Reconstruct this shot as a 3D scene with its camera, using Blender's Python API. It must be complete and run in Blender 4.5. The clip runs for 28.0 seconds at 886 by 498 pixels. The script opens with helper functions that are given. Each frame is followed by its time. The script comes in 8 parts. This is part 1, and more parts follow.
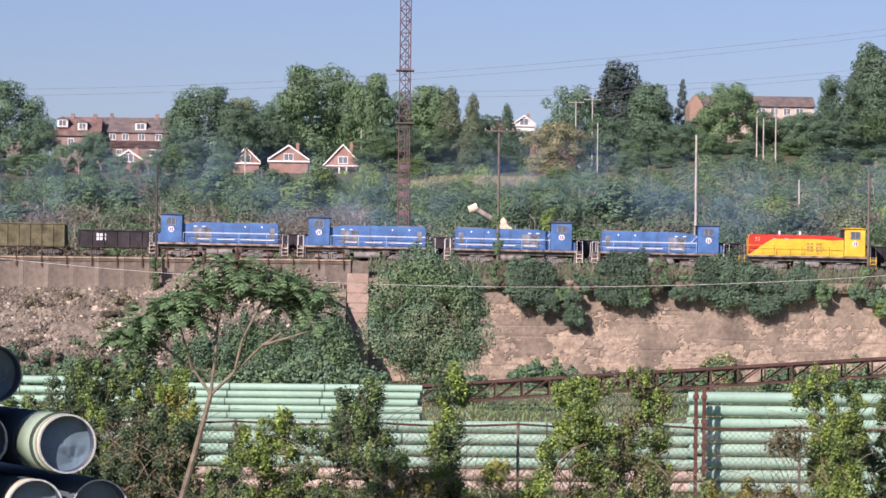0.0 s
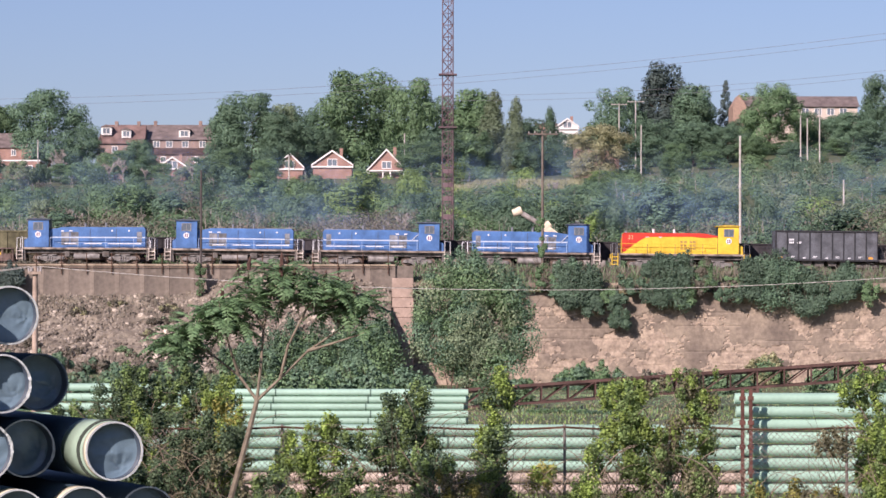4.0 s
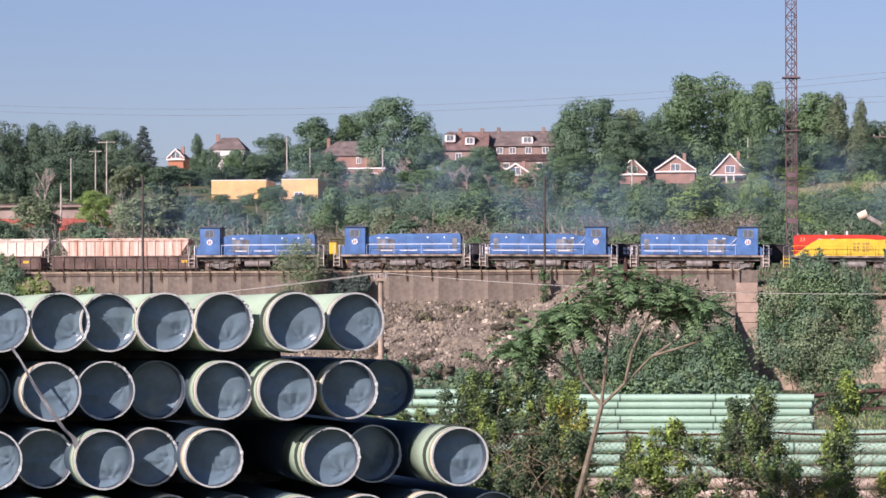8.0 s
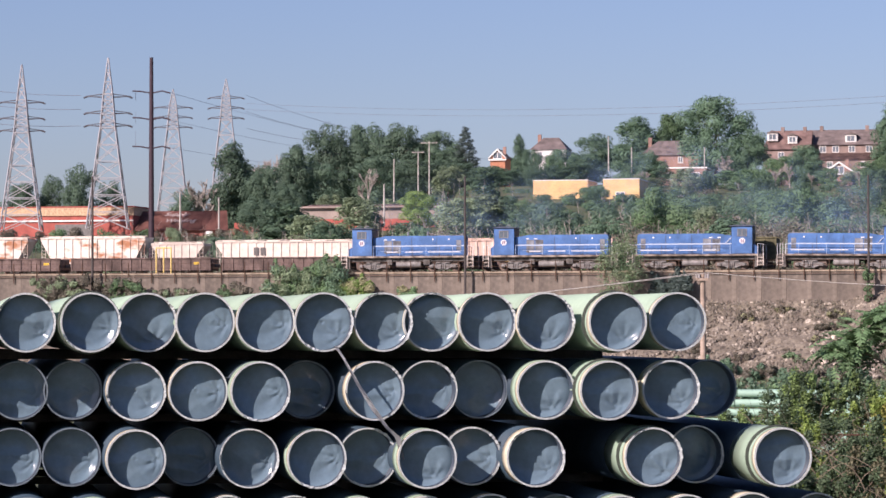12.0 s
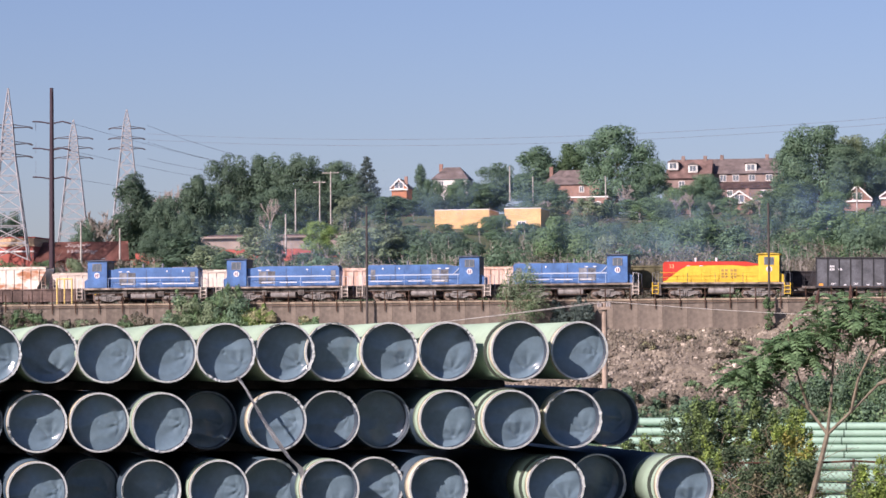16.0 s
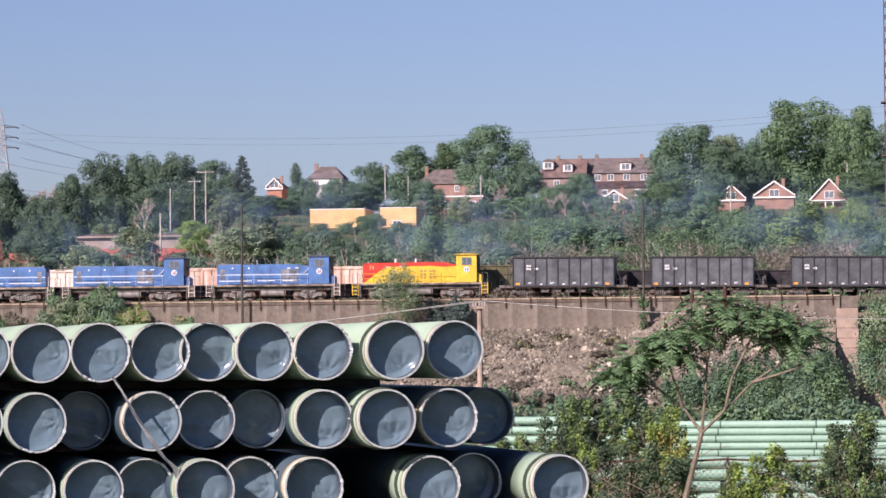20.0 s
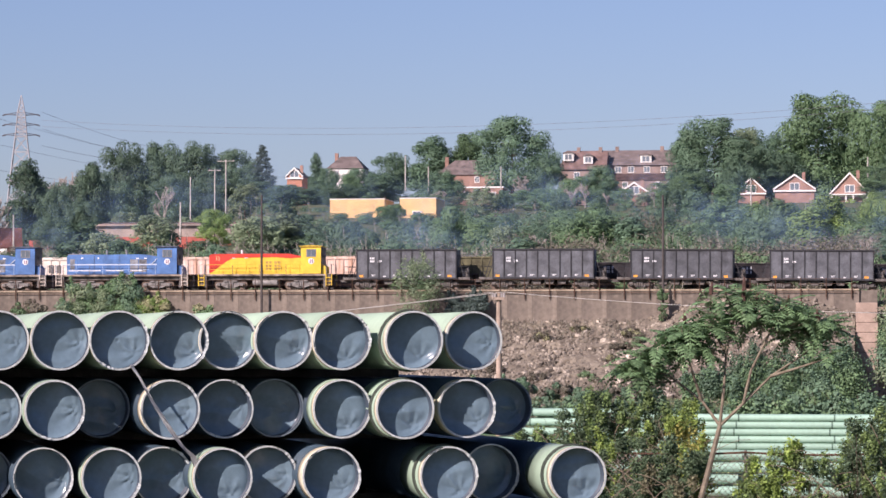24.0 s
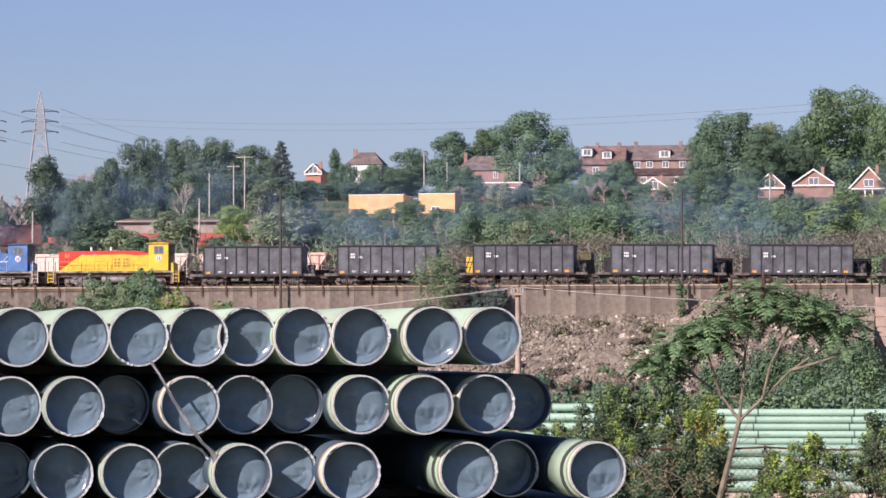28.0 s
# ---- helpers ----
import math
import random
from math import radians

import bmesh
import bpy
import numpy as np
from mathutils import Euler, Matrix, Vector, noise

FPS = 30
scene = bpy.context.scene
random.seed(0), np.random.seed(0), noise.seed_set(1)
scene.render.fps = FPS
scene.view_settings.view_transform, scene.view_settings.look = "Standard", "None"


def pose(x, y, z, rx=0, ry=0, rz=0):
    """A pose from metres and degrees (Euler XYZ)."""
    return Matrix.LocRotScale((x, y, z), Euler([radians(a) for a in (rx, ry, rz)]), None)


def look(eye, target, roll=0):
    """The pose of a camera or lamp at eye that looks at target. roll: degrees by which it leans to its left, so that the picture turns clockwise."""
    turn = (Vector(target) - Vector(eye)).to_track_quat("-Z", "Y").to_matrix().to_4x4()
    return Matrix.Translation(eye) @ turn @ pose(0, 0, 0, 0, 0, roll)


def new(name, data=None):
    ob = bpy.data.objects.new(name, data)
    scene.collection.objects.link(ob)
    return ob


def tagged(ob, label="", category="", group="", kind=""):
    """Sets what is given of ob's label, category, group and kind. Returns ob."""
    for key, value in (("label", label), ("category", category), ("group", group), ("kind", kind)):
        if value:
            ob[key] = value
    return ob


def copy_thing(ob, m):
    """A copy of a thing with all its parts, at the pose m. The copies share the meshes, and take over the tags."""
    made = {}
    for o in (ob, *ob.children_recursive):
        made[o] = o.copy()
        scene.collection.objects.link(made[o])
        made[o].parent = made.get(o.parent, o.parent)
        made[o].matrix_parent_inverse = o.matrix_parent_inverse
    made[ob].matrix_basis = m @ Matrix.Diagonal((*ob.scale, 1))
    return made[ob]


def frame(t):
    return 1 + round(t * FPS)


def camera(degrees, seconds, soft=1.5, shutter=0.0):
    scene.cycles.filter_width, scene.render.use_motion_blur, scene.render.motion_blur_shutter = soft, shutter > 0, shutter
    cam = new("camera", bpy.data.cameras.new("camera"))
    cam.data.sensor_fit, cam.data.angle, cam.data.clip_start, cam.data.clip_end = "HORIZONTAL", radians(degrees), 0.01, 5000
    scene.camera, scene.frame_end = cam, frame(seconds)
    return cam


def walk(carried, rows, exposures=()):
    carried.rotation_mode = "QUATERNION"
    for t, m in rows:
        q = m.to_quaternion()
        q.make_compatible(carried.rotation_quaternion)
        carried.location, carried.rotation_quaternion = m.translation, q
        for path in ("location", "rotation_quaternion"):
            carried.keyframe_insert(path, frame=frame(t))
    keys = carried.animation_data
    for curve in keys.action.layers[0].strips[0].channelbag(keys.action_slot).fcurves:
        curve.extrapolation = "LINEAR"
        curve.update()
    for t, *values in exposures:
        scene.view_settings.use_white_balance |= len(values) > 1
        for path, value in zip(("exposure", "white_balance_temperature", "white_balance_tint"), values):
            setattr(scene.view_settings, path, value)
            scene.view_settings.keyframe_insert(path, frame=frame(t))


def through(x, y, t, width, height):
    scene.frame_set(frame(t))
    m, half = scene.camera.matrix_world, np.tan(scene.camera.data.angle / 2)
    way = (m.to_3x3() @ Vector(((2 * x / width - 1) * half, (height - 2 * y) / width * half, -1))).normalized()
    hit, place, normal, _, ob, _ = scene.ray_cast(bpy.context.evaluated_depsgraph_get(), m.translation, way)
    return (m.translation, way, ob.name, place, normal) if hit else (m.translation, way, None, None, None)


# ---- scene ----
# Camera: a hand-held phone at one spot, turning. Rows: seconds, bearing, rise, lean in degrees.
EYE = Vector((0.0, 0.0, 4.6))
cam = camera(16.0, 28.0, soft=1.55, shutter=0.0)


def aim(bearing, rise, lean):
    b, r = radians(bearing), radians(rise)
    way = Vector((math.sin(b) * math.cos(r), math.cos(b) * math.cos(r), math.sin(r)))
    return look(EYE, EYE + way * 100.0, lean)


walk(cam, [(t, aim(b, r, l)) for t, b, r, l in (
    (0.0, 1.161, 1.287, 0.654), (0.5, 0.969, 1.271, 0.598), (1.0, 0.824, 1.199, 0.480), (1.5, 0.699, 1.237, 0.422),
    (2.0, 0.621, 1.295, 0.280), (2.5, 0.524, 1.303, 0.181), (4.5, 0.147, 1.362, -0.061), (4.8, -0.650, 1.320, 0.030),
    (5.0, -2.059, 1.292, 0.091), (5.1, -3.021, 1.291, 0.140), (5.2, -3.973, 1.291, 0.189), (5.5, -5.450, 1.289, 0.337),
    (6.0, -5.810, 1.363, 0.191), (6.5, -5.829, 1.380, 0.122), (7.0, -5.856, 1.413, 0.030), (7.5, -5.871, 1.446, -0.031),
    (8.0, -5.888, 1.456, -0.157), (8.5, -5.893, 1.443, -0.228), (9.0, -5.903, 1.465, -0.282), (9.5, -5.888, 1.442, -0.396),
    (10.0, -6.009, 1.402, -0.407), (10.3, -7.122, 1.388, -0.212), (10.4, -7.691, 1.383, -0.147), (10.5, -8.408, 1.378, -0.081),
    (10.6, -9.143, 1.372, -0.066), (10.7, -9.903, 1.365, -0.050), (11.0, -11.432, 1.345, -0.003), (11.5, -11.772, 1.409, -0.095),
    (13.5, -11.297, 1.641, -0.181), (14.0, -11.125, 1.674, -0.205), (14.5, -10.930, 1.728, -0.255), (15.0, -10.554, 1.789, -0.348),
    (15.5, -10.093, 1.906, -0.312), (16.0, -9.943, 1.999, -0.360), (16.5, -9.777, 2.011, -0.432), (17.0, -9.631, 2.024, -0.442),
    (17.5, -9.562, 2.040, -0.483), (18.0, -8.998, 2.030, -0.533), (18.5, -8.180, 2.004, -0.483), (19.0, -7.942, 1.998, -0.482),
    (19.5, -7.803, 1.984, -0.440), (20.0, -7.678, 1.970, -0.480), (20.5, -7.621, 1.961, -0.398), (22.5, -7.623, 1.867, -0.378),
    (23.0, -7.789, 1.753, -0.351), (23.5, -7.927, 1.775, -0.117), (24.0, -8.035, 1.804, 0.005), (24.5, -8.120, 1.798, 0.093),
    (25.0, -8.175, 1.787, 0.031), (25.5, -8.232, 1.770, -0.030), (26.0, -8.286, 1.757, -0.113), (26.5, -8.307, 1.755, -0.139),
    (27.0, -8.303, 1.738, -0.093), (27.5, -8.328, 1.745, 0.017), (28.0, -8.379, 1.723, -0.130),
)], exposures=[(0.0, 0.46, 6360.0, 28.0), (28.0, 0.46, 6360.0, 28.0)])

# ---- light ----
SUN_AZ, SUN_EL = -147.0, 31.0          # bearing from +y turning to +x, height
world = bpy.data.worlds.new("world")
scene.world = world
world.use_nodes = True
wn = world.node_tree.nodes
sky = wn.new("ShaderNodeTexSky")
sky.sky_type = 'NISHITA'
sky.sun_disc = False
sky.sun_elevation = radians(SUN_EL)
sky.sun_rotation = radians(SUN_AZ)
sky.air_density, sky.dust_density, sky.ozone_density = 1.0, 0.8, 5.0
wn["Background"].inputs[1].default_value = 0.071
haze = wn.new("ShaderNodeMix")
haze.data_type, haze.blend_type = 'RGBA', 'MULTIPLY'
haze.inputs[0].default_value = 1.0
haze.inputs[7].default_value = (1.02, 0.982, 1.03, 1.0)
world.node_tree.links.new(sky.outputs[0], haze.inputs[6])
world.node_tree.links.new(haze.outputs[2], wn["Background"].inputs[0])
sun_data = bpy.data.lights.new("sun", 'SUN')
sun_data.energy, sun_data.angle, sun_data.color = 5.0, radians(0.6), (1.0, 0.90, 0.78)
sun = new("sun", sun_data)
sb, se = radians(SUN_AZ), radians(SUN_EL)
sun.matrix_world = look((0, 0, 60), (-math.sin(sb) * math.cos(se), -math.cos(sb) * math.cos(se), 60 - math.sin(se)))
scene.view_settings.exposure = 0.0

# ---- materials ----
MATS = {}


def mat(name, col, rough=0.8, var=0.25, scale=3.0, fine=30.0, bump=0.3, metal=0.0, tint=None, rand=0.0, spec=0.3, island=0.0, sharp=0.2, stretch=None, bias=0.0):
    """A surface: colour with stains at two scales, grain relief, and a shift from object to object."""
    if name in MATS:
        return MATS[name]
    m = bpy.data.materials.new(name)
    m.use_nodes = True
    nt = m.node_tree
    N, L = nt.nodes, nt.links
    b = N["Principled BSDF"]
    b.inputs["Roughness"].default_value = rough
    b.inputs["Metallic"].default_value = metal
    b.inputs["Specular IOR Level"].default_value = spec
    tc = N.new("ShaderNodeTexCoord")
    n1 = N.new("ShaderNodeTexNoise")
    n1.inputs["Scale"].default_value, n1.inputs["Detail"].default_value = scale, 6.0
    n2 = N.new("ShaderNodeTexNoise")
    n2.inputs["Scale"].default_value, n2.inputs["Detail"].default_value = fine, 4.0
    for n in (n1, n2):
        L.new(tc.outputs["Object"], n.inputs["Vector"])
    if stretch:
        mp = N.new("ShaderNodeMapping")
        mp.inputs["Scale"].default_value = stretch
        L.new(tc.outputs["Object"], mp.inputs[0])
        L.new(mp.outputs[0], n1.inputs["Vector"])
    ramp = N.new("ShaderNodeMapRange")
    ramp.inputs[1].default_value, ramp.inputs[2].default_value = 0.5 + bias - sharp, 0.5 + bias + sharp
    L.new(n1.outputs[0], ramp.inputs[0])
    mix = N.new("ShaderNodeMix")
    mix.data_type = 'RGBA'
    L.new(ramp.outputs[0], mix.inputs[0])
    other = tint or tuple(c * (1 - 1.6 * var) for c in col)
    mix.inputs[6].default_value = (*[max(0, min(1, c)) for c in other], 1)
    mix.inputs[7].default_value = (*[min(1, c * (1 + 0.35 * var)) for c in col], 1)
    hsv = N.new("ShaderNodeHueSaturation")
    L.new(mix.outputs[2], hsv.inputs["Color"])
    val = N.new("ShaderNodeMapRange")
    val.inputs[1].default_value, val.inputs[2].default_value = 0.25, 0.75
    val.inputs[3].default_value, val.inputs[4].default_value = 1 - var * 0.6, 1 + var * 0.6
    L.new(n2.outputs[0], val.inputs[0])
    last = val.outputs[0]
    for amount, node, out in ((rand, "ShaderNodeObjectInfo", "Random"), (island, "ShaderNodeNewGeometry", "Random Per Island")):
        if amount:
            r = N.new(node)
            mr = N.new("ShaderNodeMapRange")
            mr.inputs[3].default_value, mr.inputs[4].default_value = 1 - amount, 1 + amount
            L.new(r.outputs[out], mr.inputs[0])
            mu = N.new("ShaderNodeMath")
            mu.operation = 'MULTIPLY'
            L.new(last, mu.inputs[0])
            L.new(mr.outputs[0], mu.inputs[1])
            last = mu.outputs[0]
    L.new(last, hsv.inputs["Value"])
    L.new(hsv.outputs[0], b.inputs["Base Color"])
    if bump:
        bn = N.new("ShaderNodeBump")
        bn.inputs["Strength"].default_value, bn.inputs["Distance"].default_value = bump, 0.02
        L.new(n2.outputs[0], bn.inputs["Height"])
        L.new(bn.outputs[0], b.inputs["Normal"])
    MATS[name] = m
    return m


def leaf_mat(name, col, tip, rand=0.22, through=0.24, island=0.26):
    """Leaves: colour shifts leaf by leaf and tree by tree, with light passing through."""
    m = mat(name, col, rough=0.6, var=0.3, scale=0.35, fine=2.0, bump=0.0, tint=tip, rand=rand, island=island, spec=0.25)
    nt = m.node_tree
    b = nt.nodes["Principled BSDF"]
    tr = nt.nodes.new("ShaderNodeBsdfTranslucent")
    ad = nt.nodes.new("ShaderNodeMixShader")
    ad.inputs[0].default_value = through
    nt.links.new(b.inputs["Base Color"].links[0].from_socket, tr.inputs[0])
    nt.links.new(b.outputs[0], ad.inputs[1])
    nt.links.new(tr.outputs[0], ad.inputs[2])
    nt.links.new(ad.outputs[0], nt.nodes["Material Output"].inputs[0])
    return m


# ---- mesh helpers ----
def put(name, bm, material, parent=None, m=None, label="", smooth=False):
    """Links a bmesh as one mesh object, under parent when given."""
    me = bpy.data.meshes.new(name)
    bm.to_mesh(me)
    bm.free()
    if smooth:
        for p in me.polygons:
            p.use_smooth = True
    return put_mesh(name, me, material, parent, m, label)


def put_mesh(name, me, material, parent=None, m=None, label=""):
    for k in (material if isinstance(material, (list, tuple)) else [material]):
        if len(me.materials) < (len(material) if isinstance(material, (list, tuple)) else 1):
            me.materials.append(k)
    ob = new(name, me)
    if parent:
        ob.parent = parent
    if m is not None:
        ob.matrix_basis = m
    if label:
        tagged(ob, label)
    return ob


part = put


def thing(name, m, label, category, group=""):
    ob = new(name)
    ob.empty_display_size = 0.3
    ob.matrix_basis = m
    return tagged(ob, label, category, group)


def box(bm, x0, x1, y0, y1, z0, z1, bevel=0.0, m=None, index=0):
    r = bmesh.ops.create_cube(bm, size=1.0)
    vs = r["verts"]
    for v in vs:
        v.co = Vector(((x0 + x1) / 2 + v.co.x * (x1 - x0), (y0 + y1) / 2 + v.co.y * (y1 - y0), (z0 + z1) / 2 + v.co.z * (z1 - z0)))
    if bevel:
        es = list({e for v in vs for e in v.link_edges})
        g = bmesh.ops.bevel(bm, geom=es, offset=bevel, segments=1, affect='EDGES')
        vs = list({v for v in g["verts"]} | {v for v in vs if v.is_valid})
    if m is not None:
        bmesh.ops.transform(bm, matrix=m, verts=[v for v in vs if v.is_valid])
    if index:
        for f in {f for v in vs if v.is_valid for f in v.link_faces}:
            f.material_index = index
    return bm


def rod(bm, a, b, r0, r1=None, n=8, caps=True):
    """A round bar from a to b."""
    a, b = Vector(a), Vector(b)
    r1 = r0 if r1 is None else r1
    q = (b - a).to_track_quat("Z", "Y").to_matrix()
    ra, rb = [], []
    for i in range(n):
        w = 2 * math.pi * (i + 0.5) / n
        d = q @ Vector((math.cos(w), math.sin(w), 0))
        ra.append(bm.verts.new(a + d * r0))
        rb.append(bm.verts.new(b + d * r1))
    for i in range(n):
        j = (i + 1) % n
        bm.faces.new((ra[i], ra[j], rb[j], rb[i]))
    if caps:
        bm.faces.new(ra[::-1])
        bm.faces.new(rb)
    return bm


def tube(bm, pts, radii, n=5, caps=False):
    """One bent round bar through pts; radii: one number or one for each point."""
    pts = [Vector(p) for p in pts]
    if not isinstance(radii, (list, tuple)):
        radii = [radii] * len(pts)
    rings = []
    for i, p in enumerate(pts):
        d = (pts[min(i + 1, len(pts) - 1)] - pts[max(i - 1, 0)]).normalized()
        side = d.cross(Vector((0.13, 0.97, 0.21))).normalized()
        up = side.cross(d)
        rings.append([bm.verts.new(p + (side * math.cos(2 * math.pi * k / n) + up * math.sin(2 * math.pi * k / n)) * radii[i]) for k in range(n)])
    for a, b in zip(rings, rings[1:]):
        for k in range(n):
            j = (k + 1) % n
            bm.faces.new((a[k], a[j], b[j], b[k]))
    if caps:
        bm.faces.new(rings[0][::-1])
        bm.faces.new(rings[-1])
    return bm


def bar(bm, a, b, w, h=None):
    return rod(bm, a, b, w * 0.7071, n=4)


def prism(bm, outline, y0, y1):
    """A shape drawn in x and z, pulled through from y0 to y1."""
    f = [bm.verts.new((x, y0, z)) for x, z in outline]
    k = [bm.verts.new((x, y1, z)) for x, z in outline]
    n = len(f)
    faces = [bm.faces.new(f), bm.faces.new(k[::-1])]
    for i in range(n):
        j = (i + 1) % n
        faces.append(bm.faces.new((f[j], f[i], k[i], k[j])))
    bmesh.ops.recalc_face_normals(bm, faces=faces)
    return bm


def B():
    return bmesh.new()


def bear(a, y):
    """x at depth y on the bearing a."""
    return y * math.tan(radians(a))


def rise(a, el, y):
    """z at depth y on the bearing a at the height angle el."""
    return EYE.z + y / math.cos(radians(a)) * math.tan(radians(el))

# ---- ground ----
RAIL_Z, TRACK_Y, WALL_Y = 10.75, 320.0, 304.0
BEND_X, GRADE = -32.0, 0.0097
BANK = 3.0                             # height of the grassy bank over the stone wall


def drop(x):
    """How far the railway lies below RAIL_Z: level in the west, then a gentle fall to the east."""
    return 0.10 + GRADE * max(0.0, x - BEND_X)


def on_rails(x, y, turned=False):
    """The pose of a vehicle whose middle stands at x on the track at y."""
    tilt = math.degrees(math.atan(GRADE)) * max(0.0, min(1.0, (x - BEND_X + 5.0) / 10.0))
    return pose(x, y, RAIL_Z - drop(x), 0, tilt, 0) @ (Matrix.Rotation(math.pi, 4, 'Z') if turned else Matrix())


def smooth(f):
    f = max(0.0, min(1.0, f))
    return f * f * (3 - 2 * f)


def hill(x, y):
    """Height of the land: a flat yard, the railway bench on its wall, the hillside with the houses."""
    if y < WALL_Y + 0.6:
        return -1.3 * smooth((y - 190) / 80) * smooth((x + 8) / 8)
    a = math.degrees(math.atan2(x, y))
    bench = RAIL_Z - 0.57 - drop(x)
    if x > -2 and y < 309.5:
        return 7.0
    if y < 348:
        return bench
    s = y - 348
    k = 0.077 + 0.020 * max(0.0, min(1.0, (a - 2.5) / 4.0))
    upper = min(s, 350.0) * k + max(0.0, min(s, 700.0) - 350) * 0.01
    west = min(s, 200.0) * 0.056 + max(0.0, min(s, 700.0) - 200) * 0.012
    f = max(0.0, min(1.0, (a + 15.2) / 4.2))
    f = f * f * (3 - 2 * f)
    z = bench + west * (1 - f) + upper * f
    return z + 1.2 * noise.noise(Vector((x * 0.02, y * 0.02, 0.3))) * min(1.0, s / 60)


def build_ground():
    ys = [-600, -150, -40, 0, 20, 40, 60, 80, 100, 130, 160, 200, 240, 270, 290, 300, 304.5, 304.7, 309.4, 309.6, 320, 332, 347.9]
    ys += [348 + 12 * i for i in range(36)] + [800, 860, 950, 1100, 1500, 2500, 4800]
    xs = [-4800, -2400, -1200, -700] + [-460 + 20 * i for i in range(47)] + [700, 1200, 2400, 4800]
    vs = [(x, y, hill(x, y)) for y in ys for x in xs]
    n = len(xs)
    fs = [(j * n + i, j * n + i + 1, (j + 1) * n + i + 1, (j + 1) * n + i) for j in range(len(ys) - 1) for i in range(n - 1)]
    me = bpy.data.meshes.new("ground")
    me.from_pydata(vs, [], fs)
    g = put_mesh("ground", me, mat("earth", (0.115, 0.12, 0.062), var=0.5, scale=0.08, fine=1.2, bump=0.6, tint=(0.065, 0.085, 0.036)))
    tagged(g, "weedy earth yard and grassy hillside", "ground", kind="structure")


build_ground()

# ---- railway ----
SPANS = ((-260.0, BEND_X), (BEND_X, 260.0))


def build_tracks():
    rust = mat("rail_rust", (0.13, 0.075, 0.05), rough=0.7, var=0.4, scale=2.0, metal=0.3)
    tie_m = mat("old_tie", (0.09, 0.075, 0.06), var=0.4, scale=2.0, rand=0.3)
    bed_m = mat("ballast", (0.20, 0.165, 0.14), var=0.6, scale=1.5, fine=18.0, bump=1.0)
    for i, y in enumerate((TRACK_Y, TRACK_Y + 5.2, TRACK_Y + 10.4)):
        t = thing("railway_track", pose(0, y, RAIL_Z), "rusty steel rails on old timber ties and stone ballast", "track", "railway tracks")
        bm = B()
        for x0, x1 in SPANS:
            v = [bm.verts.new((x, u, w - drop(x))) for x, u, w in ((x0, -2.3, -0.55), (x1, -2.3, -0.55), (x1, -1.5, -0.2), (x0, -1.5, -0.2), (x1, 1.5, -0.2), (x0, 1.5, -0.2), (x1, 2.3, -0.55), (x0, 2.3, -0.55))]
            bm.faces.new((v[0], v[1], v[2], v[3]))
            bm.faces.new((v[3], v[2], v[4], v[5]))
            bm.faces.new((v[5], v[4], v[6], v[7]))
        part("ballast", bm, bed_m, t)
        for s in (-0.75, 0.75):
            bm = B()
            for x0, x1 in SPANS:
                box(bm, x0, x1, s - 0.035, s + 0.035, -0.04, 0.0)
                box(bm, x0, x1, s - 0.01, s + 0.01, -0.14, -0.04)
                box(bm, x0, x1, s - 0.07, s + 0.07, -0.17, -0.14)
            for v in bm.verts:
                v.co.z -= drop(v.co.x)
            part("rail", bm, rust, t)
        if i == 0:
            bm = B()
            box(bm, -0.11, 0.11, -1.3, 1.3, -0.26, -0.165)
            me = bpy.data.meshes.new("tie")
            bm.to_mesh(me)
            bm.free()
            for k in range(230):
                put_mesh("tie", me, tie_m, t, pose(-130 + k * 0.78, 0, -drop(-130 + k * 0.78)))


def wheelset(bm_parent, x, m_wheel, r=0.5):
    bm = B()
    for s in (-0.72, 0.72):
        rod(bm, (0, s - 0.06, 0), (0, s + 0.06, 0), r, n=20)
        rod(bm, (0, s - 0.075, 0), (0, s + 0.075, 0), r * 0.35, n=10)
        for k in range(4):
            w = k * math.pi / 2
            rod(bm, (math.cos(w) * r * 0.62, s - 0.07, math.sin(w) * r * 0.62), (math.cos(w) * r * 0.62, s + 0.07, math.sin(w) * r * 0.62), 0.07, n=6)
    rod(bm, (0, -0.7, 0), (0, 0.7, 0), 0.09, n=8)
    return part("wheelset", bm, m_wheel, bm_parent, pose(x, 0, r))


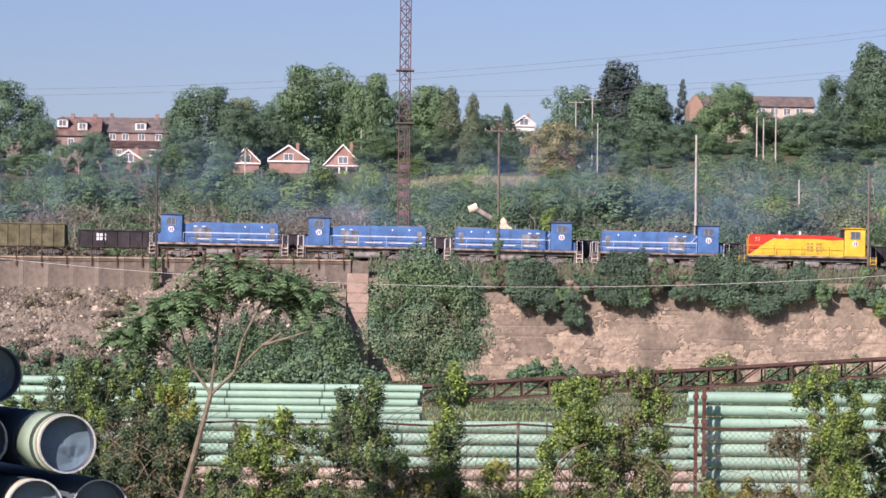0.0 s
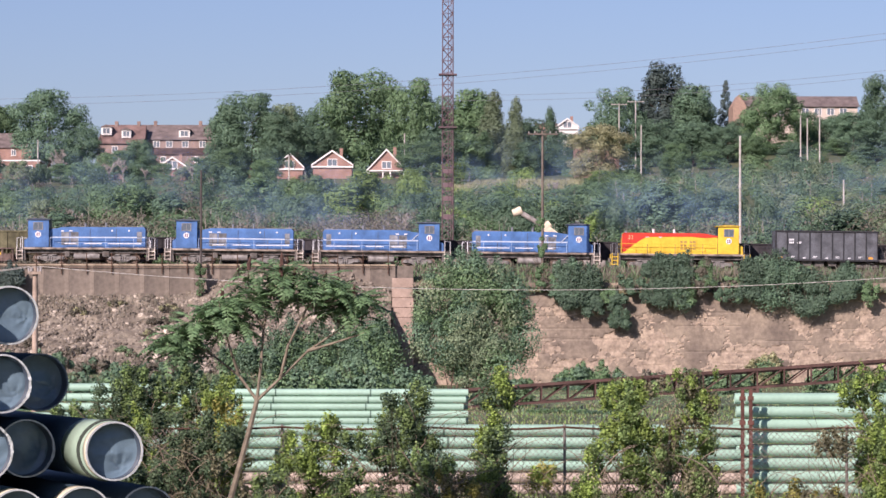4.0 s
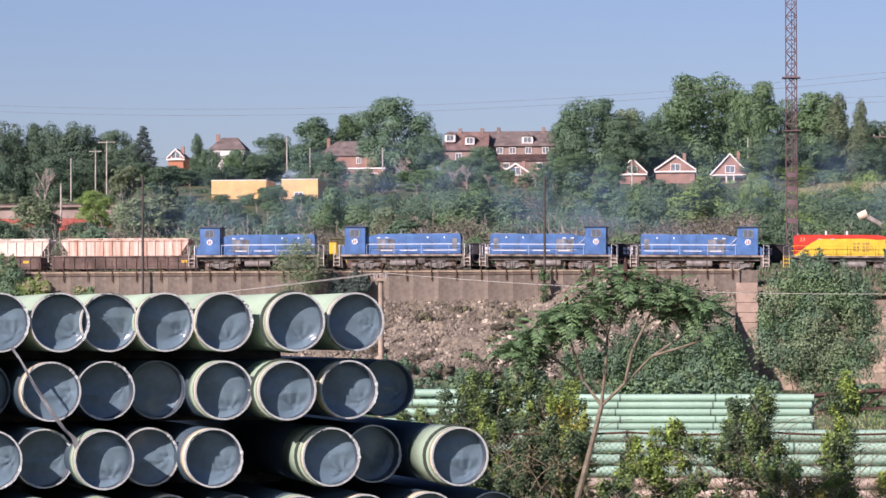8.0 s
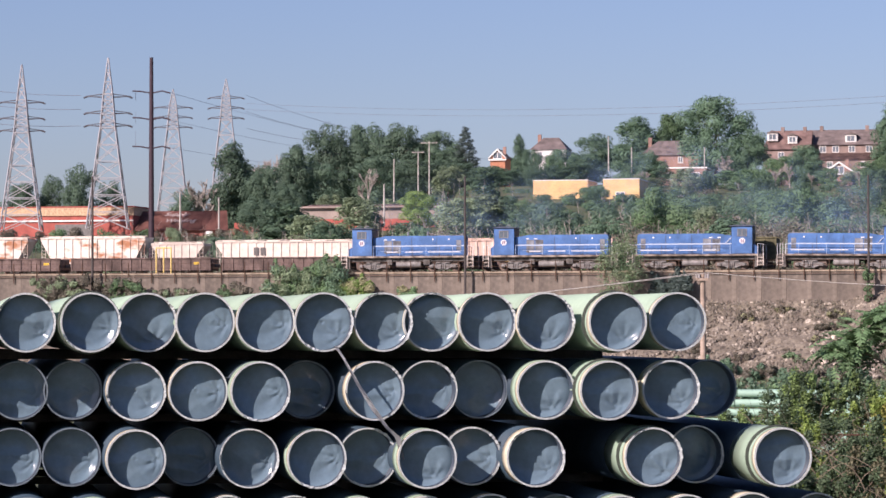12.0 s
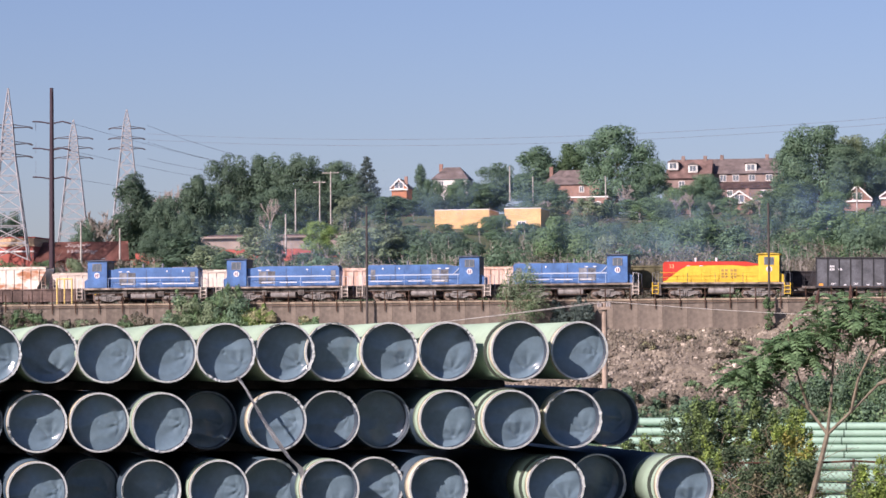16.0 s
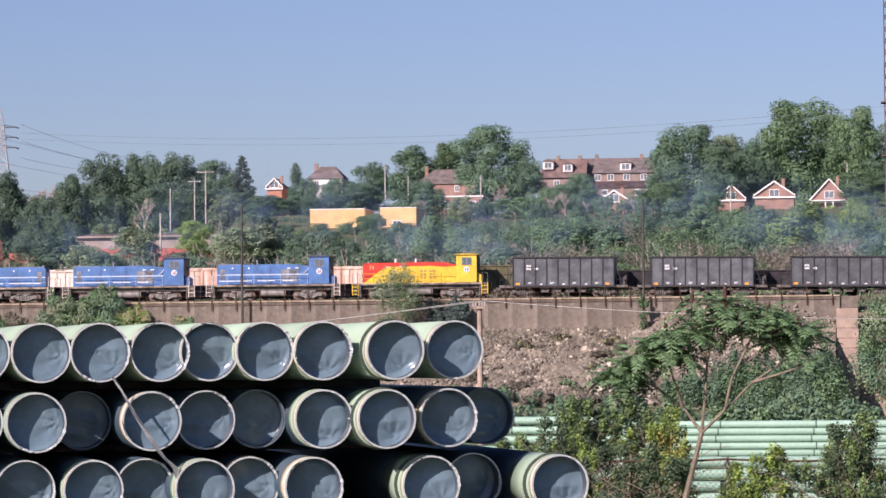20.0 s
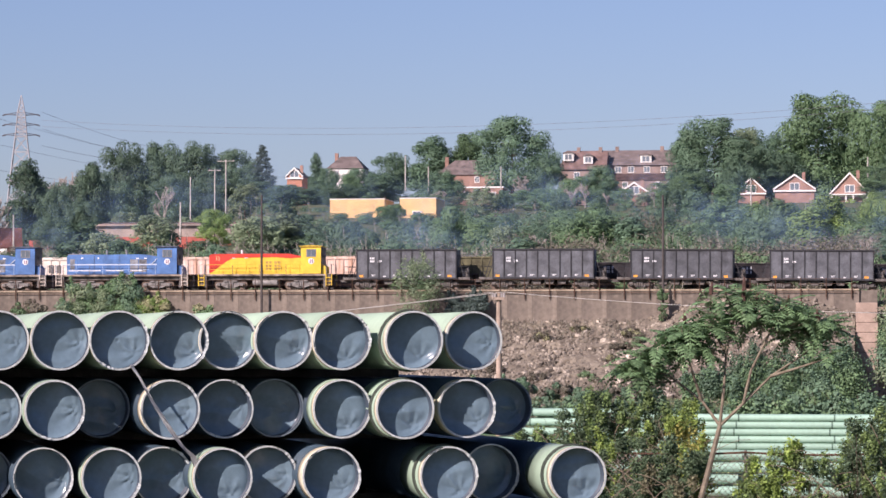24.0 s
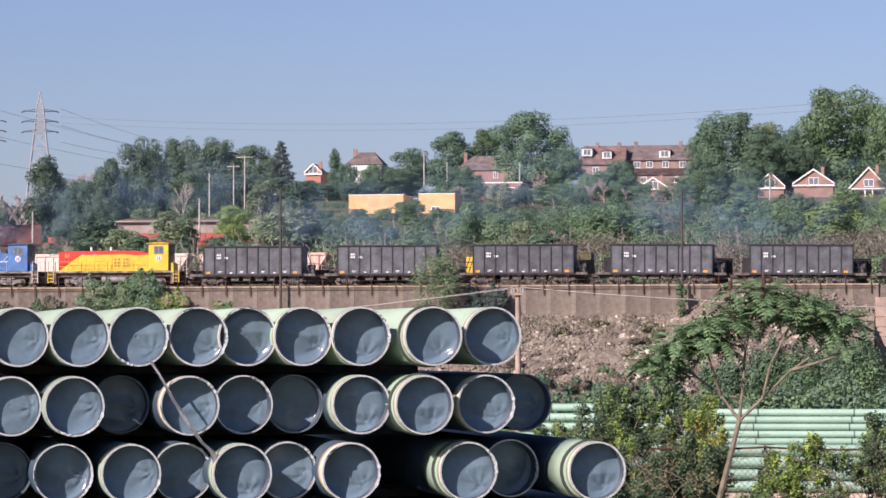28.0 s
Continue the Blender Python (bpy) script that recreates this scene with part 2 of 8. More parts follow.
def truck(parent, x, base, m_frame, m_wheel, r=0.5):
    """A four-wheel truck with side frames, springs and journal boxes."""
    bm = B()
    for s in (-1, 1):
        y0, y1 = s * 0.88, s * 1.06
        y0, y1 = min(y0, y1), max(y0, y1)
        prism(bm, [(-base / 2 - 0.35, 0.42), (-base / 2 - 0.2, 0.68), (-base / 2 + 0.35, 0.74), (-0.5, 0.95), (0.5, 0.95), (base / 2 - 0.35, 0.74), (base / 2 + 0.2, 0.68),
                   (base / 2 + 0.35, 0.42), (base / 2 - 0.3, 0.40), (0.45, 0.20), (-0.45, 0.20), (-base / 2 + 0.3, 0.40)], y0, y1)
        for dx in (-base / 2, base / 2):
            box(bm, dx - 0.16, dx + 0.16, s * 1.1 - 0.1, s * 1.1 + 0.1, 0.36, 0.66, 0.02)
        for dx in (-0.22, 0.0, 0.22):
            rod(bm, (dx, s * 1.1, 0.32), (dx, s * 1.1, 0.72), 0.09, n=8)
        rod(bm, (-base / 2 + 0.5, s * 1.12, 0.86), (-base / 2 + 0.95, s * 1.12, 0.86), 0.09, n=8)
        rod(bm, (base / 2 - 0.95, s * 1.12, 0.86), (base / 2 - 0.5, s * 1.12, 0.86), 0.09, n=8)
    box(bm, -0.3, 0.3, -0.9, 0.9, 0.5, 1.0)
    t = part("truck", bm, m_frame, parent, pose(x, 0, 0))
    for dx in (-base / 2, base / 2):
        wheelset(t, dx, m_wheel, r)
    return t


def rail_line(bm, pts, r=0.022):
    tube(bm, pts, r, 5, True)


def build_loco(style):
    """A switching locomotive, cab towards -x, standing on z = 0."""
    yellow = style == "yellow"
    blue = mat("blue_paint", (0.075, 0.18, 0.41), rough=0.45, var=0.22, scale=0.9, fine=6.0, bump=0.05, rand=0.08, spec=0.4)
    body_m = mat("yellow_paint", (0.76, 0.51, 0.05), rough=0.5, var=0.16, scale=0.9, fine=6.0, bump=0.05) if yellow else blue
    red_m = mat("red_paint", (0.62, 0.05, 0.03), rough=0.5, var=0.2, scale=1.0, fine=6.0, bump=0.05)
    grime = mat("loco_grime", (0.23, 0.24, 0.26), var=0.4, scale=1.5, fine=8.0, bump=0.1)
    under = mat("underframe_grime", (0.165, 0.152, 0.14), var=0.5, scale=2.0, fine=12.0, bump=0.2)
    steel_w = mat("wheel_steel", (0.19, 0.14, 0.11), rough=0.6, var=0.4, scale=3.0, metal=0.3)
    dark = mat("cab_shadow_roof", (0.085, 0.105, 0.15), rough=0.6, var=0.3)
    white = mat("white_trim", (0.75, 0.76, 0.78), rough=0.5, var=0.15, bump=0.0)
    rail_m = body_m if yellow else mat("pale_blue_rail", (0.35, 0.45, 0.62), rough=0.5, var=0.1, bump=0.0)
    rust = mat("sill_rust", (0.36, 0.30, 0.25), rough=0.8, var=0.5, scale=1.2)
    glass = mat("cab_glass", (0.10, 0.13, 0.16), rough=0.08, var=0.1, bump=0.0, spec=0.6)
    step_m = body_m if yellow else mat("step_paint", (0.70, 0.62, 0.54), var=0.4, scale=2.0)
    lab = ("yellow and red switching locomotive with faded paint and dusty underframe" if yellow else
           "blue switching locomotive with white trim lines and dusty underframe")
    t = thing("locomotive", Matrix(), lab, "locomotive", "locomotives of the moving train")
    D = 1.58
    bm = B()
    box(bm, -6.35, 6.35, -1.5, 1.5, D - 0.2, D, 0.02)
    part("deck", bm, rust, t, label="rust-stained deck with worn edge")
    bm = B()
    box(bm, -6.2, 6.2, -1.1, 1.1, D - 0.55, D - 0.2)
    for e in (-1, 1):
        prism(bm, [(e * 6.35, D - 0.2), (e * 6.15, D - 0.2), (e * 6.05, 0.25), (e * 6.35, 0.25)], -1.45, 1.45)
    part("underframe", bm, under, t)
    # cab
    bm = B()
    c0, c1, top = -5.85, -3.75, 4.38
    box(bm, c0, c1, -1.45, 1.45, D, top, 0.05)
    cab = part("cab", bm, body_m, t)
    bm = B()
    prism(bm, [(c0 - 0.16, top), (c0 - 0.16, top + 0.06), (c0 + 0.5, top + 0.15), (c1 - 0.5, top + 0.15), (c1 + 0.2, top + 0.06), (c1 + 0.2, top)], -1.6, 1.6)
    part("cab_roof", bm, dark if not yellow else mat("yellow_dull", (0.62, 0.42, 0.06), var=0.3), cab)
    for s in (-1, 1):
        for k, (x0, x1) in enumerate(((c0 + 0.62, c0 + 0.98), (c0 + 1.06, c0 + 1.42))):
            bm = B()
            box(bm, x0, x1, s * 1.455 - 0.02, s * 1.455 + 0.02, 3.42, 4.05, 0.01)
            part("window_pane", bm, glass, cab)
        bm = B()
        for x0, x1, z0, z1 in ((c0 + 0.52, c0 + 1.52, 4.05, 4.13), (c0 + 0.52, c0 + 1.52, 3.34, 3.42), (c0 + 0.52, c0 + 0.62, 3.42, 4.05), (c0 + 1.42, c0 + 1.52, 3.42, 4.05), (c0 + 0.98, c0 + 1.06, 3.42, 4.05)):
            box(bm, x0, x1, s * 1.46 - 0.025, s * 1.46 + 0.025, z0, z1)
        part("window_frame", bm, grime, cab)
        bm = B()
        rod(bm, (c0 + 1.02, s * 1.452, 2.9), (c0 + 1.02, s * 1.47, 2.9), 0.30, n=24)
        em = part("emblem", bm, white, cab, label="round white railway emblem")
        for dx in (-0.1, 0.1):
            bm = B()
            box(bm, c0 + 1.02 + dx - 0.055, c0 + 1.02 + dx + 0.055, s * 1.474 - 0.004, s * 1.474 + 0.004, 2.72, 3.08)
            part("emblem_bar", bm, mat("emblem_ink", (0.22, 0.10, 0.16), var=0.1, bump=0), em)
    # near-black sheets on the cab ends paint in the shade of these faces
    navy = mat("cab_end_shade", (0.022, 0.03, 0.05), rough=0.5, var=0.3, bump=0.05)
    for x in (c0, c1):
        bm = B()
        box(bm, x - 0.02, x + 0.02, -1.36, 1.36, D + 0.05, top - 0.06)
        part("cab_end_panel", bm, navy, cab, label="cab end with its shade painted in")
    for s in (-1, 1):
        bm = B()
        x0, x1 = (c1 - 0.36, c1 - 0.01) if style == "blue" else (c0 + 0.01, c0 + 0.36)
        box(bm, x0, x1, s * 1.452 - 0.012, s * 1.452 + 0.012, D + 0.05, top - 0.05)
        part("cab_door", bm, body_m, cab)
    # end nose ahead of the cab
    bm = B()
    prism(bm, [(-6.28, D), (-6.28, D + 0.75), (-5.87, D + 1.0), (-5.87, D)], -1.1, 1.1)
    part("battery_box", bm, body_m, t)
    # hood with a slope towards the cab
    H = 3.68
    bm = B()
    prism(bm, [(-3.75, D), (-3.75, 3.44), (-3.1, 3.52), (-2.4, 3.66), (-1.6, H), (5.75, H - 0.02), (5.95, H - 0.2), (5.95, D)], -0.95, 0.95)
    hood = part("hood", bm, body_m, t)
    if yellow:
        bm = B()
        for s in (-1, 1):
            prism(bm, [(-3.74, 3.30), (-3.74, 3.445), (-3.1, 3.525), (-2.4, 3.665), (-1.6, H + 0.005), (5.75, H - 0.015), (5.955, H - 0.2), (5.955, D + 0.12), (5.6, D + 0.25), (4.2, 2.85), (3.5, 3.28), (-1.0, 3.34), (-2.4, 3.22)],
                  min(s * 0.94, s * 0.986), max(s * 0.94, s * 0.986))
        part("red_flash", bm, red_m, hood, label="red painted hood top and diagonal flash")
        bm = B()
        prism(bm, [(-3.1, 3.53), (-2.4, 3.67), (-1.6, H + 0.01), (5.75, H - 0.01), (5.75, H), (-1.6, H + 0.02), (-2.4, 3.68), (-3.1, 3.54)], -0.95, 0.95)
        part("red_roof", bm, red_m, hood)
        for x in (0.6, 2.7):
            bm = B()
            rod(bm, (x, 0, H - 0.05), (x, 0, H + 0.42), 0.10, 0.13, n=10)
            part("exhaust_stack", bm, white, hood)
        num = bpy.data.curves.new("road_number", 'FONT')
        num.body, num.size, num.extrude = "33", 0.55, 0.004
        tx = new("road_number", num)
        tx.data.materials.append(mat("number_orange", (0.75, 0.42, 0.22), var=0.1, bump=0.0))
        tx.parent = hood
        tx.matrix_basis = pose(5.35, 0.992, 3.02, 90, 0, 180)
    else:
        bm = B()
        prism(bm, [(-3.7, D + 1.02), (-3.7, D + 1.10), (-3.0, D + 1.10), (5.9, D + 1.10), (5.9, D + 1.02)], -0.975, 0.975)
        line_m = mat("faded_line", (0.55, 0.62, 0.72), var=0.2, bump=0)
        part("white_line", bm, line_m, hood)
        for s in (-1, 1):
            if style == "blue_line":
                bm = B()
                bar(bm, (-3.05, s * 1.0, D + 1.06), (-3.75, s * 1.0, D + 1.75), 0.07)
                part("white_line", bm, line_m, hood)
            for x0, x1 in ((-2.2, -1.0), (-0.2, 1.6), (2.2, 5.6)):
                bm = B()
                box(bm, x0, x1, s * 1.465 - 0.012, s * 1.465 + 0.012, D + 0.36, D + 0.44)
                part("running_board_stripe", bm, white, t)
        bm = B()
        box(bm, 3.1, 5.9, -0.80, 0.80, H - 0.04, H + 0.06, 0.02)
        part("radiator_top", bm, grime, hood, label="grey radiator shutters")
        for x in (-0.2, 1.9):
            bm = B()
            rod(bm, (x, 0, H - 0.05), (x, 0, H + 0.45), 0.09, 0.11, n=10)
            part("exhaust_stack", bm, grime, hood)
    # hood doors
    for s in (-1, 1):
        for k in range(9):
            x0 = -2.55 + k * 0.92
            pale = k in (0, 1)
            bm = B()
            y = s * (0.968 if yellow else 0.957)
            box(bm, x0, x0 + 0.84, y - 0.012, y + 0.012, D + 0.28, (3.16 if not yellow else 3.05), 0.008)
            d = part("hood_door", bm, grime if (pale and not yellow) else body_m, hood)
            if yellow and k in (1, 2):
                for r in range(3):
                    bm = B()
                    for q in range(2):
                        box(bm, x0 + 0.1 + q * 0.36, x0 + 0.38 + q * 0.36, y + s * 0.014 - 0.004, y + s * 0.014 + 0.004, D + 0.4 + r * 0.34, D + 0.66 + r * 0.34)
                    part("louver", bm, mat("louver_brown", (0.42, 0.28, 0.08), var=0.3), d)
        for x in ((-2.6, -1.75) if not yellow else (1.9, 3.2)):
            part("lamp_plate", box(B(), x, x + 0.34, s * 0.97 - 0.015, s * 0.97 + 0.015, 3.22, 3.32), white, hood)
        if not yellow:
            for x in (2.6, 4.3):
                part("hood_marker", rod(B(), (x, s * 0.96, 3.3), (x, s * 1.0, 3.3), 0.09, n=10), white, hood)
            # black door edges and a tall access panel on the hood side
            for x in (0.35, 3.0):
                part("panel_gap", box(B(), x, x + 0.05, s * 0.975 - 0.006, s * 0.975 + 0.006, D + 0.15, 3.5), dark, hood)
            part("hood_vent", box(B(), 5.1, 5.6, s * 0.96 - 0.02, s * 0.96 + 0.02, D + 0.5, 3.2, 0.01), grime, hood, label="dusty grey radiator vent")
    for e in (-1, 1):
        part("headlight", box(B(), e * 5.98 - 0.03, e * 5.98 + 0.03, -0.25, 0.25, 3.2, 3.55), dark, hood)
    # roof fittings: horn, bell and antenna
    part("horn", tube(B(), [(-4.9, 0.5, 4.5), (-4.9, 0.5, 4.72), (-4.5, 0.5, 4.74)], [0.03, 0.03, 0.09], 7, True), grime, cab)
    part("antenna", rod(B(), (-5.2, -0.4, 4.5), (-5.2, -0.4, 4.85), 0.02, n=5), grime, cab)
    part("bell", rod(B(), (5.5, 0, 3.64), (5.5, 0, 3.9), 0.16, 0.07, n=10), grime, hood)
    # handrails
    for s in (-1, 1):
        y = s * 1.46
        bm = B()
        rail_line(bm, [(-3.65, y, D + 0.98), (6.2, y, D + 0.98)], 0.026)
        rail_line(bm, [(-2.9, y, D + 0.5), (6.2, y, D + 0.5)], 0.018)
        part("handrail", bm, rail_m, t)
        for k in range(8):
            x = -3.6 + k * 1.4
            bm = B()
            rail_line(bm, [(x, y, D), (x, y, D + 0.98)], 0.026)
            part("stanchion", bm, under if k % 2 else rail_m, t)
    # end steps and grab irons
    for e in (-1, 1):
        for s in (-1, 1):
            bm = B()
            x0, x1 = sorted((e * 6.4, e * 6.95))
            box(bm, x0, x1, s * 1.42 + (0.08 if s < 0 else -0.22), s * 1.42 + (0.22 if s < 0 else -0.08), 0.36, D)
            st = part("end_steps", bm, under, t, label="step well with worn pale treads")
            for z in (0.42, 0.8, 1.18):
                bm = B()
                box(bm, x0, x1, s * 1.42 - 0.22, s * 1.42 + 0.1, z, z + 0.07)
                part("tread", bm, step_m, st)
            for xx in (e * 6.38, e * 6.97):
                bm = B()
                box(bm, xx - 0.035, xx + 0.035, s * 1.42 - 0.24, s * 1.42 + 0.12, 0.36, D)
                part("step_side", bm, step_m, st)
            bm = B()
            rail_line(bm, [(e * 6.95, s * 1.4, D - 0.1), (e * 6.95, s * 1.4, D + 0.95), (e * 6.4, s * 1.4, D + 1.05), (e * 6.4, s * 1.4, D)], 0.03)
            part("grab_rail", bm, white if not yellow else grime, t)
        bm = B()
        x0, x1 = sorted((e * 6.3, e * 6.98))
        box(bm, x0, x1, -1.3, 1.3, D - 0.14, D - 0.02)
        part("end_platform", bm, under, t)
        bm = B()
        x0, x1 = sorted((e * 6.3, e * 7.28))
        box(bm, x0, x1, -0.16, 0.16, 0.72, 1.02, 0.03)
        box(bm, e * 7.16 - 0.1, e * 7.16 + 0.1, -0.24, 0.24, 0.66, 1.1, 0.03)
        part("coupler", bm, under, t)
    # fuel tank and trucks
    bm = B()
    rod(bm, (-1.25, -0.85, 0.72), (1.35, -0.85, 0.72), 0.34, n=14)
    rod(bm, (-1.25, 0.85, 0.72), (1.35, 0.85, 0.72), 0.34, n=14)
    box(bm, -1.2, 1.3, -0.8, 0.8, 0.42, 1.05, 0.05)
    part("fuel_tank", bm, mat("tank_dust", (0.30, 0.285, 0.27), var=0.4, scale=2.0), t)
    for x, w in ((-1.9, 0.5), (2.0, 0.7)):
        bm = B()
        box(bm, x - w / 2, x + w / 2, -1.25, -0.7, 0.65, 1.2, 0.03)
        part("air_tank", bm, under, t)
    for x in (-3.7, 3.7):
        truck(t, x, 2.44, mat("truck_dust", (0.25, 0.238, 0.225), var=0.4, scale=2.5, fine=14.0, bump=0.2), steel_w)
    return t


def build_hopper():
    """A black ore hopper car, brake platform towards +x."""
    black = mat("hopper_black", (0.112, 0.120, 0.135), rough=0.6, var=0.35, scale=1.0, fine=7.0, bump=0.08, rand=0.15)
    rib_m = mat("hopper_rib", (0.036, 0.037, 0.042), rough=0.6, var=0.3)
    under = mat("underframe_grime", (0.165, 0.152, 0.14))
    steel_w = mat("wheel_steel", (0.19, 0.14, 0.11))
    white = mat("white_trim", (0.75, 0.76, 0.78))
    orange = mat("orange_placard", (0.80, 0.36, 0.06), var=0.15, bump=0)
    t = thing("hopper_car", Matrix(), "black ribbed steel ore hopper car with white stencils", "railcar", "hopper cars of the moving train")
    z0, z1 = 1.12, 4.02
    bm = B()
    prism(bm, [(-5.15, z0), (-5.15, z1), (-5.02, z1), (-4.95, z0 + 0.12), (5.0, z0 + 0.12), (5.08, z1), (5.2, z1), (5.2, z0)], -1.5, 1.5)
    for s in (-1, 1):
        box(bm, -5.1, 5.15, s * 1.5 - 0.04, s * 1.5 + 0.04, z0, z1)
    part("body", bm, black, t)
    for s in (-1, 1):
        for k in range(10):
            x = -5.12 + k * (10.27 / 9)
            bm = B()
            box(bm, x - 0.05, x + 0.05, s * 1.57 - 0.045, s * 1.57 + 0.045, z0, z1 - 0.1)
            part("side_rib", bm, rib_m, t)
        bm = B()
        box(bm, -5.2, 5.25, s * 1.57 - 0.08, s * 1.57 + 0.08, z1 - 0.1, z1 + 0.06, 0.02)
        box(bm, -5.2, 5.25, s * 1.56 - 0.07, s * 1.56 + 0.07, z0 - 0.12, z0 + 0.04)
        part("top_chord", bm, rib_m, t)
        for k in range(9):
            x = -4.55 + k * 1.14
            bm = B()
            if k in (0, 8):
                box(bm, x - 0.3, x + 0.12, s * 1.548 - 0.006, s * 1.548 + 0.006, z0 + 0.1, z0 + 0.32)
                part("placard", bm, orange, t)
            elif k in (2, 4, 6):
                box(bm, x - 0.10, x + 0.16, s * 1.548 - 0.006, s * 1.548 + 0.006, z0 + 0.12, z0 + 0.24)
                part("placard", bm, white, t)
            else:
                box(bm, x - 0.2, x + 0.2, s * 1.548 - 0.006, s * 1.548 + 0.006, z0 + 0.3, z0 + 0.36)
                part("stencil_bar", bm, white, t)
                part("stencil_bar", box(B(), x - 0.2, x + 0.1, s * 1.548 - 0.006, s * 1.548 + 0.006, z0 + 0.2, z0 + 0.25), white, t)
        for x, w, z in ((-3.5, 0.5, 3.05), (-3.5, 0.5, 2.75), (-2.72, 0.42, 2.75)):
            for q in range(3):
                bm = box(B(), x - w / 2 + q * w / 3, x - w / 2 + q * w / 3 + w * 0.24, s * 1.548 - 0.006, s * 1.548 + 0.006, z, z + 0.2)
                part("number_bar", bm, white, t, label="white stencil bar")
    # sloped end sheet, platform and brake gear
    for e in (-1, 1):
        for y0 in (-1.35, 1.25):
            part("end_brace", prism(B(), [(e * 5.2, 3.5), (e * 5.2, 3.6), (e * 6.0, 1.3), (e * 5.9, 1.3)], y0, y0 + 0.1), rib_m, t)
        bm = B()
        x0, x1 = sorted((e * 5.1, e * 6.55))
        box(bm, x0, x1, -1.4, 1.4, 0.95, 1.2)
        box(bm, x0, x1, -0.3, 0.3, 0.7, 1.0)
        part("end_sill", bm, under, t)
        bm = B()
        rail_line(bm, [(e * 6.45, -1.35, 1.2), (e * 6.45, -1.35, 2.3), (e * 5.3, -1.35, 2.3)], 0.03)
        rail_line(bm, [(e * 6.45, -1.35, 1.75), (e * 5.4, -1.35, 1.75)], 0.03)
        part("end_rail", bm, rib_m, t)
        bm = B()
        rail_line(bm, [(e * 6.45, 1.35, 1.2), (e * 6.45, 1.35, 2.3), (e * 5.3, 1.35, 2.3)], 0.03)
        part("end_rail", bm, rib_m, t)
        bm = B()
        x0, x1 = sorted((e * 6.5, e * 7.05))
        box(bm, x0, x1, -0.14, 0.14, 0.72, 1.0, 0.03)
        part("coupler", bm, under, t)
    bm = B()
    box(bm, 5.6, 6.3, -0.4, 0.4, 1.2, 2.15, 0.04)
    rod(bm, (6.32, -0.7, 1.9), (6.37, -0.7, 1.9), 0.28, n=14)
    part("brake_box", bm, under, t)
    for x in (-1.9, -0.65, 0.65, 1.9):
        bm = B()
        prism(bm, [(x - 0.6, 1.2), (x + 0.6, 1.2), (x + 0.35, 0.5), (x - 0.35, 0.5)], -1.2, 1.2)
        part("hopper_door", bm, under, t)
    for x in (-4.2, 4.2):
        truck(t, x, 1.75, under, steel_w, 0.42)
    return t


def build_gondola(length, height, colour, name, label, ribs, low=1.1):
    """An open gondola on the second track."""
    m1 = mat(name, colour, var=0.4, scale=1.0, fine=6.0, bump=0.1, rand=0.15)
    under = mat("underframe_grime", (0.165, 0.152, 0.14))
    steel_w = mat("wheel_steel", (0.19, 0.14, 0.11))
    t = thing("gondola_car", Matrix(), label, "railcar", "parked gondola cars")
    h = length / 2
    bm = B()
    for s in (-1, 1):
        box(bm, -h, h, s * 1.42 - 0.04, s * 1.42 + 0.04, low, 1.1 + height)
    for e in (-1, 1):
        box(bm, e * h - 0.05, e * h + 0.05, -1.4, 1.4, low, 1.1 + height)
    box(bm, -h, h, -1.4, 1.4, 1.0, 1.2)
    part("body", bm, m1, t)
    for s in (-1, 1):
        for k in range(ribs):
            x = -h + 0.1 + k * (length - 0.2) / (ribs - 1)
            bm = B()
            box(bm, x - 0.07, x + 0.07, s * 1.5 - 0.05, s * 1.5 + 0.05, low - 0.05, 1.05 + height)
            part("side_rib", bm, m1, t)
        bm = B()
        box(bm, -h - 0.03, h + 0.03, s * 1.48 - 0.08, s * 1.48 + 0.08, 1.1 + height, 1.24 + height, 0.02)
        part("top_chord", bm, m1, t)
    for e in (-1, 1):
        bm = B()
        x0, x1 = sorted((e * h, e * (h + 0.55)))
        box(bm, x0, x1, -0.15, 0.15, 0.7, 1.0, 0.03)
        part("coupler", bm, under, t)
    for x in (-h + 1.6, h - 1.6):
        truck(t, x, 1.75, under, steel_w, 0.42)
    return t


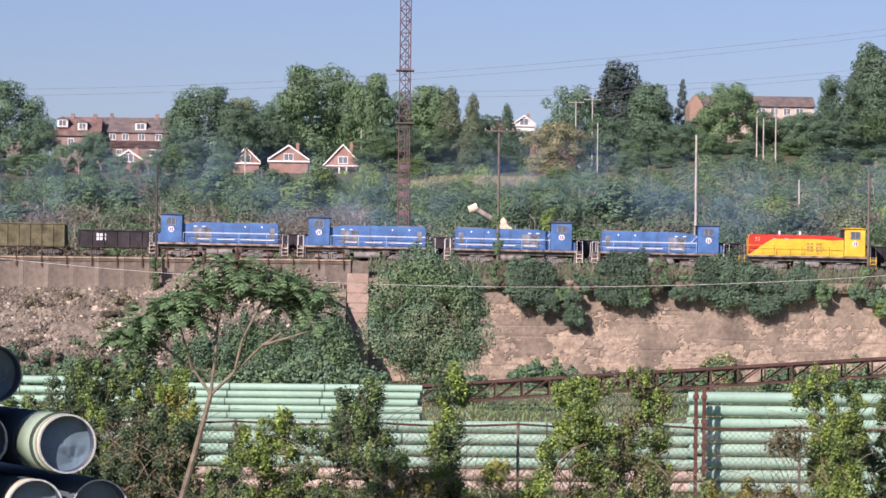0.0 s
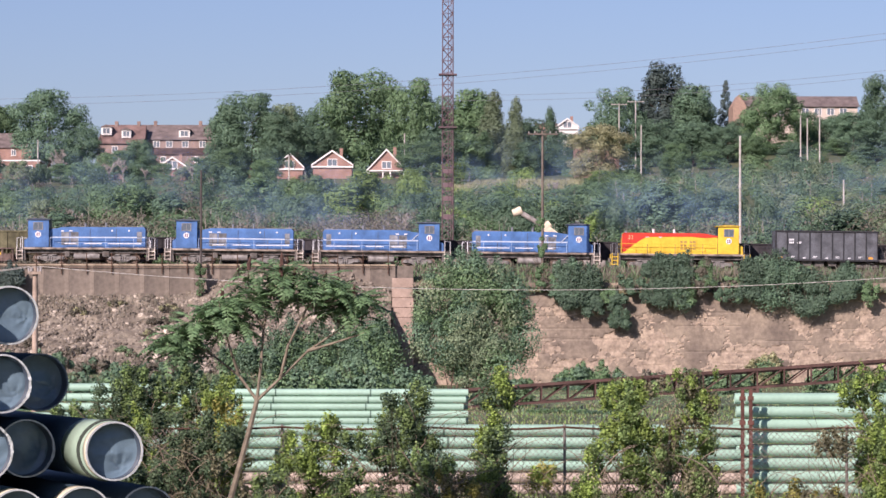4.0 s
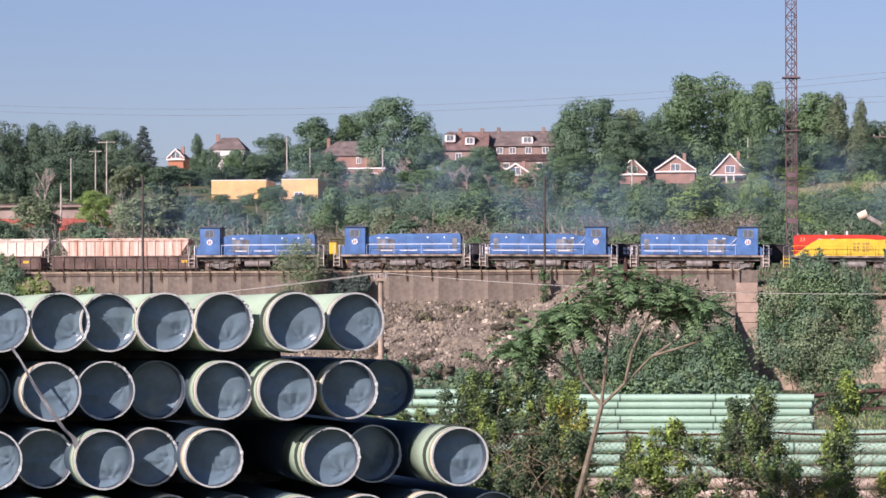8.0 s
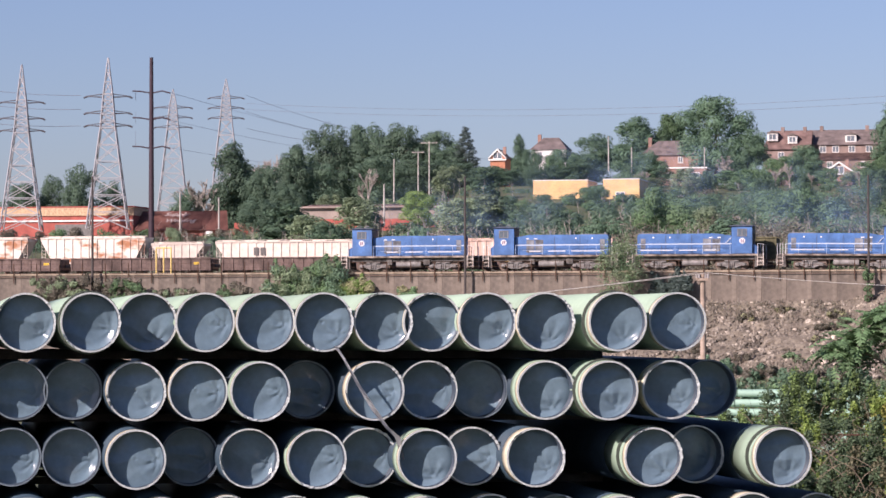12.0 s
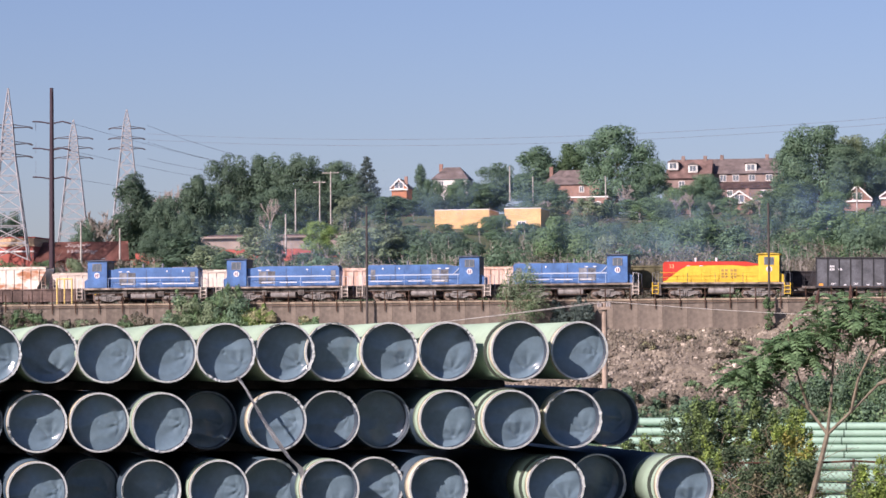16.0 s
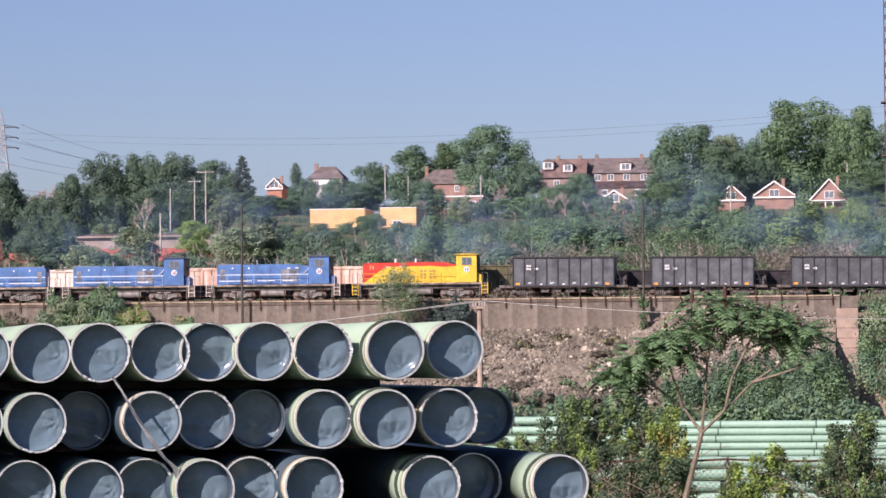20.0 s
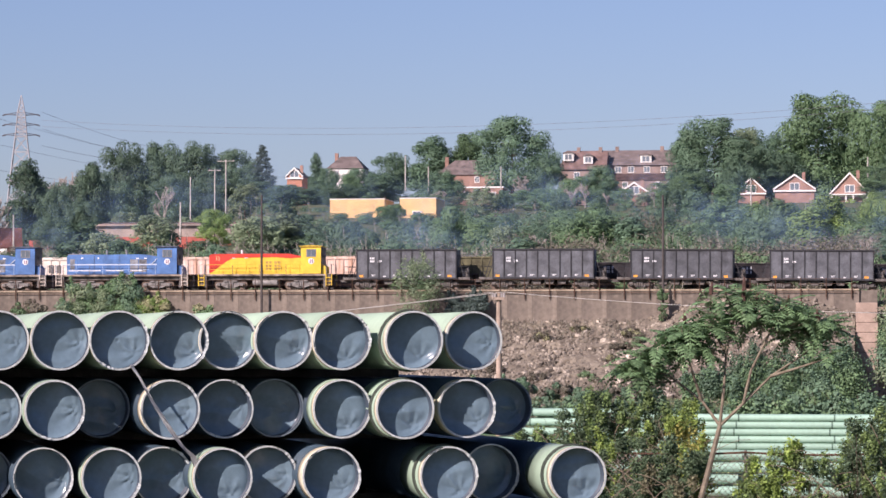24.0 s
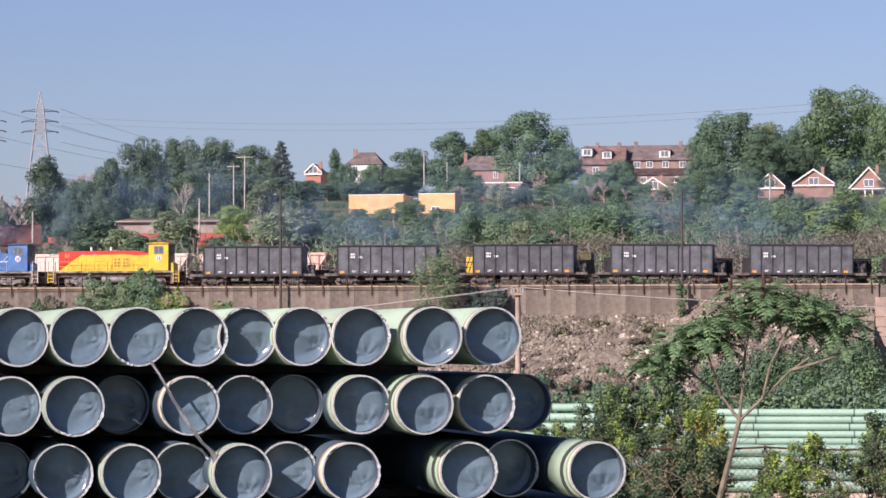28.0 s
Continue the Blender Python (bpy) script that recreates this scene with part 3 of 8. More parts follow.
def build_covered_hopper(length, top, rusty):
    """A pale covered grain hopper with sloped ends on the third track."""
    m1 = mat("hopper_rusty_cream" if rusty else "hopper_cream", (0.64, 0.58, 0.50), rough=0.7, var=0.2, scale=0.55, fine=3.0, bump=0.1, sharp=0.05 if rusty else 0.2, bias=-0.07 if rusty else 0.0, stretch=(0.7, 1, 1.5),
             tint=(0.36, 0.16, 0.08) if rusty else (0.62, 0.52, 0.44), rand=0.1)
    if rusty and top < 3.9:
        m1 = mat("hopper_streaked", (0.70, 0.55, 0.47), rough=0.75, var=0.22, scale=1.3, fine=4.0, bump=0.1, tint=(0.42, 0.25, 0.17), sharp=0.16, stretch=(1.6, 1, 0.10), rand=0.1)
    under = mat("underframe_grime", (0.165, 0.152, 0.14))
    steel_w = mat("wheel_steel", (0.19, 0.14, 0.11))
    t = thing("covered_hopper_car", Matrix(), "weathered cream covered hopper car with rust streaks", "railcar", "parked covered hopper cars")
    h = length / 2
    bm = B()
    prism(bm, [(-h, top - 0.25), (-h, top), (h, top), (h, top - 0.25), (h - 1.3, 1.4), (h - 2.0, 1.2), (-h + 2.0, 1.2), (-h + 1.3, 1.4)], -1.5, 1.5)
    body = part("body", bm, m1, t)
    for s in (-1, 1):
        for k in range(int(length / 0.95)):
            x = -h + 0.8 + k * (length - 1.6) / (int(length / 0.95) - 1)
            lo = max(1.45, (top - 0.25) - (h - abs(x)) * 1.9)
            bm = B()
            box(bm, x - 0.05, x + 0.05, s * 1.54 - 0.05, s * 1.54 + 0.05, lo, top - 0.02)
            part("side_post", bm, m1, t)
        bm = B()
        box(bm, -h, h, s * 1.54 - 0.06, s * 1.54 + 0.06, top - 0.12, top + 0.04)
        part("roof_edge", bm, m1, t)
    for k in range(7):
        x = -h + 1.2 + k * (length - 2.4) / 6
        bm = B()
        box(bm, x - 0.7, x + 0.7, -0.4, 0.4, top, top + 0.14, 0.03)
        part("roof_hatch", bm, m1, t)
    bm = B()
    rail_line(bm, [(-h, -0.7, top + 0.16), (h, -0.7, top + 0.16)], 0.03)
    part("roof_rail", bm, m1, t)
    bm = B()
    box(bm, -h, h, -0.3, 0.3, 0.8, 1.2)
    for e in (-1, 1):
        x0, x1 = sorted((e * (h - 0.1), e * (h + 0.55)))
        box(bm, x0, x1, -0.15, 0.15, 0.7, 1.0)
        box(bm, e * (h - 0.5) - 0.5, e * (h - 0.5) + 0.5, -1.4, 1.4, 1.0, 1.15)
    part("sill", bm, under, t)
    for e in (-1, 1):
        bm = B()
        for s in (-1, 1):
            rail_line(bm, [(e * (h - 0.1), s * 1.4, 1.1), (e * (h - 0.1), s * 1.4, top - 0.2)], 0.03)
            rail_line(bm, [(e * (h - 0.5), s * 1.4, 1.1), (e * (h - 0.5), s * 1.4, top - 0.2)], 0.03)
            for k in range(6):
                z = 1.2 + k * 0.36
                rail_line(bm, [(e * (h - 0.1), s * 1.4, z), (e * (h - 0.5), s * 1.4, z)], 0.02)
        part("end_ladder", bm, m1, t)
    for x in (-h + 1.7, h - 1.7):
        truck(t, x, 1.75, under, steel_w, 0.42)
    return t


TRAIN = []          # things of the moving train and their x at the start
LEAD_X, SPEED = 43.4, -4.47


def build_train():
    first = build_loco("blue")
    lined = build_loco("blue_line")
    yellow = build_loco("yellow")
    spots = [LEAD_X - 14.9 * k for k in range(5)]
    for k, x in enumerate(spots):
        m = on_rails(x, TRACK_Y, k < 3)
        if k == 0:
            yellow.matrix_basis = m
            ob = yellow
        elif k in (1, 3):
            ob = lined if k == 1 else first
            ob.matrix_basis = m
        else:
            ob = copy_thing(lined if k == 2 else first, m)
        TRAIN.append((ob, x, k < 3, (1.0, 0.45, 0.0, 0.0, -0.1)[k]))
    h = build_hopper()
    for k in range(8):
        x = LEAD_X + 14.75 + 14.05 * k
        m = on_rails(x, TRACK_Y)
        if k == 0:
            h.matrix_basis = m
            ob = h
        else:
            ob = copy_thing(h, m)
        TRAIN.append((ob, x, False, 0.9))


def motions():
    rows_t = [28.0 * i / 4 for i in range(5)]
    for ob, p in SMOKE:
        walk(ob, [(t, Matrix.Translation(p + Vector((-2.1 * t, 0, 0.04 * t)))) for t in rows_t])
    # the couplers draw out a little while the train gathers speed, and close again
    slack_t, slack_x = (0.0, 4.5, 9.5, 14.0, 20.0, 25.0, 28.0), (0.0, 0.55, 1.0, 0.85, 0.65, 0.35, 0.25)
    for ob, x, turned, loose in TRAIN:
        walk(ob, [(t, on_rails(x + SPEED * t + loose * float(np.interp(t, slack_t, slack_x)), TRACK_Y, turned)) for t in [28.0 * i / 56 for i in range(57)]])
        for wheel in [o for o in ob.children_recursive if o.name.startswith("wheelset")]:
            c = wheel.matrix_basis.translation.copy()
            way = (-SPEED / c.z) * (1 if turned else -1)
            walk(wheel, [(t, Matrix.Translation(c) @ Matrix.Rotation(way * t, 4, 'Y')) for t in [28.0 * i / 210 for i in range(211)]])


def build_parked():
    y2, y3 = TRACK_Y + 5.2, TRACK_Y + 10.4
    brown = build_gondola(15.6, 0.45, (0.175, 0.125, 0.108), "gondola_brown", "low rusty brown gondola car parked on the second track", 15, 0.32)
    bm = B()
    box(bm, 5.9, 6.5, -1.475, -1.462, 0.95, 1.2)
    part("placard", bm, mat("yellow_paint", (0.76, 0.51, 0.05)), brown, label="yellow painted placard")
    brown.matrix_basis = on_rails(bear(-12.9, y2) - 9.0, y2)
    for k in range(1, 4):
        copy_thing(brown, on_rails(bear(-12.9, y2) - 9.0 - 16.8 * k, y2))
    for k in range(1, 3):
        copy_thing(brown, on_rails(bear(-12.9, y2) - 9.0 + 16.8 * k, y2))
    olive = build_gondola(13.0, 2.2, (0.16, 0.15, 0.085), "gondola_olive", "olive ribbed gondola car parked on the second track", 12)
    olive.matrix_basis = on_rails(bear(-5.66, y2) - 6.5, y2)
    bm = B()
    box(bm, -6.48, -5.72, -1.62, -1.47, 1.15, 2.95, 0.03)
    part("side_panel", bm, mat("yellow_paint", (0.76, 0.51, 0.05)), olive, label="yellow painted side panel")
    dark = build_gondola(13.0, 1.6, (0.05, 0.045, 0.05), "gondola_dark", "dark gondola car parked on the second track", 11)
    for x, z in ((-4.6, 2.15), (-4.25, 2.15), (-3.9, 2.15), (-4.6, 1.75), (-4.25, 1.75), (-3.9, 1.75)):
        bm = B()
        box(bm, x, x + 0.27, -1.47, -1.462, z, z + 0.3)
        part("stencil_bar", bm, mat("white_trim", (0.75, 0.76, 0.78)), dark, label="white stencil bar")
    for k in range(6):
        m = on_rails(bear(-5.55, y2) + 7.2 + 14.2 * k, y2)
        if k == 0:
            dark.matrix_basis = m
        else:
            copy_thing(dark, m)
    for k, (a0, a1, top, rusty) in enumerate(((-20.9, -19.1, 4.0, True), (-18.98, -17.0, 4.05, True), (-17.0, -15.95, 3.35, False), (-15.85, -12.9, 3.5, False), (-12.8, -10.4, 3.5, True), (-10.3, -8.55, 3.5, True))):
        x0, x1 = bear(a0, y3), bear(a1, y3)
        c = build_covered_hopper(x1 - x0 - 0.7, top, rusty)
        c.matrix_basis = on_rails((x0 + x1) / 2, y3)
        if k == 3:
            ink = mat("faded_black", (0.16, 0.15, 0.14), var=0.2, bump=0)
            for dx in (0.0, 0.75):
                bm = B()
                box(bm, -4.4 + dx, -3.85 + dx, -1.6, -1.59, 2.0, 2.85)
                part("faded_mark", bm, ink, c, label="faded dark painted mark")


build_tracks()
build_train()
build_parked()

# ---- the stack of large pipes ----
PIPE_AX = -21.0
PIPE_R = 0.457


def ring(bm, r0, r1, y0, y1, n=40):
    """A tube wall between radii r1 < r0 from y0 to y1, axis along y."""
    rows = []
    for r, y in ((r1, y0), (r0, y0), (r0, y1), (r1, y1)):
        rows.append([bm.verts.new((math.cos(2 * math.pi * i / n) * r, y, math.sin(2 * math.pi * i / n) * r)) for i in range(n)])
    for k in range(4):
        a, b = rows[k], rows[(k + 1) % 4]
        for i in range(n):
            j = (i + 1) % n
            bm.faces.new((a[i], b[i], b[j], a[j]))
    bmesh.ops.recalc_face_normals(bm, faces=bm.faces)
    return bm


def film_disc(bm, depth, seed, r):
    """A slack plastic end cover with a few creases, pushed into the pipe."""
    rnd = random.Random(seed)
    n, m = 66, 18
    off = Vector((rnd.uniform(0, 50), rnd.uniform(0, 50), 0))
    w0 = rnd.uniform(-1.2, 0.2)
    gx, gz = math.cos(w0) * r * 0.80, math.sin(w0) * r * 0.80
    c0, c1 = rnd.uniform(0, 3.1), rnd.uniform(0, 3.1)
    tilt = rnd.uniform(-0.12, 0.10)
    rows = [[bm.verts.new((0, depth + 0.05 * noise.noise(off) + 0.05 * abs(noise.noise(off + Vector((0, 0, 5.2)))) + 0.01, 0))]]
    for k in range(1, m + 1):
        rr = r * k / m
        row = []
        for i in range(n):
            w = 2 * math.pi * i / n
            x, z = math.cos(w) * rr, math.sin(w) * rr
            d = math.hypot(x - gx, z - gz)
            turn = (math.atan2(z - gz, x - gx) + c0) / 6.2832
            fold = 0.055 * abs((turn * 7 + 0.6 * d) % 1.0 - 0.5) * math.exp(-(d / 0.30) ** 2) + 0.075 * abs((turn * 13) % 1.0 - 0.5) * math.exp(-(d / 0.13) ** 2)
            fold += 0.05 * noise.noise(off + Vector((x, z, 0)) * 1.5) + 0.05 * abs(noise.noise(off + Vector((x * 1.0, z * 2.2, 4)) * 1.2))
            fold += 0.022 * abs(noise.noise(off + Vector((x, z, 9)) * 9.0)) * math.exp(-(d / 0.22) ** 2)
            fold += tilt * (x * math.cos(c1) + z * math.sin(c1))
            row.append(bm.verts.new((x, depth + fold * (1 - (k / m) ** 6), z)))
        rows.append(row)
    for i in range(n):
        j = (i + 1) % n
        bm.faces.new((rows[0][0], rows[1][j], rows[1][i]))
        for k in range(1, m):
            bm.faces.new((rows[k][i], rows[k][j], rows[k + 1][j], rows[k + 1][i]))
    return bm


def build_pipe(seed, kind, length=12.2):
    """A line pipe on its side, its near end at y = 0. kind: green (coated all over), banded and roped
    (navy with a pale green end), cream (navy with a bare cream end), rim (navy up to its bright rim), shaded (navy, set
    back, shade painted into its rim)."""
    green = mat("green_coating", (0.315, 0.43, 0.325), rough=0.55, var=0.12, scale=0.8, fine=10.0, bump=0.05, rand=0.08)
    navy = mat("navy_coating", (0.043, 0.074, 0.102), rough=0.5, var=0.25, scale=0.8, fine=10.0, bump=0.05, rand=0.2, spec=0.3)
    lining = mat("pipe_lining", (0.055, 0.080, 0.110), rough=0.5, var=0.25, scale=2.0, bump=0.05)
    cream = mat("cutback_cream", (0.72, 0.66, 0.50), rough=0.5, var=0.2, scale=6.0, bump=0.1)
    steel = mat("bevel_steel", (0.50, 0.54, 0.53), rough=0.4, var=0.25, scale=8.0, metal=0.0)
    # the rim steel again, darkened by the shade that neighbouring pipes throw
    shade_steel = mat("bevel_shade", (0.15, 0.19, 0.22), rough=0.5, var=0.25, scale=8.0)
    film_m = mat("film_cover", (0.138, 0.208, 0.255), rough=0.19, var=0.12, scale=3.0, fine=14.0, bump=0.05, spec=0.45)
    strap = mat("rope_seal", (0.06, 0.075, 0.06), var=0.3)
    words = {"green": "large green-coated steel line pipe with a plastic end cover", "strapped": "large green-coated steel line pipe with rope rings", "banded": "large navy-coated line pipe with a pale green end band",
             "roped": "large navy-coated line pipe with a roped pale green end", "cream": "large navy-coated line pipe with a bare cream end",
             "rim": "large navy-coated line pipe with a bright rim", "shaded": "large navy-coated line pipe set back with a shaded end cover"}
    t = thing("line_pipe", Matrix(), words[kind], "pipe", "stacked line pipes")
    rnd = random.Random(seed + 300)
    R = PIPE_R
    bare = {"green": 0.22, "strapped": 0.24, "banded": 0.20, "roped": 0.20, "cream": 0.45, "rim": 0.05, "shaded": 0.03}[kind]
    cut = bare
    if kind in ("banded", "roped"):
        cut = 1.5 if kind == "roped" else 0.55
        part("end_band", ring(B(), R + 0.004, R - 0.016, bare, cut), green, t, label="pale green coated end band")
    part("body", ring(B(), R, R - 0.016, cut, length), green if kind in ("green", "strapped") else navy, t)
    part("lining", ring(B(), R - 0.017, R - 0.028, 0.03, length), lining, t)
    if bare > 0.03:
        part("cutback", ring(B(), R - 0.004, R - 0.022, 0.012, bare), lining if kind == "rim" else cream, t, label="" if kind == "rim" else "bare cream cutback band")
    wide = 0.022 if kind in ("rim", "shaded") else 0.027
    part("bevelled_rim", ring(B(), R + 0.003, R + 0.003 - wide, -0.006, 0.014), shade_steel if kind == "shaded" else steel, t, label="bare bevelled rim")
    if kind in ("roped", "strapped"):
        u = 0.05
        for y0, wide in ((0.38, 0.05), (0.29, 0.03)):
            # a rope ring that hangs a little askew
            bm = B()
            pts = []
            for k in range(29):
                w = 2 * math.pi * k / 28
                pts.append((math.cos(w) * (R + 0.014), y0 + u + 0.045 * math.sin(w + seed) + 0.012 * math.sin(5 * w), math.sin(w) * (R + 0.014)))
            tube(bm, pts, wide * 0.42, 6)
            part("rope_ring", bm, strap, t, smooth=True)
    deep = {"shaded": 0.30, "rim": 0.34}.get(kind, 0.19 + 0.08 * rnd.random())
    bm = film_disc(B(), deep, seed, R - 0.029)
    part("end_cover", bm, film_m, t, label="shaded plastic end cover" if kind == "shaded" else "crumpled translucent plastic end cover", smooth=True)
    if kind != "shaded" and seed % 4 != 1:
        # torn film edge folded out over the rim
        torn = mat("torn_film", (0.42, 0.46, 0.46), rough=0.3, var=0.2, scale=8.0, bump=0.1)
        for w0, count in ((rnd.uniform(-1.5, 0.9), 15), (rnd.uniform(1.6, 4.4), 8)):
            bm = B()
            inner, outer = [], []
            for k in range(count):
                w = w0 + 0.075 * k
                r0 = R - 0.03 + rnd.uniform(-0.006, 0.004)
                r1 = R + 0.002 + 0.018 * noise.noise(Vector((k * 0.45, seed, 0)))
                inner.append(bm.verts.new((math.cos(w) * r0, rnd.uniform(-0.012, 0.05), math.sin(w) * r0)))
                outer.append(bm.verts.new((math.cos(w) * r1, rnd.uniform(-0.05, -0.008), math.sin(w) * r1)))
            for k in range(count - 1):
                bm.faces.new((inner[k], inner[k + 1], outer[k + 1], outer[k]))
            part("torn_film_edge", bm, torn, t, label="torn pale film edge")
    for o in t.children:
        if o.name.split(".")[0] in ("body", "lining", "cutback", "bevelled_rim", "end_band"):
            for p in o.data.polygons:
                p.use_smooth = abs(p.normal.y) < 0.5
    return t


def build_stack():
    makes = {}
    code = {"g": ("green", (0, 1, 2, 3, 4, 5, 6)), "G": ("strapped", (7, 9)), "b": ("banded", (44, 45)), "r": ("roped", (41, 42)), "c": ("cream", (31, 32, 33, 35)), "t": ("rim", (36, 38)), "d": ("shaded", (20, 21))}
    ax = radians(PIPE_AX)
    along, back = Vector((0.962, 0.272, 0)), Vector((math.sin(ax), math.cos(ax), 0))
    p0 = Vector((-6.413, 48.881, 0))
    # each pipe: place along the row, how far its end sits back (metres), kind
    row1 = ((-12.0, 0), (-11.05, 0.2), (-10.10, 0.1), (-9.11, -0.35, "G"), (-8.24, 0.1), (-7.35, 0), (-6.42, -0.1), (-5.52, -0.1), (-4.60, 0), (-3.84, 0.2), (-2.98, 0.1), (-2.07, 0), (-0.94, -0.4, "G"), (0.0, 0.1))
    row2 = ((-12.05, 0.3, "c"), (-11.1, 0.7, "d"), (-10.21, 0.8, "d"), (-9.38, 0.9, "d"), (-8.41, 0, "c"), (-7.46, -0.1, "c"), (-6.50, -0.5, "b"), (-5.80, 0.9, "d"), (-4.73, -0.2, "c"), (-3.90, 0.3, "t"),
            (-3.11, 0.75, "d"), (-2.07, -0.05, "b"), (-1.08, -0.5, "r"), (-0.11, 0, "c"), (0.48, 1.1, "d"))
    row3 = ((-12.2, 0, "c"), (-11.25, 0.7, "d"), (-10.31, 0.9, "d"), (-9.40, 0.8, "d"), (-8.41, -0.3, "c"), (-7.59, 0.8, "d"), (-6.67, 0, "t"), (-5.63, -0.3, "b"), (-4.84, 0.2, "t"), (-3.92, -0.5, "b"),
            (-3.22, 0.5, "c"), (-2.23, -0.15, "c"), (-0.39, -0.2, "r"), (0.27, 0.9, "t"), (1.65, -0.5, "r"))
    row4 = tuple((-12.1 + 1.02 * k, (-0.2, 0.3, 0.1, -0.4)[k % 4], "bcdbcctb"[k % 8]) for k in range(15))
    row5 = tuple((-12.3 + 1.02 * k, (0.2, 0.0, -0.1, 0.3)[k % 4], "cdbt"[k % 4]) for k in range(15))
    turn = {kind: 0 for kind, _ in code.values()}
    for row, z in ((row1, 4.72), (row2, 3.66), (row3, 2.62), (row4, 1.58), (row5, PIPE_R + 0.08)):
        for spot in row:
            kind, seeds = code[spot[2] if len(spot) > 2 else "g"]
            seed = seeds[turn[kind] * 3 % len(seeds)] if kind == "green" else seeds[turn[kind] % len(seeds)]
            turn[kind] += 1
            p = p0 + along * spot[0] + Vector((0, 0, z))
            p = EYE + (p - EYE) * (1 + spot[1] / 49.0)
            m = Matrix.Translation((p.x, p.y, z)) @ Matrix.Rotation(-ax, 4, 'Z')
            if seed in makes:
                copy_thing(makes[seed], m)
            else:
                makes[seed] = build_pipe(seed, kind)
                makes[seed].matrix_basis = m
    timber = mat("dunnage_timber", (0.13, 0.125, 0.12), var=0.4, scale=2.0, rand=0.2)
    for z, high in ((0.0, 0.075), (0.997, 0.12), (2.04, 0.12), (3.08, 0.12), (4.12, 0.14)):
        for d in (4.2, 7.0, 10.6):
            c = p0 + along * -5.4 + back * d
            bm = B()
            box(bm, -7.4, 5.1, -0.06, 0.06, 0, high)
            o = put("timber_spacer", bm, timber, None, Matrix.Translation((c.x, c.y, z)) @ Matrix.Rotation(math.atan2(along.y, along.x), 4, 'Z'))
            tagged(o, "dark timber spacer between pipe layers", "timber", "pipe stack timbers")


def build_strap():
    """A loose plastic ribbon hanging across the pipe ends."""
    film = mat("ribbon_film", (0.40, 0.42, 0.44), rough=0.3, var=0.2, scale=6.0, bump=0.1)
    p0, along = Vector((-6.413, 48.881, 0)), Vector((0.962, 0.272, 0))
    ax = radians(PIPE_AX)
    front = Vector((-math.sin(ax), -math.cos(ax), 0))
    pts = [(-5.35, 4.35, 0.1), (-5.25, 4.15, 0.35), (-5.05, 3.75, 0.5), (-4.8, 3.35, 0.55), (-4.62, 3.1, 0.55), (-4.45, 2.95, 0.5), (-4.35, 2.6, 0.4)]
    bm = B()
    rows = []
    for i, (u, z, d) in enumerate(pts):
        c = p0 + along * u + front * d + Vector((0, 0, z))
        w = (0.03, 0.018, 0.03, 0.04, 0.03, 0.045, 0.02)[i]
        k = along * w + front * (0.02 if i % 2 else -0.02)
        rows.append((bm.verts.new(c - k), bm.verts.new(c + k)))
    for a, b in zip(rows, rows[1:]):
        bm.faces.new((a[0], a[1], b[1], b[0]))
    bmesh.ops.solidify(bm, geom=bm.faces[:], thickness=0.004)
    tagged(put("plastic_ribbon", bm, film), "loose pale plastic ribbon hanging across the pipe ends", "ribbon")


build_stack()
build_strap()


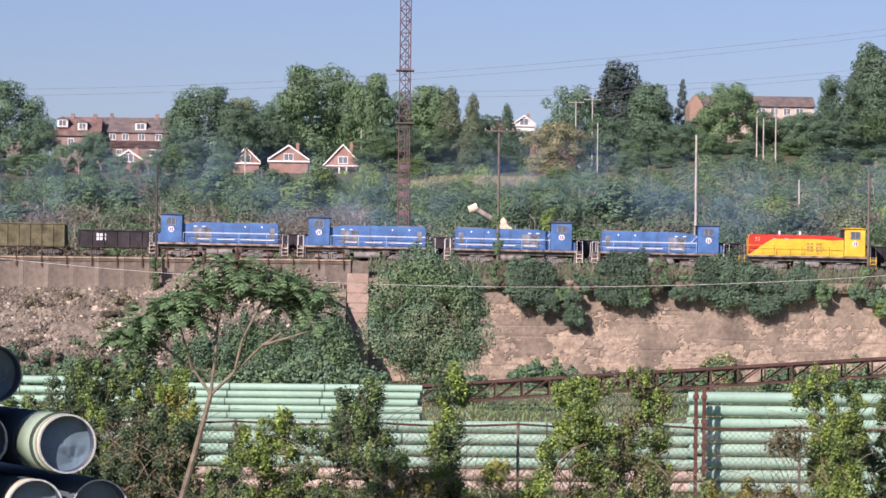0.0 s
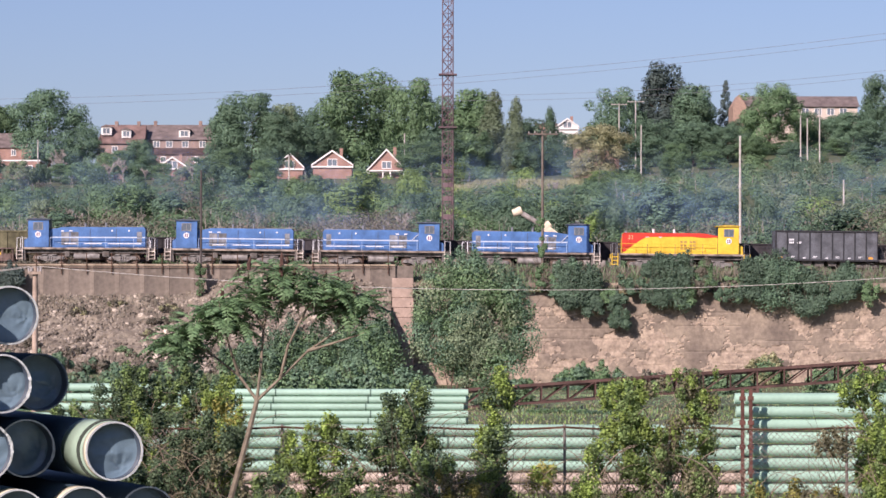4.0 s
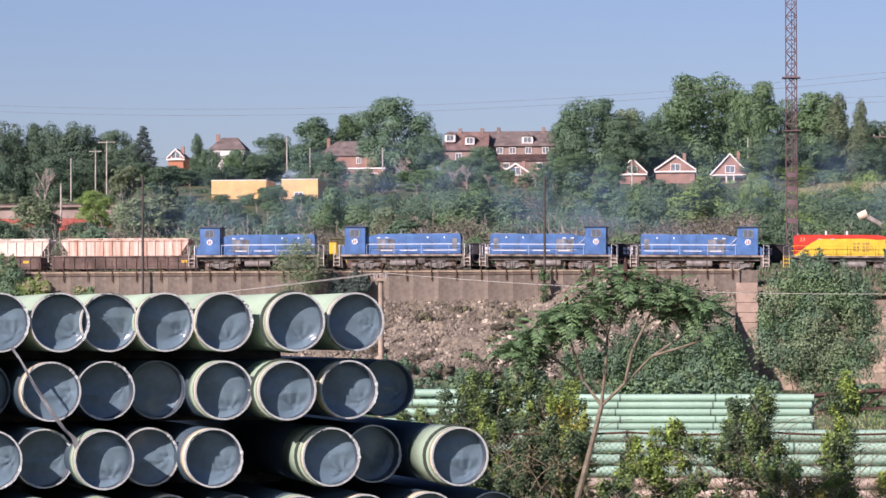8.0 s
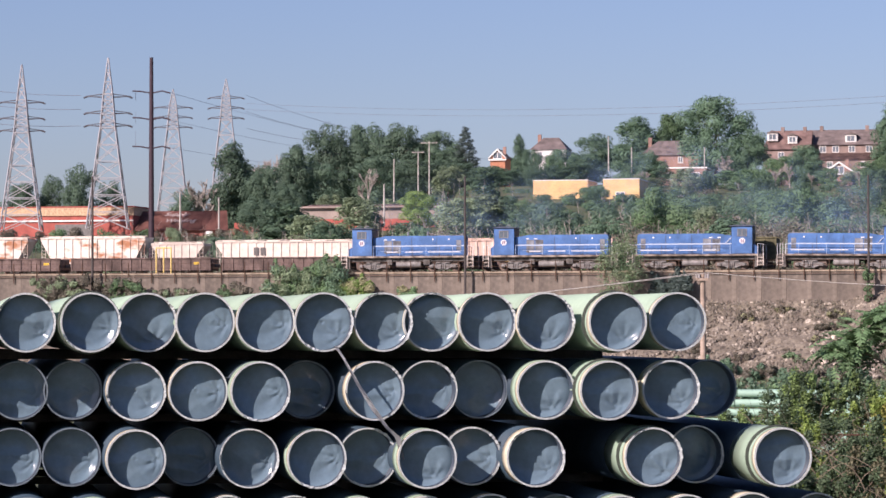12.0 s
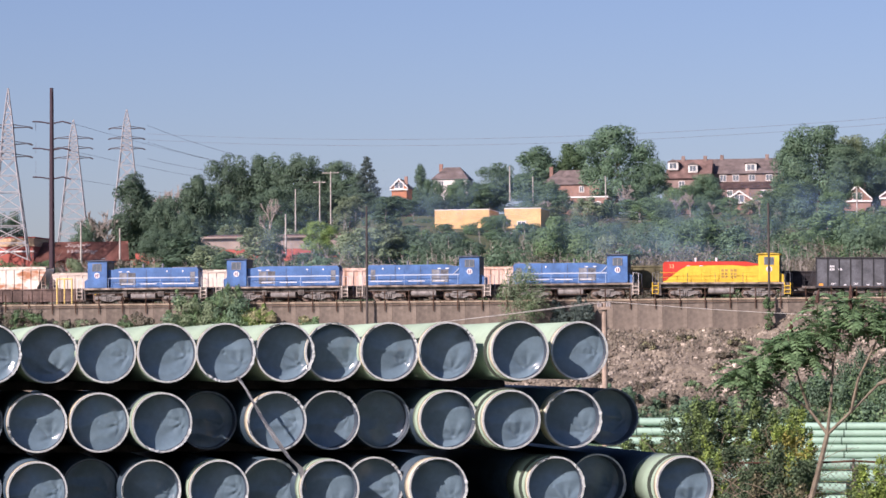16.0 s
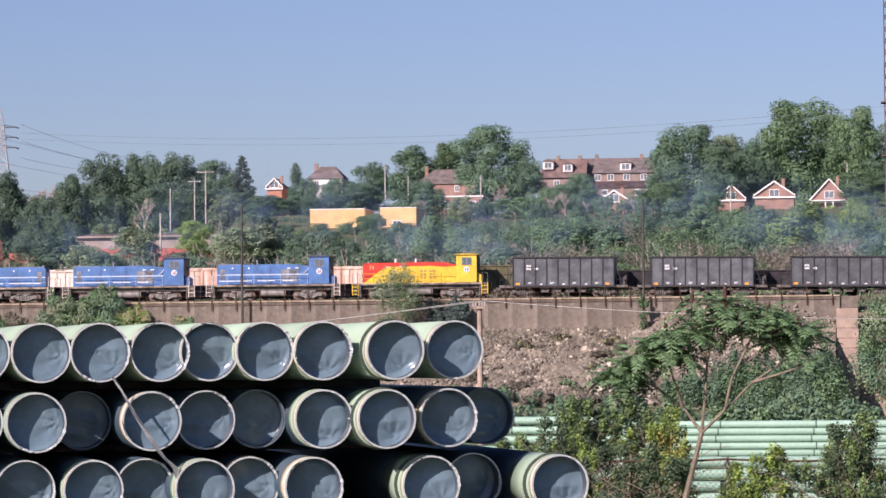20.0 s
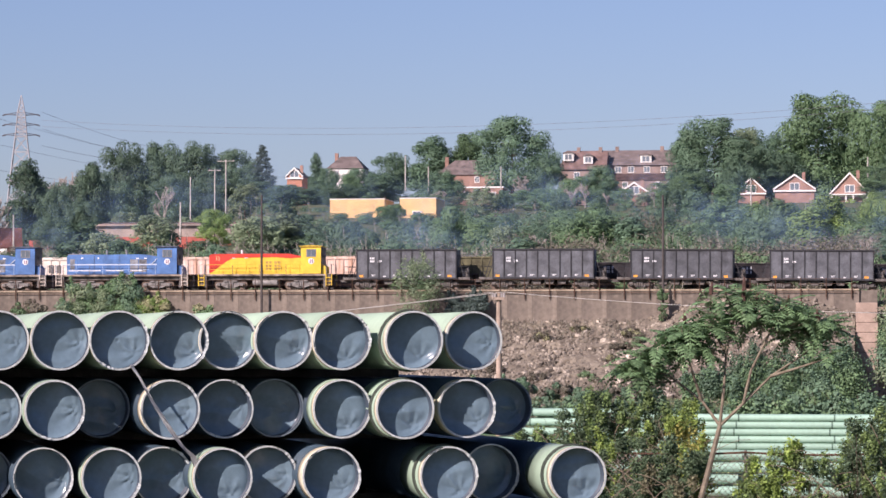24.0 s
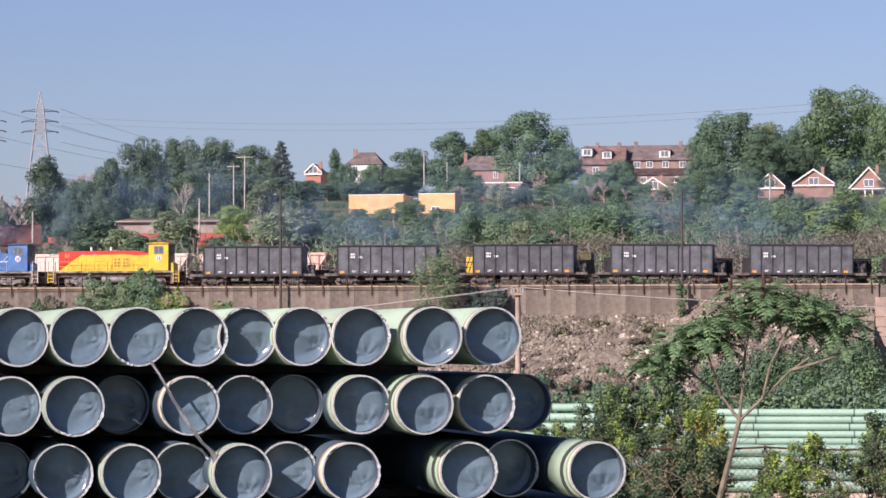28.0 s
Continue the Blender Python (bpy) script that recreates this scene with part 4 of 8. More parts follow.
# ---- the racks of small green pipes ----
def build_small_pipes():
    green = mat("small_pipe_green", (0.315, 0.49, 0.385), rough=0.5, var=0.12, scale=0.6, fine=8.0, bump=0.05, rand=0.10)
    dark = mat("pipe_lining", (0.055, 0.080, 0.110))
    seam = mat("pipe_joint_dark", (0.10, 0.17, 0.13), var=0.2)
    def one(length, R=0.160):
        t = thing("small_pipe", Matrix(), "slim pale green coated steel pipe lying in a rack", "pipe", "racked small pipes")
        bm = B()
        rod(bm, (0, 0, 0), (length, 0, 0), R, n=16, caps=False)
        part("body", bm, green, t, smooth=True)
        # a capped dark plug paints the shade of the open pipe end
        bm = B()
        rod(bm, (0.02, 0, 0), (length - 0.02, 0, 0), R - 0.02, n=16)
        part("dark_bore", bm, dark, t)
        for k in (0.33, 0.66):
            bm = B()
            rod(bm, (length * k - 0.03, 0, 0), (length * k + 0.03, 0, 0), R + 0.006, n=16, caps=False)
            part("joint_band", bm, seam, t)
        return t

    far = one(12.2)
    n = 0
    for r in range(5):
        for d in range(3):
            m = pose(-23.2 + 0.1 * ((r * 7 + d) % 3), 134 + d * 0.43, 0.25 + r * 0.405)
            if n == 0:
                far.matrix_basis = m
            else:
                copy_thing(far, m)
            n += 1
    slim = one(12.2, 0.146)
    for k in range(18):
        r, d = k // 3, k % 3
        m = pose(-10.5 + 0.1 * ((r * 7 + d) % 3), 134 + d * 0.40, 0.146 + r * 0.303)
        if k == 0:
            slim.matrix_basis = m
        else:
            copy_thing(slim, m)
    dusty = mat("small_pipe_dusty", (0.50, 0.41, 0.335), rough=0.7, var=0.25, scale=0.7, fine=8.0, bump=0.1, rand=0.12)
    pink = one(12.2, 0.134)
    tagged(pink, "slim steel pipe coated with pinkish dust in a rack", "pipe", "racked small pipes")
    for c in pink.children:
        if c.name.split(".")[0] == "body":
            c.data.materials[0] = dusty
    n = 0
    for x0 in (-16.2, -3.6):
        for r in range(2):
            for d in range(3):
                m = pose(x0 + 0.12 * ((r * 5 + d) % 3), 85 + d * 0.36, 0.136 + r * 0.318)
                if n == 0:
                    pink.matrix_basis = m
                else:
                    copy_thing(pink, m)
                n += 1
    thin = one(12.2, 0.134)
    n = 0
    for x0 in (-16.2, -3.6):
        for r in range(2, 6):
            for d in range(3):
                m = pose(x0 + 0.12 * ((r * 5 + d) % 3), 85 + d * 0.36, 0.136 + r * 0.318)
                if n == 0:
                    thin.matrix_basis = m
                else:
                    copy_thing(thin, m)
                n += 1
    for r in range(8):
        for d in range(3):
            copy_thing(slim, pose(8.42 + 0.12 * ((r * 5 + d) % 3), 85 + d * 0.38, 0.15 + r * 0.347))
    red = mat("rack_red", (0.135, 0.060, 0.047), var=0.4, scale=3.0)
    for x in (8.52, 8.74, 20.4):
        t = thing("rack_post", pose(x, 84.2, 0), "rusty red steel rack post beside green pipes", "rack post", "pipe rack posts")
        bm = B()
        box(bm, -0.045, 0.045, -0.06, 0.06, 0, 2.85)
        part("upright", bm, red, t)
        for z in (0.6, 1.25, 1.9, 2.55):
            bm = B()
            box(bm, -0.075, 0.075, -0.08, 0.08, z, z + 0.12)
            part("cleat", bm, red, t)


build_small_pipes()


# ---- the brown truss bridge ----
def build_truss():
    brown = mat("truss_rust", (0.105, 0.060, 0.050), rough=0.8, var=0.35, scale=0.8, fine=6.0)
    y = 170.0
    p0, p1 = Vector((2.0, y, 1.0)), Vector((34.0, y, 3.25))
    t = thing("conveyor_truss", Matrix(), "rust-brown inclined steel truss conveyor bridge", "bridge")
    n = 22
    h = 0.95
    up = Vector((0, 0, h))
    for dy in (0, 1.4):
        o = Vector((0, dy, 0))
        for q in (Vector((0, 0, 0)), up):
            bm = B()
            bar(bm, p0 + o - q, p1 + o - q, 0.13)
            part("chord", bm, brown, t)
        for k in range(n + 1):
            a = p0.lerp(p1, k / n) + o
            bm = B()
            bar(bm, a, a - up, 0.09)
            part("upright", bm, brown, t)
            if k < n:
                b = p0.lerp(p1, (k + 1) / n) + o
                bm = B()
                bar(bm, a - up, b, 0.07)
                part("diagonal", bm, brown, t)
    bm = B()
    a, b = p0 + Vector((0, 0.2, 0.02)), p1 + Vector((0, 0.2, 0.02))
    f = [bm.verts.new(v) for v in (a, b, b + Vector((0, 1.1, 0)), a + Vector((0, 1.1, 0)))]
    k = [bm.verts.new(v.co - Vector((0, 0, 0.2))) for v in f]
    bm.faces.new(f), bm.faces.new(k[::-1])
    for i in range(4):
        bm.faces.new((f[i], k[i], k[(i + 1) % 4], f[(i + 1) % 4]))
    part("conveyor_belt_housing", bm, mat("truss_dark", (0.19, 0.125, 0.10), var=0.3), t)
    for kx in (0.02, 0.5, 0.98):
        q = p0.lerp(p1, kx) - up
        bm = B()
        for dy in (0, 1.4):
            bar(bm, (q.x, y + dy, q.z), (q.x, y + dy, 0), 0.18)
        part("support_leg", bm, brown, t)


build_truss()

# ---- retaining wall, rubble slope, coping rail ----
def build_walls():
    conc = mat("wall_concrete", (0.198, 0.166, 0.133), var=0.45, scale=0.9, fine=2.5, bump=0.4, rand=0.10, tint=(0.125, 0.106, 0.088), sharp=0.14, stretch=(1, 1, 0.12))
    stone = mat("wall_stone", (0.252, 0.207, 0.156), var=0.45, scale=0.42, fine=3.0, bump=0.8, tint=(0.160, 0.130, 0.104), sharp=0.15, stretch=(0.9, 1, 1.1))
    scaled = mat("wall_scaled", (0.345, 0.277, 0.208), var=0.5, scale=1.3, fine=4.0, bump=1.0, tint=(0.26, 0.205, 0.158), sharp=0.2)
    # upper concrete wall, panel by panel
    w = tagged(new("wall_upper"), "stained brown concrete retaining wall in panels", "wall", kind="structure")
    w.matrix_basis = pose(0, WALL_Y, 0)
    bm = B()
    box(bm, -124, -1.0, 0.15, 0.6, 3.0, RAIL_Z - 0.6)
    part("wall_core", bm, conc, w)
    bm = B()
    box(bm, -1.205, 1.205, -0.1, 0.16, 0, 3.55, 0.015)
    me = bpy.data.meshes.new("wall_panel")
    bm.to_mesh(me)
    bm.free()
    for k in range(50):
        put_mesh("wall_panel", me, conc, w, pose(-122.5 + 2.42 * k, 0, 6.6))
    cap = mat("coping_sand", (0.40, 0.325, 0.235), var=0.3, scale=0.8)
    bm = B()
    box(bm, -1.2, 1.2, -0.2, 0.5, 0, 0.16, 0.02)
    me = bpy.data.meshes.new("coping_stone")
    bm.to_mesh(me)
    bm.free()
    for k in range(50):
        put_mesh("coping_stone", me, cap, w, pose(-122.5 + 2.42 * k, 0, RAIL_Z - 0.62))
    # railing
    rust = mat("rail_rust", (0.13, 0.075, 0.05))
    r = thing("wall_railing", pose(0, WALL_Y - 0.27, RAIL_Z - 0.46), "rusty post and cable railing along the wall top", "railing")
    bm = B()
    rod(bm, (0, 0, -0.95), (0, 0, 1.05), 0.05, n=6)
    me = bpy.data.meshes.new("post")
    bm.to_mesh(me)
    bm.free()
    for k in range(50):
        put_mesh("post", me, rust, r, pose(-122.0 + 2.42 * k, 0, 0))
    for z in (-0.32, 0.5, 0.98):
        bm = B()
        rod(bm, (-122, 0, z), (-3, 0, z), 0.035 if z < 0 else 0.018, n=4)
        part("cable", bm, rust, r)
    # pier
    bm = B()
    for k in range(11):
        z = k * 0.95 - 1.5
        box(bm, -1.0 - 0.03 * (k % 2), 1.0 + 0.03 * (k % 3), -0.8, 0.8, z, z + 0.93, 0.04)
    p = put("wall_pier", bm, mat("pier_stone", (0.39, 0.295, 0.235), var=0.2, scale=0.9, fine=5.0, bump=0.6), None, pose(-2.0, WALL_Y - 2.2, 0))
    tagged(p, "pale stone block pier at the end of the wall", "pier", kind="structure")
    # old masonry wall to the right: a flat weathered face, scaled off to pale stone in patches
    step = 0.13
    nx, nz = int(72.0 / step), int(10.2 / step)
    vs, fs, mi = [], [], []

    def worn(x, z):
        v = noise.fractal(Vector((x * 0.24, z * 0.40, 3.0)), 1.0, 2.0, 6) + 0.30 * noise.noise(Vector((x * 0.55, z * 0.10, 8.0)))
        return v + 0.24 * (1.0 - z / 5.0) + 0.34 * noise.noise(Vector((x * 1.9, z * 2.4, 1.0))) + 0.22 * noise.noise(Vector((x * 4.3, z * 4.6, 6.0)))
    for j in range(nz + 1):
        for i in range(nx + 1):
            x, z = -1.2 + step * i, step * j - 1.6
            line = min(abs((z + 0.5 * noise.noise(Vector((x * 0.05, 0, k * 3.3)))) - k * 1.22 - 0.5) for k in range(7))
            cut = 0.035 if line < 0.08 and noise.noise(Vector((x * 0.22, z * 0.9, 5.5))) > 0.12 else 0.0
            out = 0.10 * noise.noise(Vector((x * 0.12, z * 0.4, 1.0))) + (0.05 + 0.10 * noise.noise(Vector((x * 1.3, z * 1.8, 2.0))) if worn(x, z) > 0.17 else 0.0)
            vs.append((x, WALL_Y - 0.6 + 0.03 * z + out + cut, z))
    for j in range(nz):
        for i in range(nx):
            a = j * (nx + 1) + i
            fs.append((a, a + 1, a + nx + 2, a + nx + 1))
            mi.append(1 if worn(-1.2 + step * (i + 0.5), step * (j + 0.5) - 1.6) > 0.17 else 0)
    me = bpy.data.meshes.new("wall_stone_face")
    me.from_pydata(vs, [], fs)
    s = put_mesh("wall_stone_face", me, stone)
    me.materials.append(scaled)
    me.polygons.foreach_set("material_index", mi)
    tagged(s, "old brown masonry retaining wall scaled off to pale stone", "wall", kind="structure")
    # earth bank over it
    bank = mat("dry_bank", (0.20, 0.17, 0.10), var=0.5, scale=0.6, fine=5.0, bump=0.8, tint=(0.10, 0.11, 0.05))
    vs, fs = [], []
    for j in range(11):
        for i in range(121):
            x = -1.2 + 0.6 * i
            f = j / 8
            z = 7.6 + (BANK - drop(x)) * min(1.0, f) ** 0.8 - 4.0 * max(0.0, f - 1.0)
            vs.append((x, WALL_Y - 0.9 + 6.5 * f, z + 0.35 * noise.noise(Vector((x * 0.5, f * 4, 2)))))
    for j in range(10):
        for i in range(120):
            a = j * 121 + i
            fs.append((a, a + 1, a + 122, a + 121))
    me = bpy.data.meshes.new("bank")
    me.from_pydata(vs, [], fs)
    tagged(put_mesh("bank", me, bank), "dry grassy bank below the railway", "bank", kind="structure")
    # rubble slope on the left, heaped up to the coping beside the pier
    def crest(x):
        return 7.3 + 2.3 * smooth((x + 25) / 10) * (1 - 0.6 * smooth((x + 8) / 4))
    vs, fs = [], []
    nx, nj = 260, 40
    for j in range(nj + 1):
        f = -0.2 + 1.2 * j / nj
        for i in range(nx + 1):
            x = -124 + 120.9 * i / nx
            z = crest(x) * math.copysign(abs(f) ** 1.15, f)
            rough = 0.55 * noise.noise(Vector((x * 0.5, f * 14, 5))) + 0.35 * noise.noise(Vector((x * 1.7, f * 40, 9)))
            vs.append((x, 289.0 + 15.0 * f - rough, z + 0.3 * rough + 0.25 * noise.noise(Vector((x * 0.2, 0, 3)))))
    for j in range(nj):
        for i in range(nx):
            a = j * (nx + 1) + i
            fs.append((a, a + 1, a + nx + 2, a + nx + 1))
    me = bpy.data.meshes.new("rubble_slope")
    me.from_pydata(vs, [], fs)
    rub = mat("rubble", (0.212, 0.184, 0.140), var=0.5, scale=0.8, fine=5.0, bump=1.0, tint=(0.13, 0.108, 0.085))
    slope = tagged(put_mesh("rubble_slope", me, rub), "steep slope of broken brown slag and rubble", "slope", kind="structure")

    # loose stones on the slope
    rnd = random.Random(77)
    shapes = []
    for k in range(6):
        bm = B()
        bmesh.ops.create_icosphere(bm, subdivisions=1, radius=1.0)
        for v in bm.verts:
            v.co = Vector((v.co.x * rnd.uniform(0.7, 1.3), v.co.y * rnd.uniform(0.6, 1.1), v.co.z * rnd.uniform(0.45, 0.9)))
        me = bpy.data.meshes.new("stone")
        bm.to_mesh(me)
        bm.free()
        shapes.append(me)
    rock_m = mat("slag_stone", (0.395, 0.345, 0.278), var=0.45, scale=0.7, fine=6.0, bump=0.8, rand=0.45, island=0.45)

    def spot(x, f):
        return Vector((x, 289.0 + 15.0 * f - 0.45 * noise.noise(Vector((x * 0.5, f * 14, 5))), crest(x) * f ** 1.15))
    for k in range(290):
        f = rnd.random() ** 0.9
        p = spot(rnd.uniform(-44, -3.5), f)
        s = rnd.uniform(0.16, 0.52) * (1.2 - 0.5 * f)
        put_mesh("stone", shapes[k % 6], rock_m, slope, Matrix.Translation(p) @ pose(0, 0, 0, rnd.uniform(-30, 30), rnd.uniform(-30, 30), rnd.uniform(0, 360)) @ Matrix.Scale(s, 4))
    vs, fs = [], []
    base = [[tuple(v.co) for v in me.vertices] for me in shapes]
    tri = [[tuple(p.vertices) for p in me.polygons] for me in shapes]
    for k in range(9000):
        f = rnd.random()
        p = spot(rnd.uniform(-60, -3.2), f)
        s = rnd.uniform(0.07, 0.26)
        m = Matrix.Translation(p) @ pose(0, 0, 0, rnd.uniform(-90, 90), rnd.uniform(-90, 90), rnd.uniform(0, 360)) @ Matrix.Scale(s, 4)
        o = len(vs)
        vs.extend(tuple(m @ Vector(c)) for c in base[k % 6])
        fs.extend((a + o, b + o, c + o) for a, b, c in tri[k % 6])
    me = bpy.data.meshes.new("gravel")
    me.from_pydata(vs, [], fs)
    tagged(put_mesh("gravel", me, rock_m, slope), "broken brown and grey slag gravel", kind="stuff")


build_walls()

# ---- plants ----
def leaf_mesh(name, lobes, count, size, seed, shell=0.55, jitter=0.22, slim=0.7, sides=4):
    """Many small leaf faces gathered in uneven lobes (x, y, z, rx, ry, rz)."""
    rng = np.random.default_rng(seed)
    vol = np.array([l[3] * l[4] + l[4] * l[5] + l[3] * l[5] for l in lobes])
    pick = rng.choice(len(lobes), size=count, p=vol / vol.sum())
    L = np.array(lobes)[pick]
    d = rng.normal(size=(count, 3))
    d /= np.linalg.norm(d, axis=1)[:, None]
    r = shell + (1 - shell) * rng.random(count) ** 0.5
    # break each lobe into tufts
    tuft = 1 + 0.16 * np.sin(d[:, 0] * 7 + pick * 1.7) * np.sin(d[:, 1] * 6 + pick * 2.3) + 0.12 * np.sin(d[:, 2] * 9 + pick)
    c = L[:, :3] + d * L[:, 3:6] * (r * tuft)[:, None]
    nrm = d + rng.normal(size=(count, 3)) * jitter + np.array([0, 0, 0.30])
    nrm /= np.linalg.norm(nrm, axis=1)[:, None]
    u = np.cross(nrm, rng.normal(size=(count, 3)))
    u /= np.linalg.norm(u, axis=1)[:, None]
    v = np.cross(nrm, u)
    s = size * (0.6 + 0.8 * rng.random(count))[:, None]
    if sides == 3:
        q = np.stack([c - u * s * 0.55, c + v * s * 0.5, c + u * s * 0.45 - v * s * 0.35], 1).reshape(-1, 3)
    else:
        q = np.stack([c - u * s * 0.5, c + v * s * 0.5 * slim, c + u * s * 0.5 + nrm * s * 0.12, c - v * s * 0.5 * slim], 1).reshape(-1, 3)
    me = bpy.data.meshes.new(name)
    me.vertices.add(count * sides)
    me.vertices.foreach_set("co", q.ravel())
    me.loops.add(count * sides)
    me.loops.foreach_set("vertex_index", np.arange(count * sides))
    me.polygons.add(count)
    me.polygons.foreach_set("loop_start", np.arange(count) * sides)
    me.update(calc_edges=True)
    return me


def crown_lobes(kind, seed):
    """Lobes of a crown one unit high above its trunk foot."""
    rnd = random.Random(seed)
    out = []
    if kind == "round":
        for k in range(70):
            w, z = rnd.uniform(0, 6.28), rnd.uniform(0.08, 0.90)
            reach = 0.36 * math.sqrt(max(0.05, 1 - ((z - 0.46) / 0.52) ** 2)) * rnd.uniform(0.6, 1.0)
            r = rnd.uniform(0.06, 0.125)
            out.append((math.cos(w) * reach, math.sin(w) * reach, z, r, r, r * 0.85))
        out += [(0, 0, 0.38, 0.24, 0.24, 0.26), (0, 0, 0.62, 0.24, 0.24, 0.26)]
    elif kind == "tall":
        for k in range(60):
            w, z = rnd.uniform(0, 6.28), rnd.uniform(0.06, 0.95)
            reach = 0.20 * math.sqrt(max(0.05, 1 - ((z - 0.45) / 0.55) ** 2)) * rnd.uniform(0.6, 1.0)
            r = rnd.uniform(0.05, 0.095)
            out.append((math.cos(w) * reach, math.sin(w) * reach, z, r, r, r * 1.3))
        out += [(0, 0, 0.32, 0.14, 0.14, 0.26), (0, 0, 0.62, 0.14, 0.14, 0.26)]
    elif kind == "spire":
        for k in range(26):
            z = 0.06 + 0.9 * k / 25
            w, reach = rnd.uniform(0, 6.28), 0.10 * (1 - z) ** 0.7
            r = 0.03 + 0.085 * (1 - z) ** 0.8
            out.append((math.cos(w) * reach, math.sin(w) * reach, z, r, r, r * 1.5))
    elif kind == "fir":
        for k in range(40):
            z = 0.10 + 0.87 * (k / 39)
            w, reach = k * 2.4, 0.26 * (1 - z) ** 0.85
            r = 0.035 + 0.07 * (1 - z)
            out.append((math.cos(w) * reach, math.sin(w) * reach, z, r * 1.3, r * 1.3, r * 0.6))
    else:
        for k in range(14):
            w, z = rnd.uniform(0, 6.28), rnd.uniform(0.1, 0.75)
            reach = 0.5 * rnd.uniform(0.1, 1.0) * (1 - 0.5 * z)
            r = rnd.uniform(0.16, 0.26)
            out.append((math.cos(w) * reach, math.sin(w) * reach, z, r, r, r * 0.9))
    return out


def trunk_mesh(kind, seed, top=0.62, r=0.02):
    """A tapered trunk with limbs, one unit high."""
    rnd = random.Random(seed)
    bm = B()
    p, k = Vector((0, 0, -0.03)), 0
    while p.z < top:
        q = p + Vector((rnd.uniform(-0.012, 0.012), rnd.uniform(-0.012, 0.012), 0.11))
        rod(bm, p, q, r * (1 - 0.85 * max(0, p.z) / top), r * (1 - 0.85 * max(0, q.z) / top), n=6, caps=False)
        if p.z > 0.15 and kind in ("round", "tall", "bush"):
            for _ in range(2):
                w = rnd.uniform(0, 6.28)
                e = q + Vector((math.cos(w) * 0.16, math.sin(w) * 0.16, rnd.uniform(0.05, 0.13)))
                rod(bm, q, e, r * 0.45 * (1 - 0.6 * p.z), r * 0.12, n=5, caps=False)
        p = q
    me = bpy.data.meshes.new("trunk")
    bm.to_mesh(me)
    bm.free()
    return me


LEAF = {
    "green": leaf_mat("leaf_green", (0.168, 0.268, 0.13), (0.115, 0.20, 0.105)),
    "deep": leaf_mat("leaf_deep", (0.140, 0.225, 0.138), (0.095, 0.168, 0.108)),
    "dark": leaf_mat("leaf_dark", (0.12, 0.19, 0.125), (0.09, 0.148, 0.10)),
    "fir": leaf_mat("leaf_fir", (0.085, 0.12, 0.105), (0.065, 0.095, 0.085)),
    "bright": leaf_mat("leaf_bright", (0.22, 0.315, 0.09), (0.15, 0.24, 0.08)),
    "dry": leaf_mat("leaf_dry", (0.20, 0.182, 0.14), (0.135, 0.13, 0.10)),
    "grey": leaf_mat("leaf_grey", (0.235, 0.30, 0.175), (0.165, 0.23, 0.14)),
    "gold": leaf_mat("leaf_gold", (0.40, 0.385, 0.22), (0.26, 0.28, 0.155)),
    # vine leaves from sunlit to shaded copies, the light put into the colour
    "vine_sun": leaf_mat("vine_sunlit_tone", (0.30, 0.40, 0.10), (0.215, 0.31, 0.085), through=0.35, island=0.5),
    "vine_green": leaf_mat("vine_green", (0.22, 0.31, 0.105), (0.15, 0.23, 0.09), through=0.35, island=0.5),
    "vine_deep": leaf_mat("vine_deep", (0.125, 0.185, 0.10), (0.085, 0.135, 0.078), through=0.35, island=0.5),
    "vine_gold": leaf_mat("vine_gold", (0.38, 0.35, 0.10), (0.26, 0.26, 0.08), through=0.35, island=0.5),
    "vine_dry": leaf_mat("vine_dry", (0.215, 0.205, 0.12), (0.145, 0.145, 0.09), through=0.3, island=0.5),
}
BARK = mat("bark", (0.13, 0.10, 0.075), var=0.4, scale=4.0, fine=20.0, bump=0.6)
CROWNS = {}


def crown(kind, variant, count, leaf):
    key = (kind, variant, count, leaf)
    if key not in CROWNS:
        CROWNS[key] = leaf_mesh("crown", crown_lobes(kind, 11 + variant * 7), count, leaf, variant + 3, shell=0.7, sides=3)
    return CROWNS[key]


TRUNKS = {k: trunk_mesh(k, 5) for k in ("round", "tall", "spire", "fir", "bush")}


def tree(x, y, z, height, width, kind="round", tone="green", count=24000, label="", name="tree"):
    """A tree with trunk and crown. width: how broad the crown is, in metres."""
    base = {"round": 0.80, "tall": 0.50, "spire": 0.30, "fir": 0.62, "bush": 1.35}[kind]
    words = {"round": "broad leafy tree", "tall": "tall leafy tree", "spire": "slim columnar evergreen", "fir": "dark pointed conifer", "bush": "leafy shrub"}[kind]
    shade = {"green": "green", "deep": "deep green", "fir": "blackish green", "dark": "dark green", "bright": "bright green", "dry": "dry brownish", "gold": "yellowing", "grey": "grey-green"}[tone]
    t = thing(name, pose(x, y, z, 0, 0, random.uniform(0, 360)), label or f"{shade} {words} on the wooded hillside", "shrub" if kind == "bush" else "tree", "trees")
    s = width / base
    variant = random.randrange(3)
    leaf = (0.062 if kind not in ("fir", "spire") else 0.044) * (2600 / count) ** 0.5
    bare = put_mesh("trunk", TRUNKS[kind], BARK, t)
    bare.scale = (s, s, height)
    me = crown(kind, variant, count, leaf)
    if me.materials:
        me = CROWNS.setdefault((me.name, tone), me.copy())
        me.materials.clear()
    c = put_mesh("crown", me, LEAF[tone], t)
    c.scale = (s, s, height)
    return t


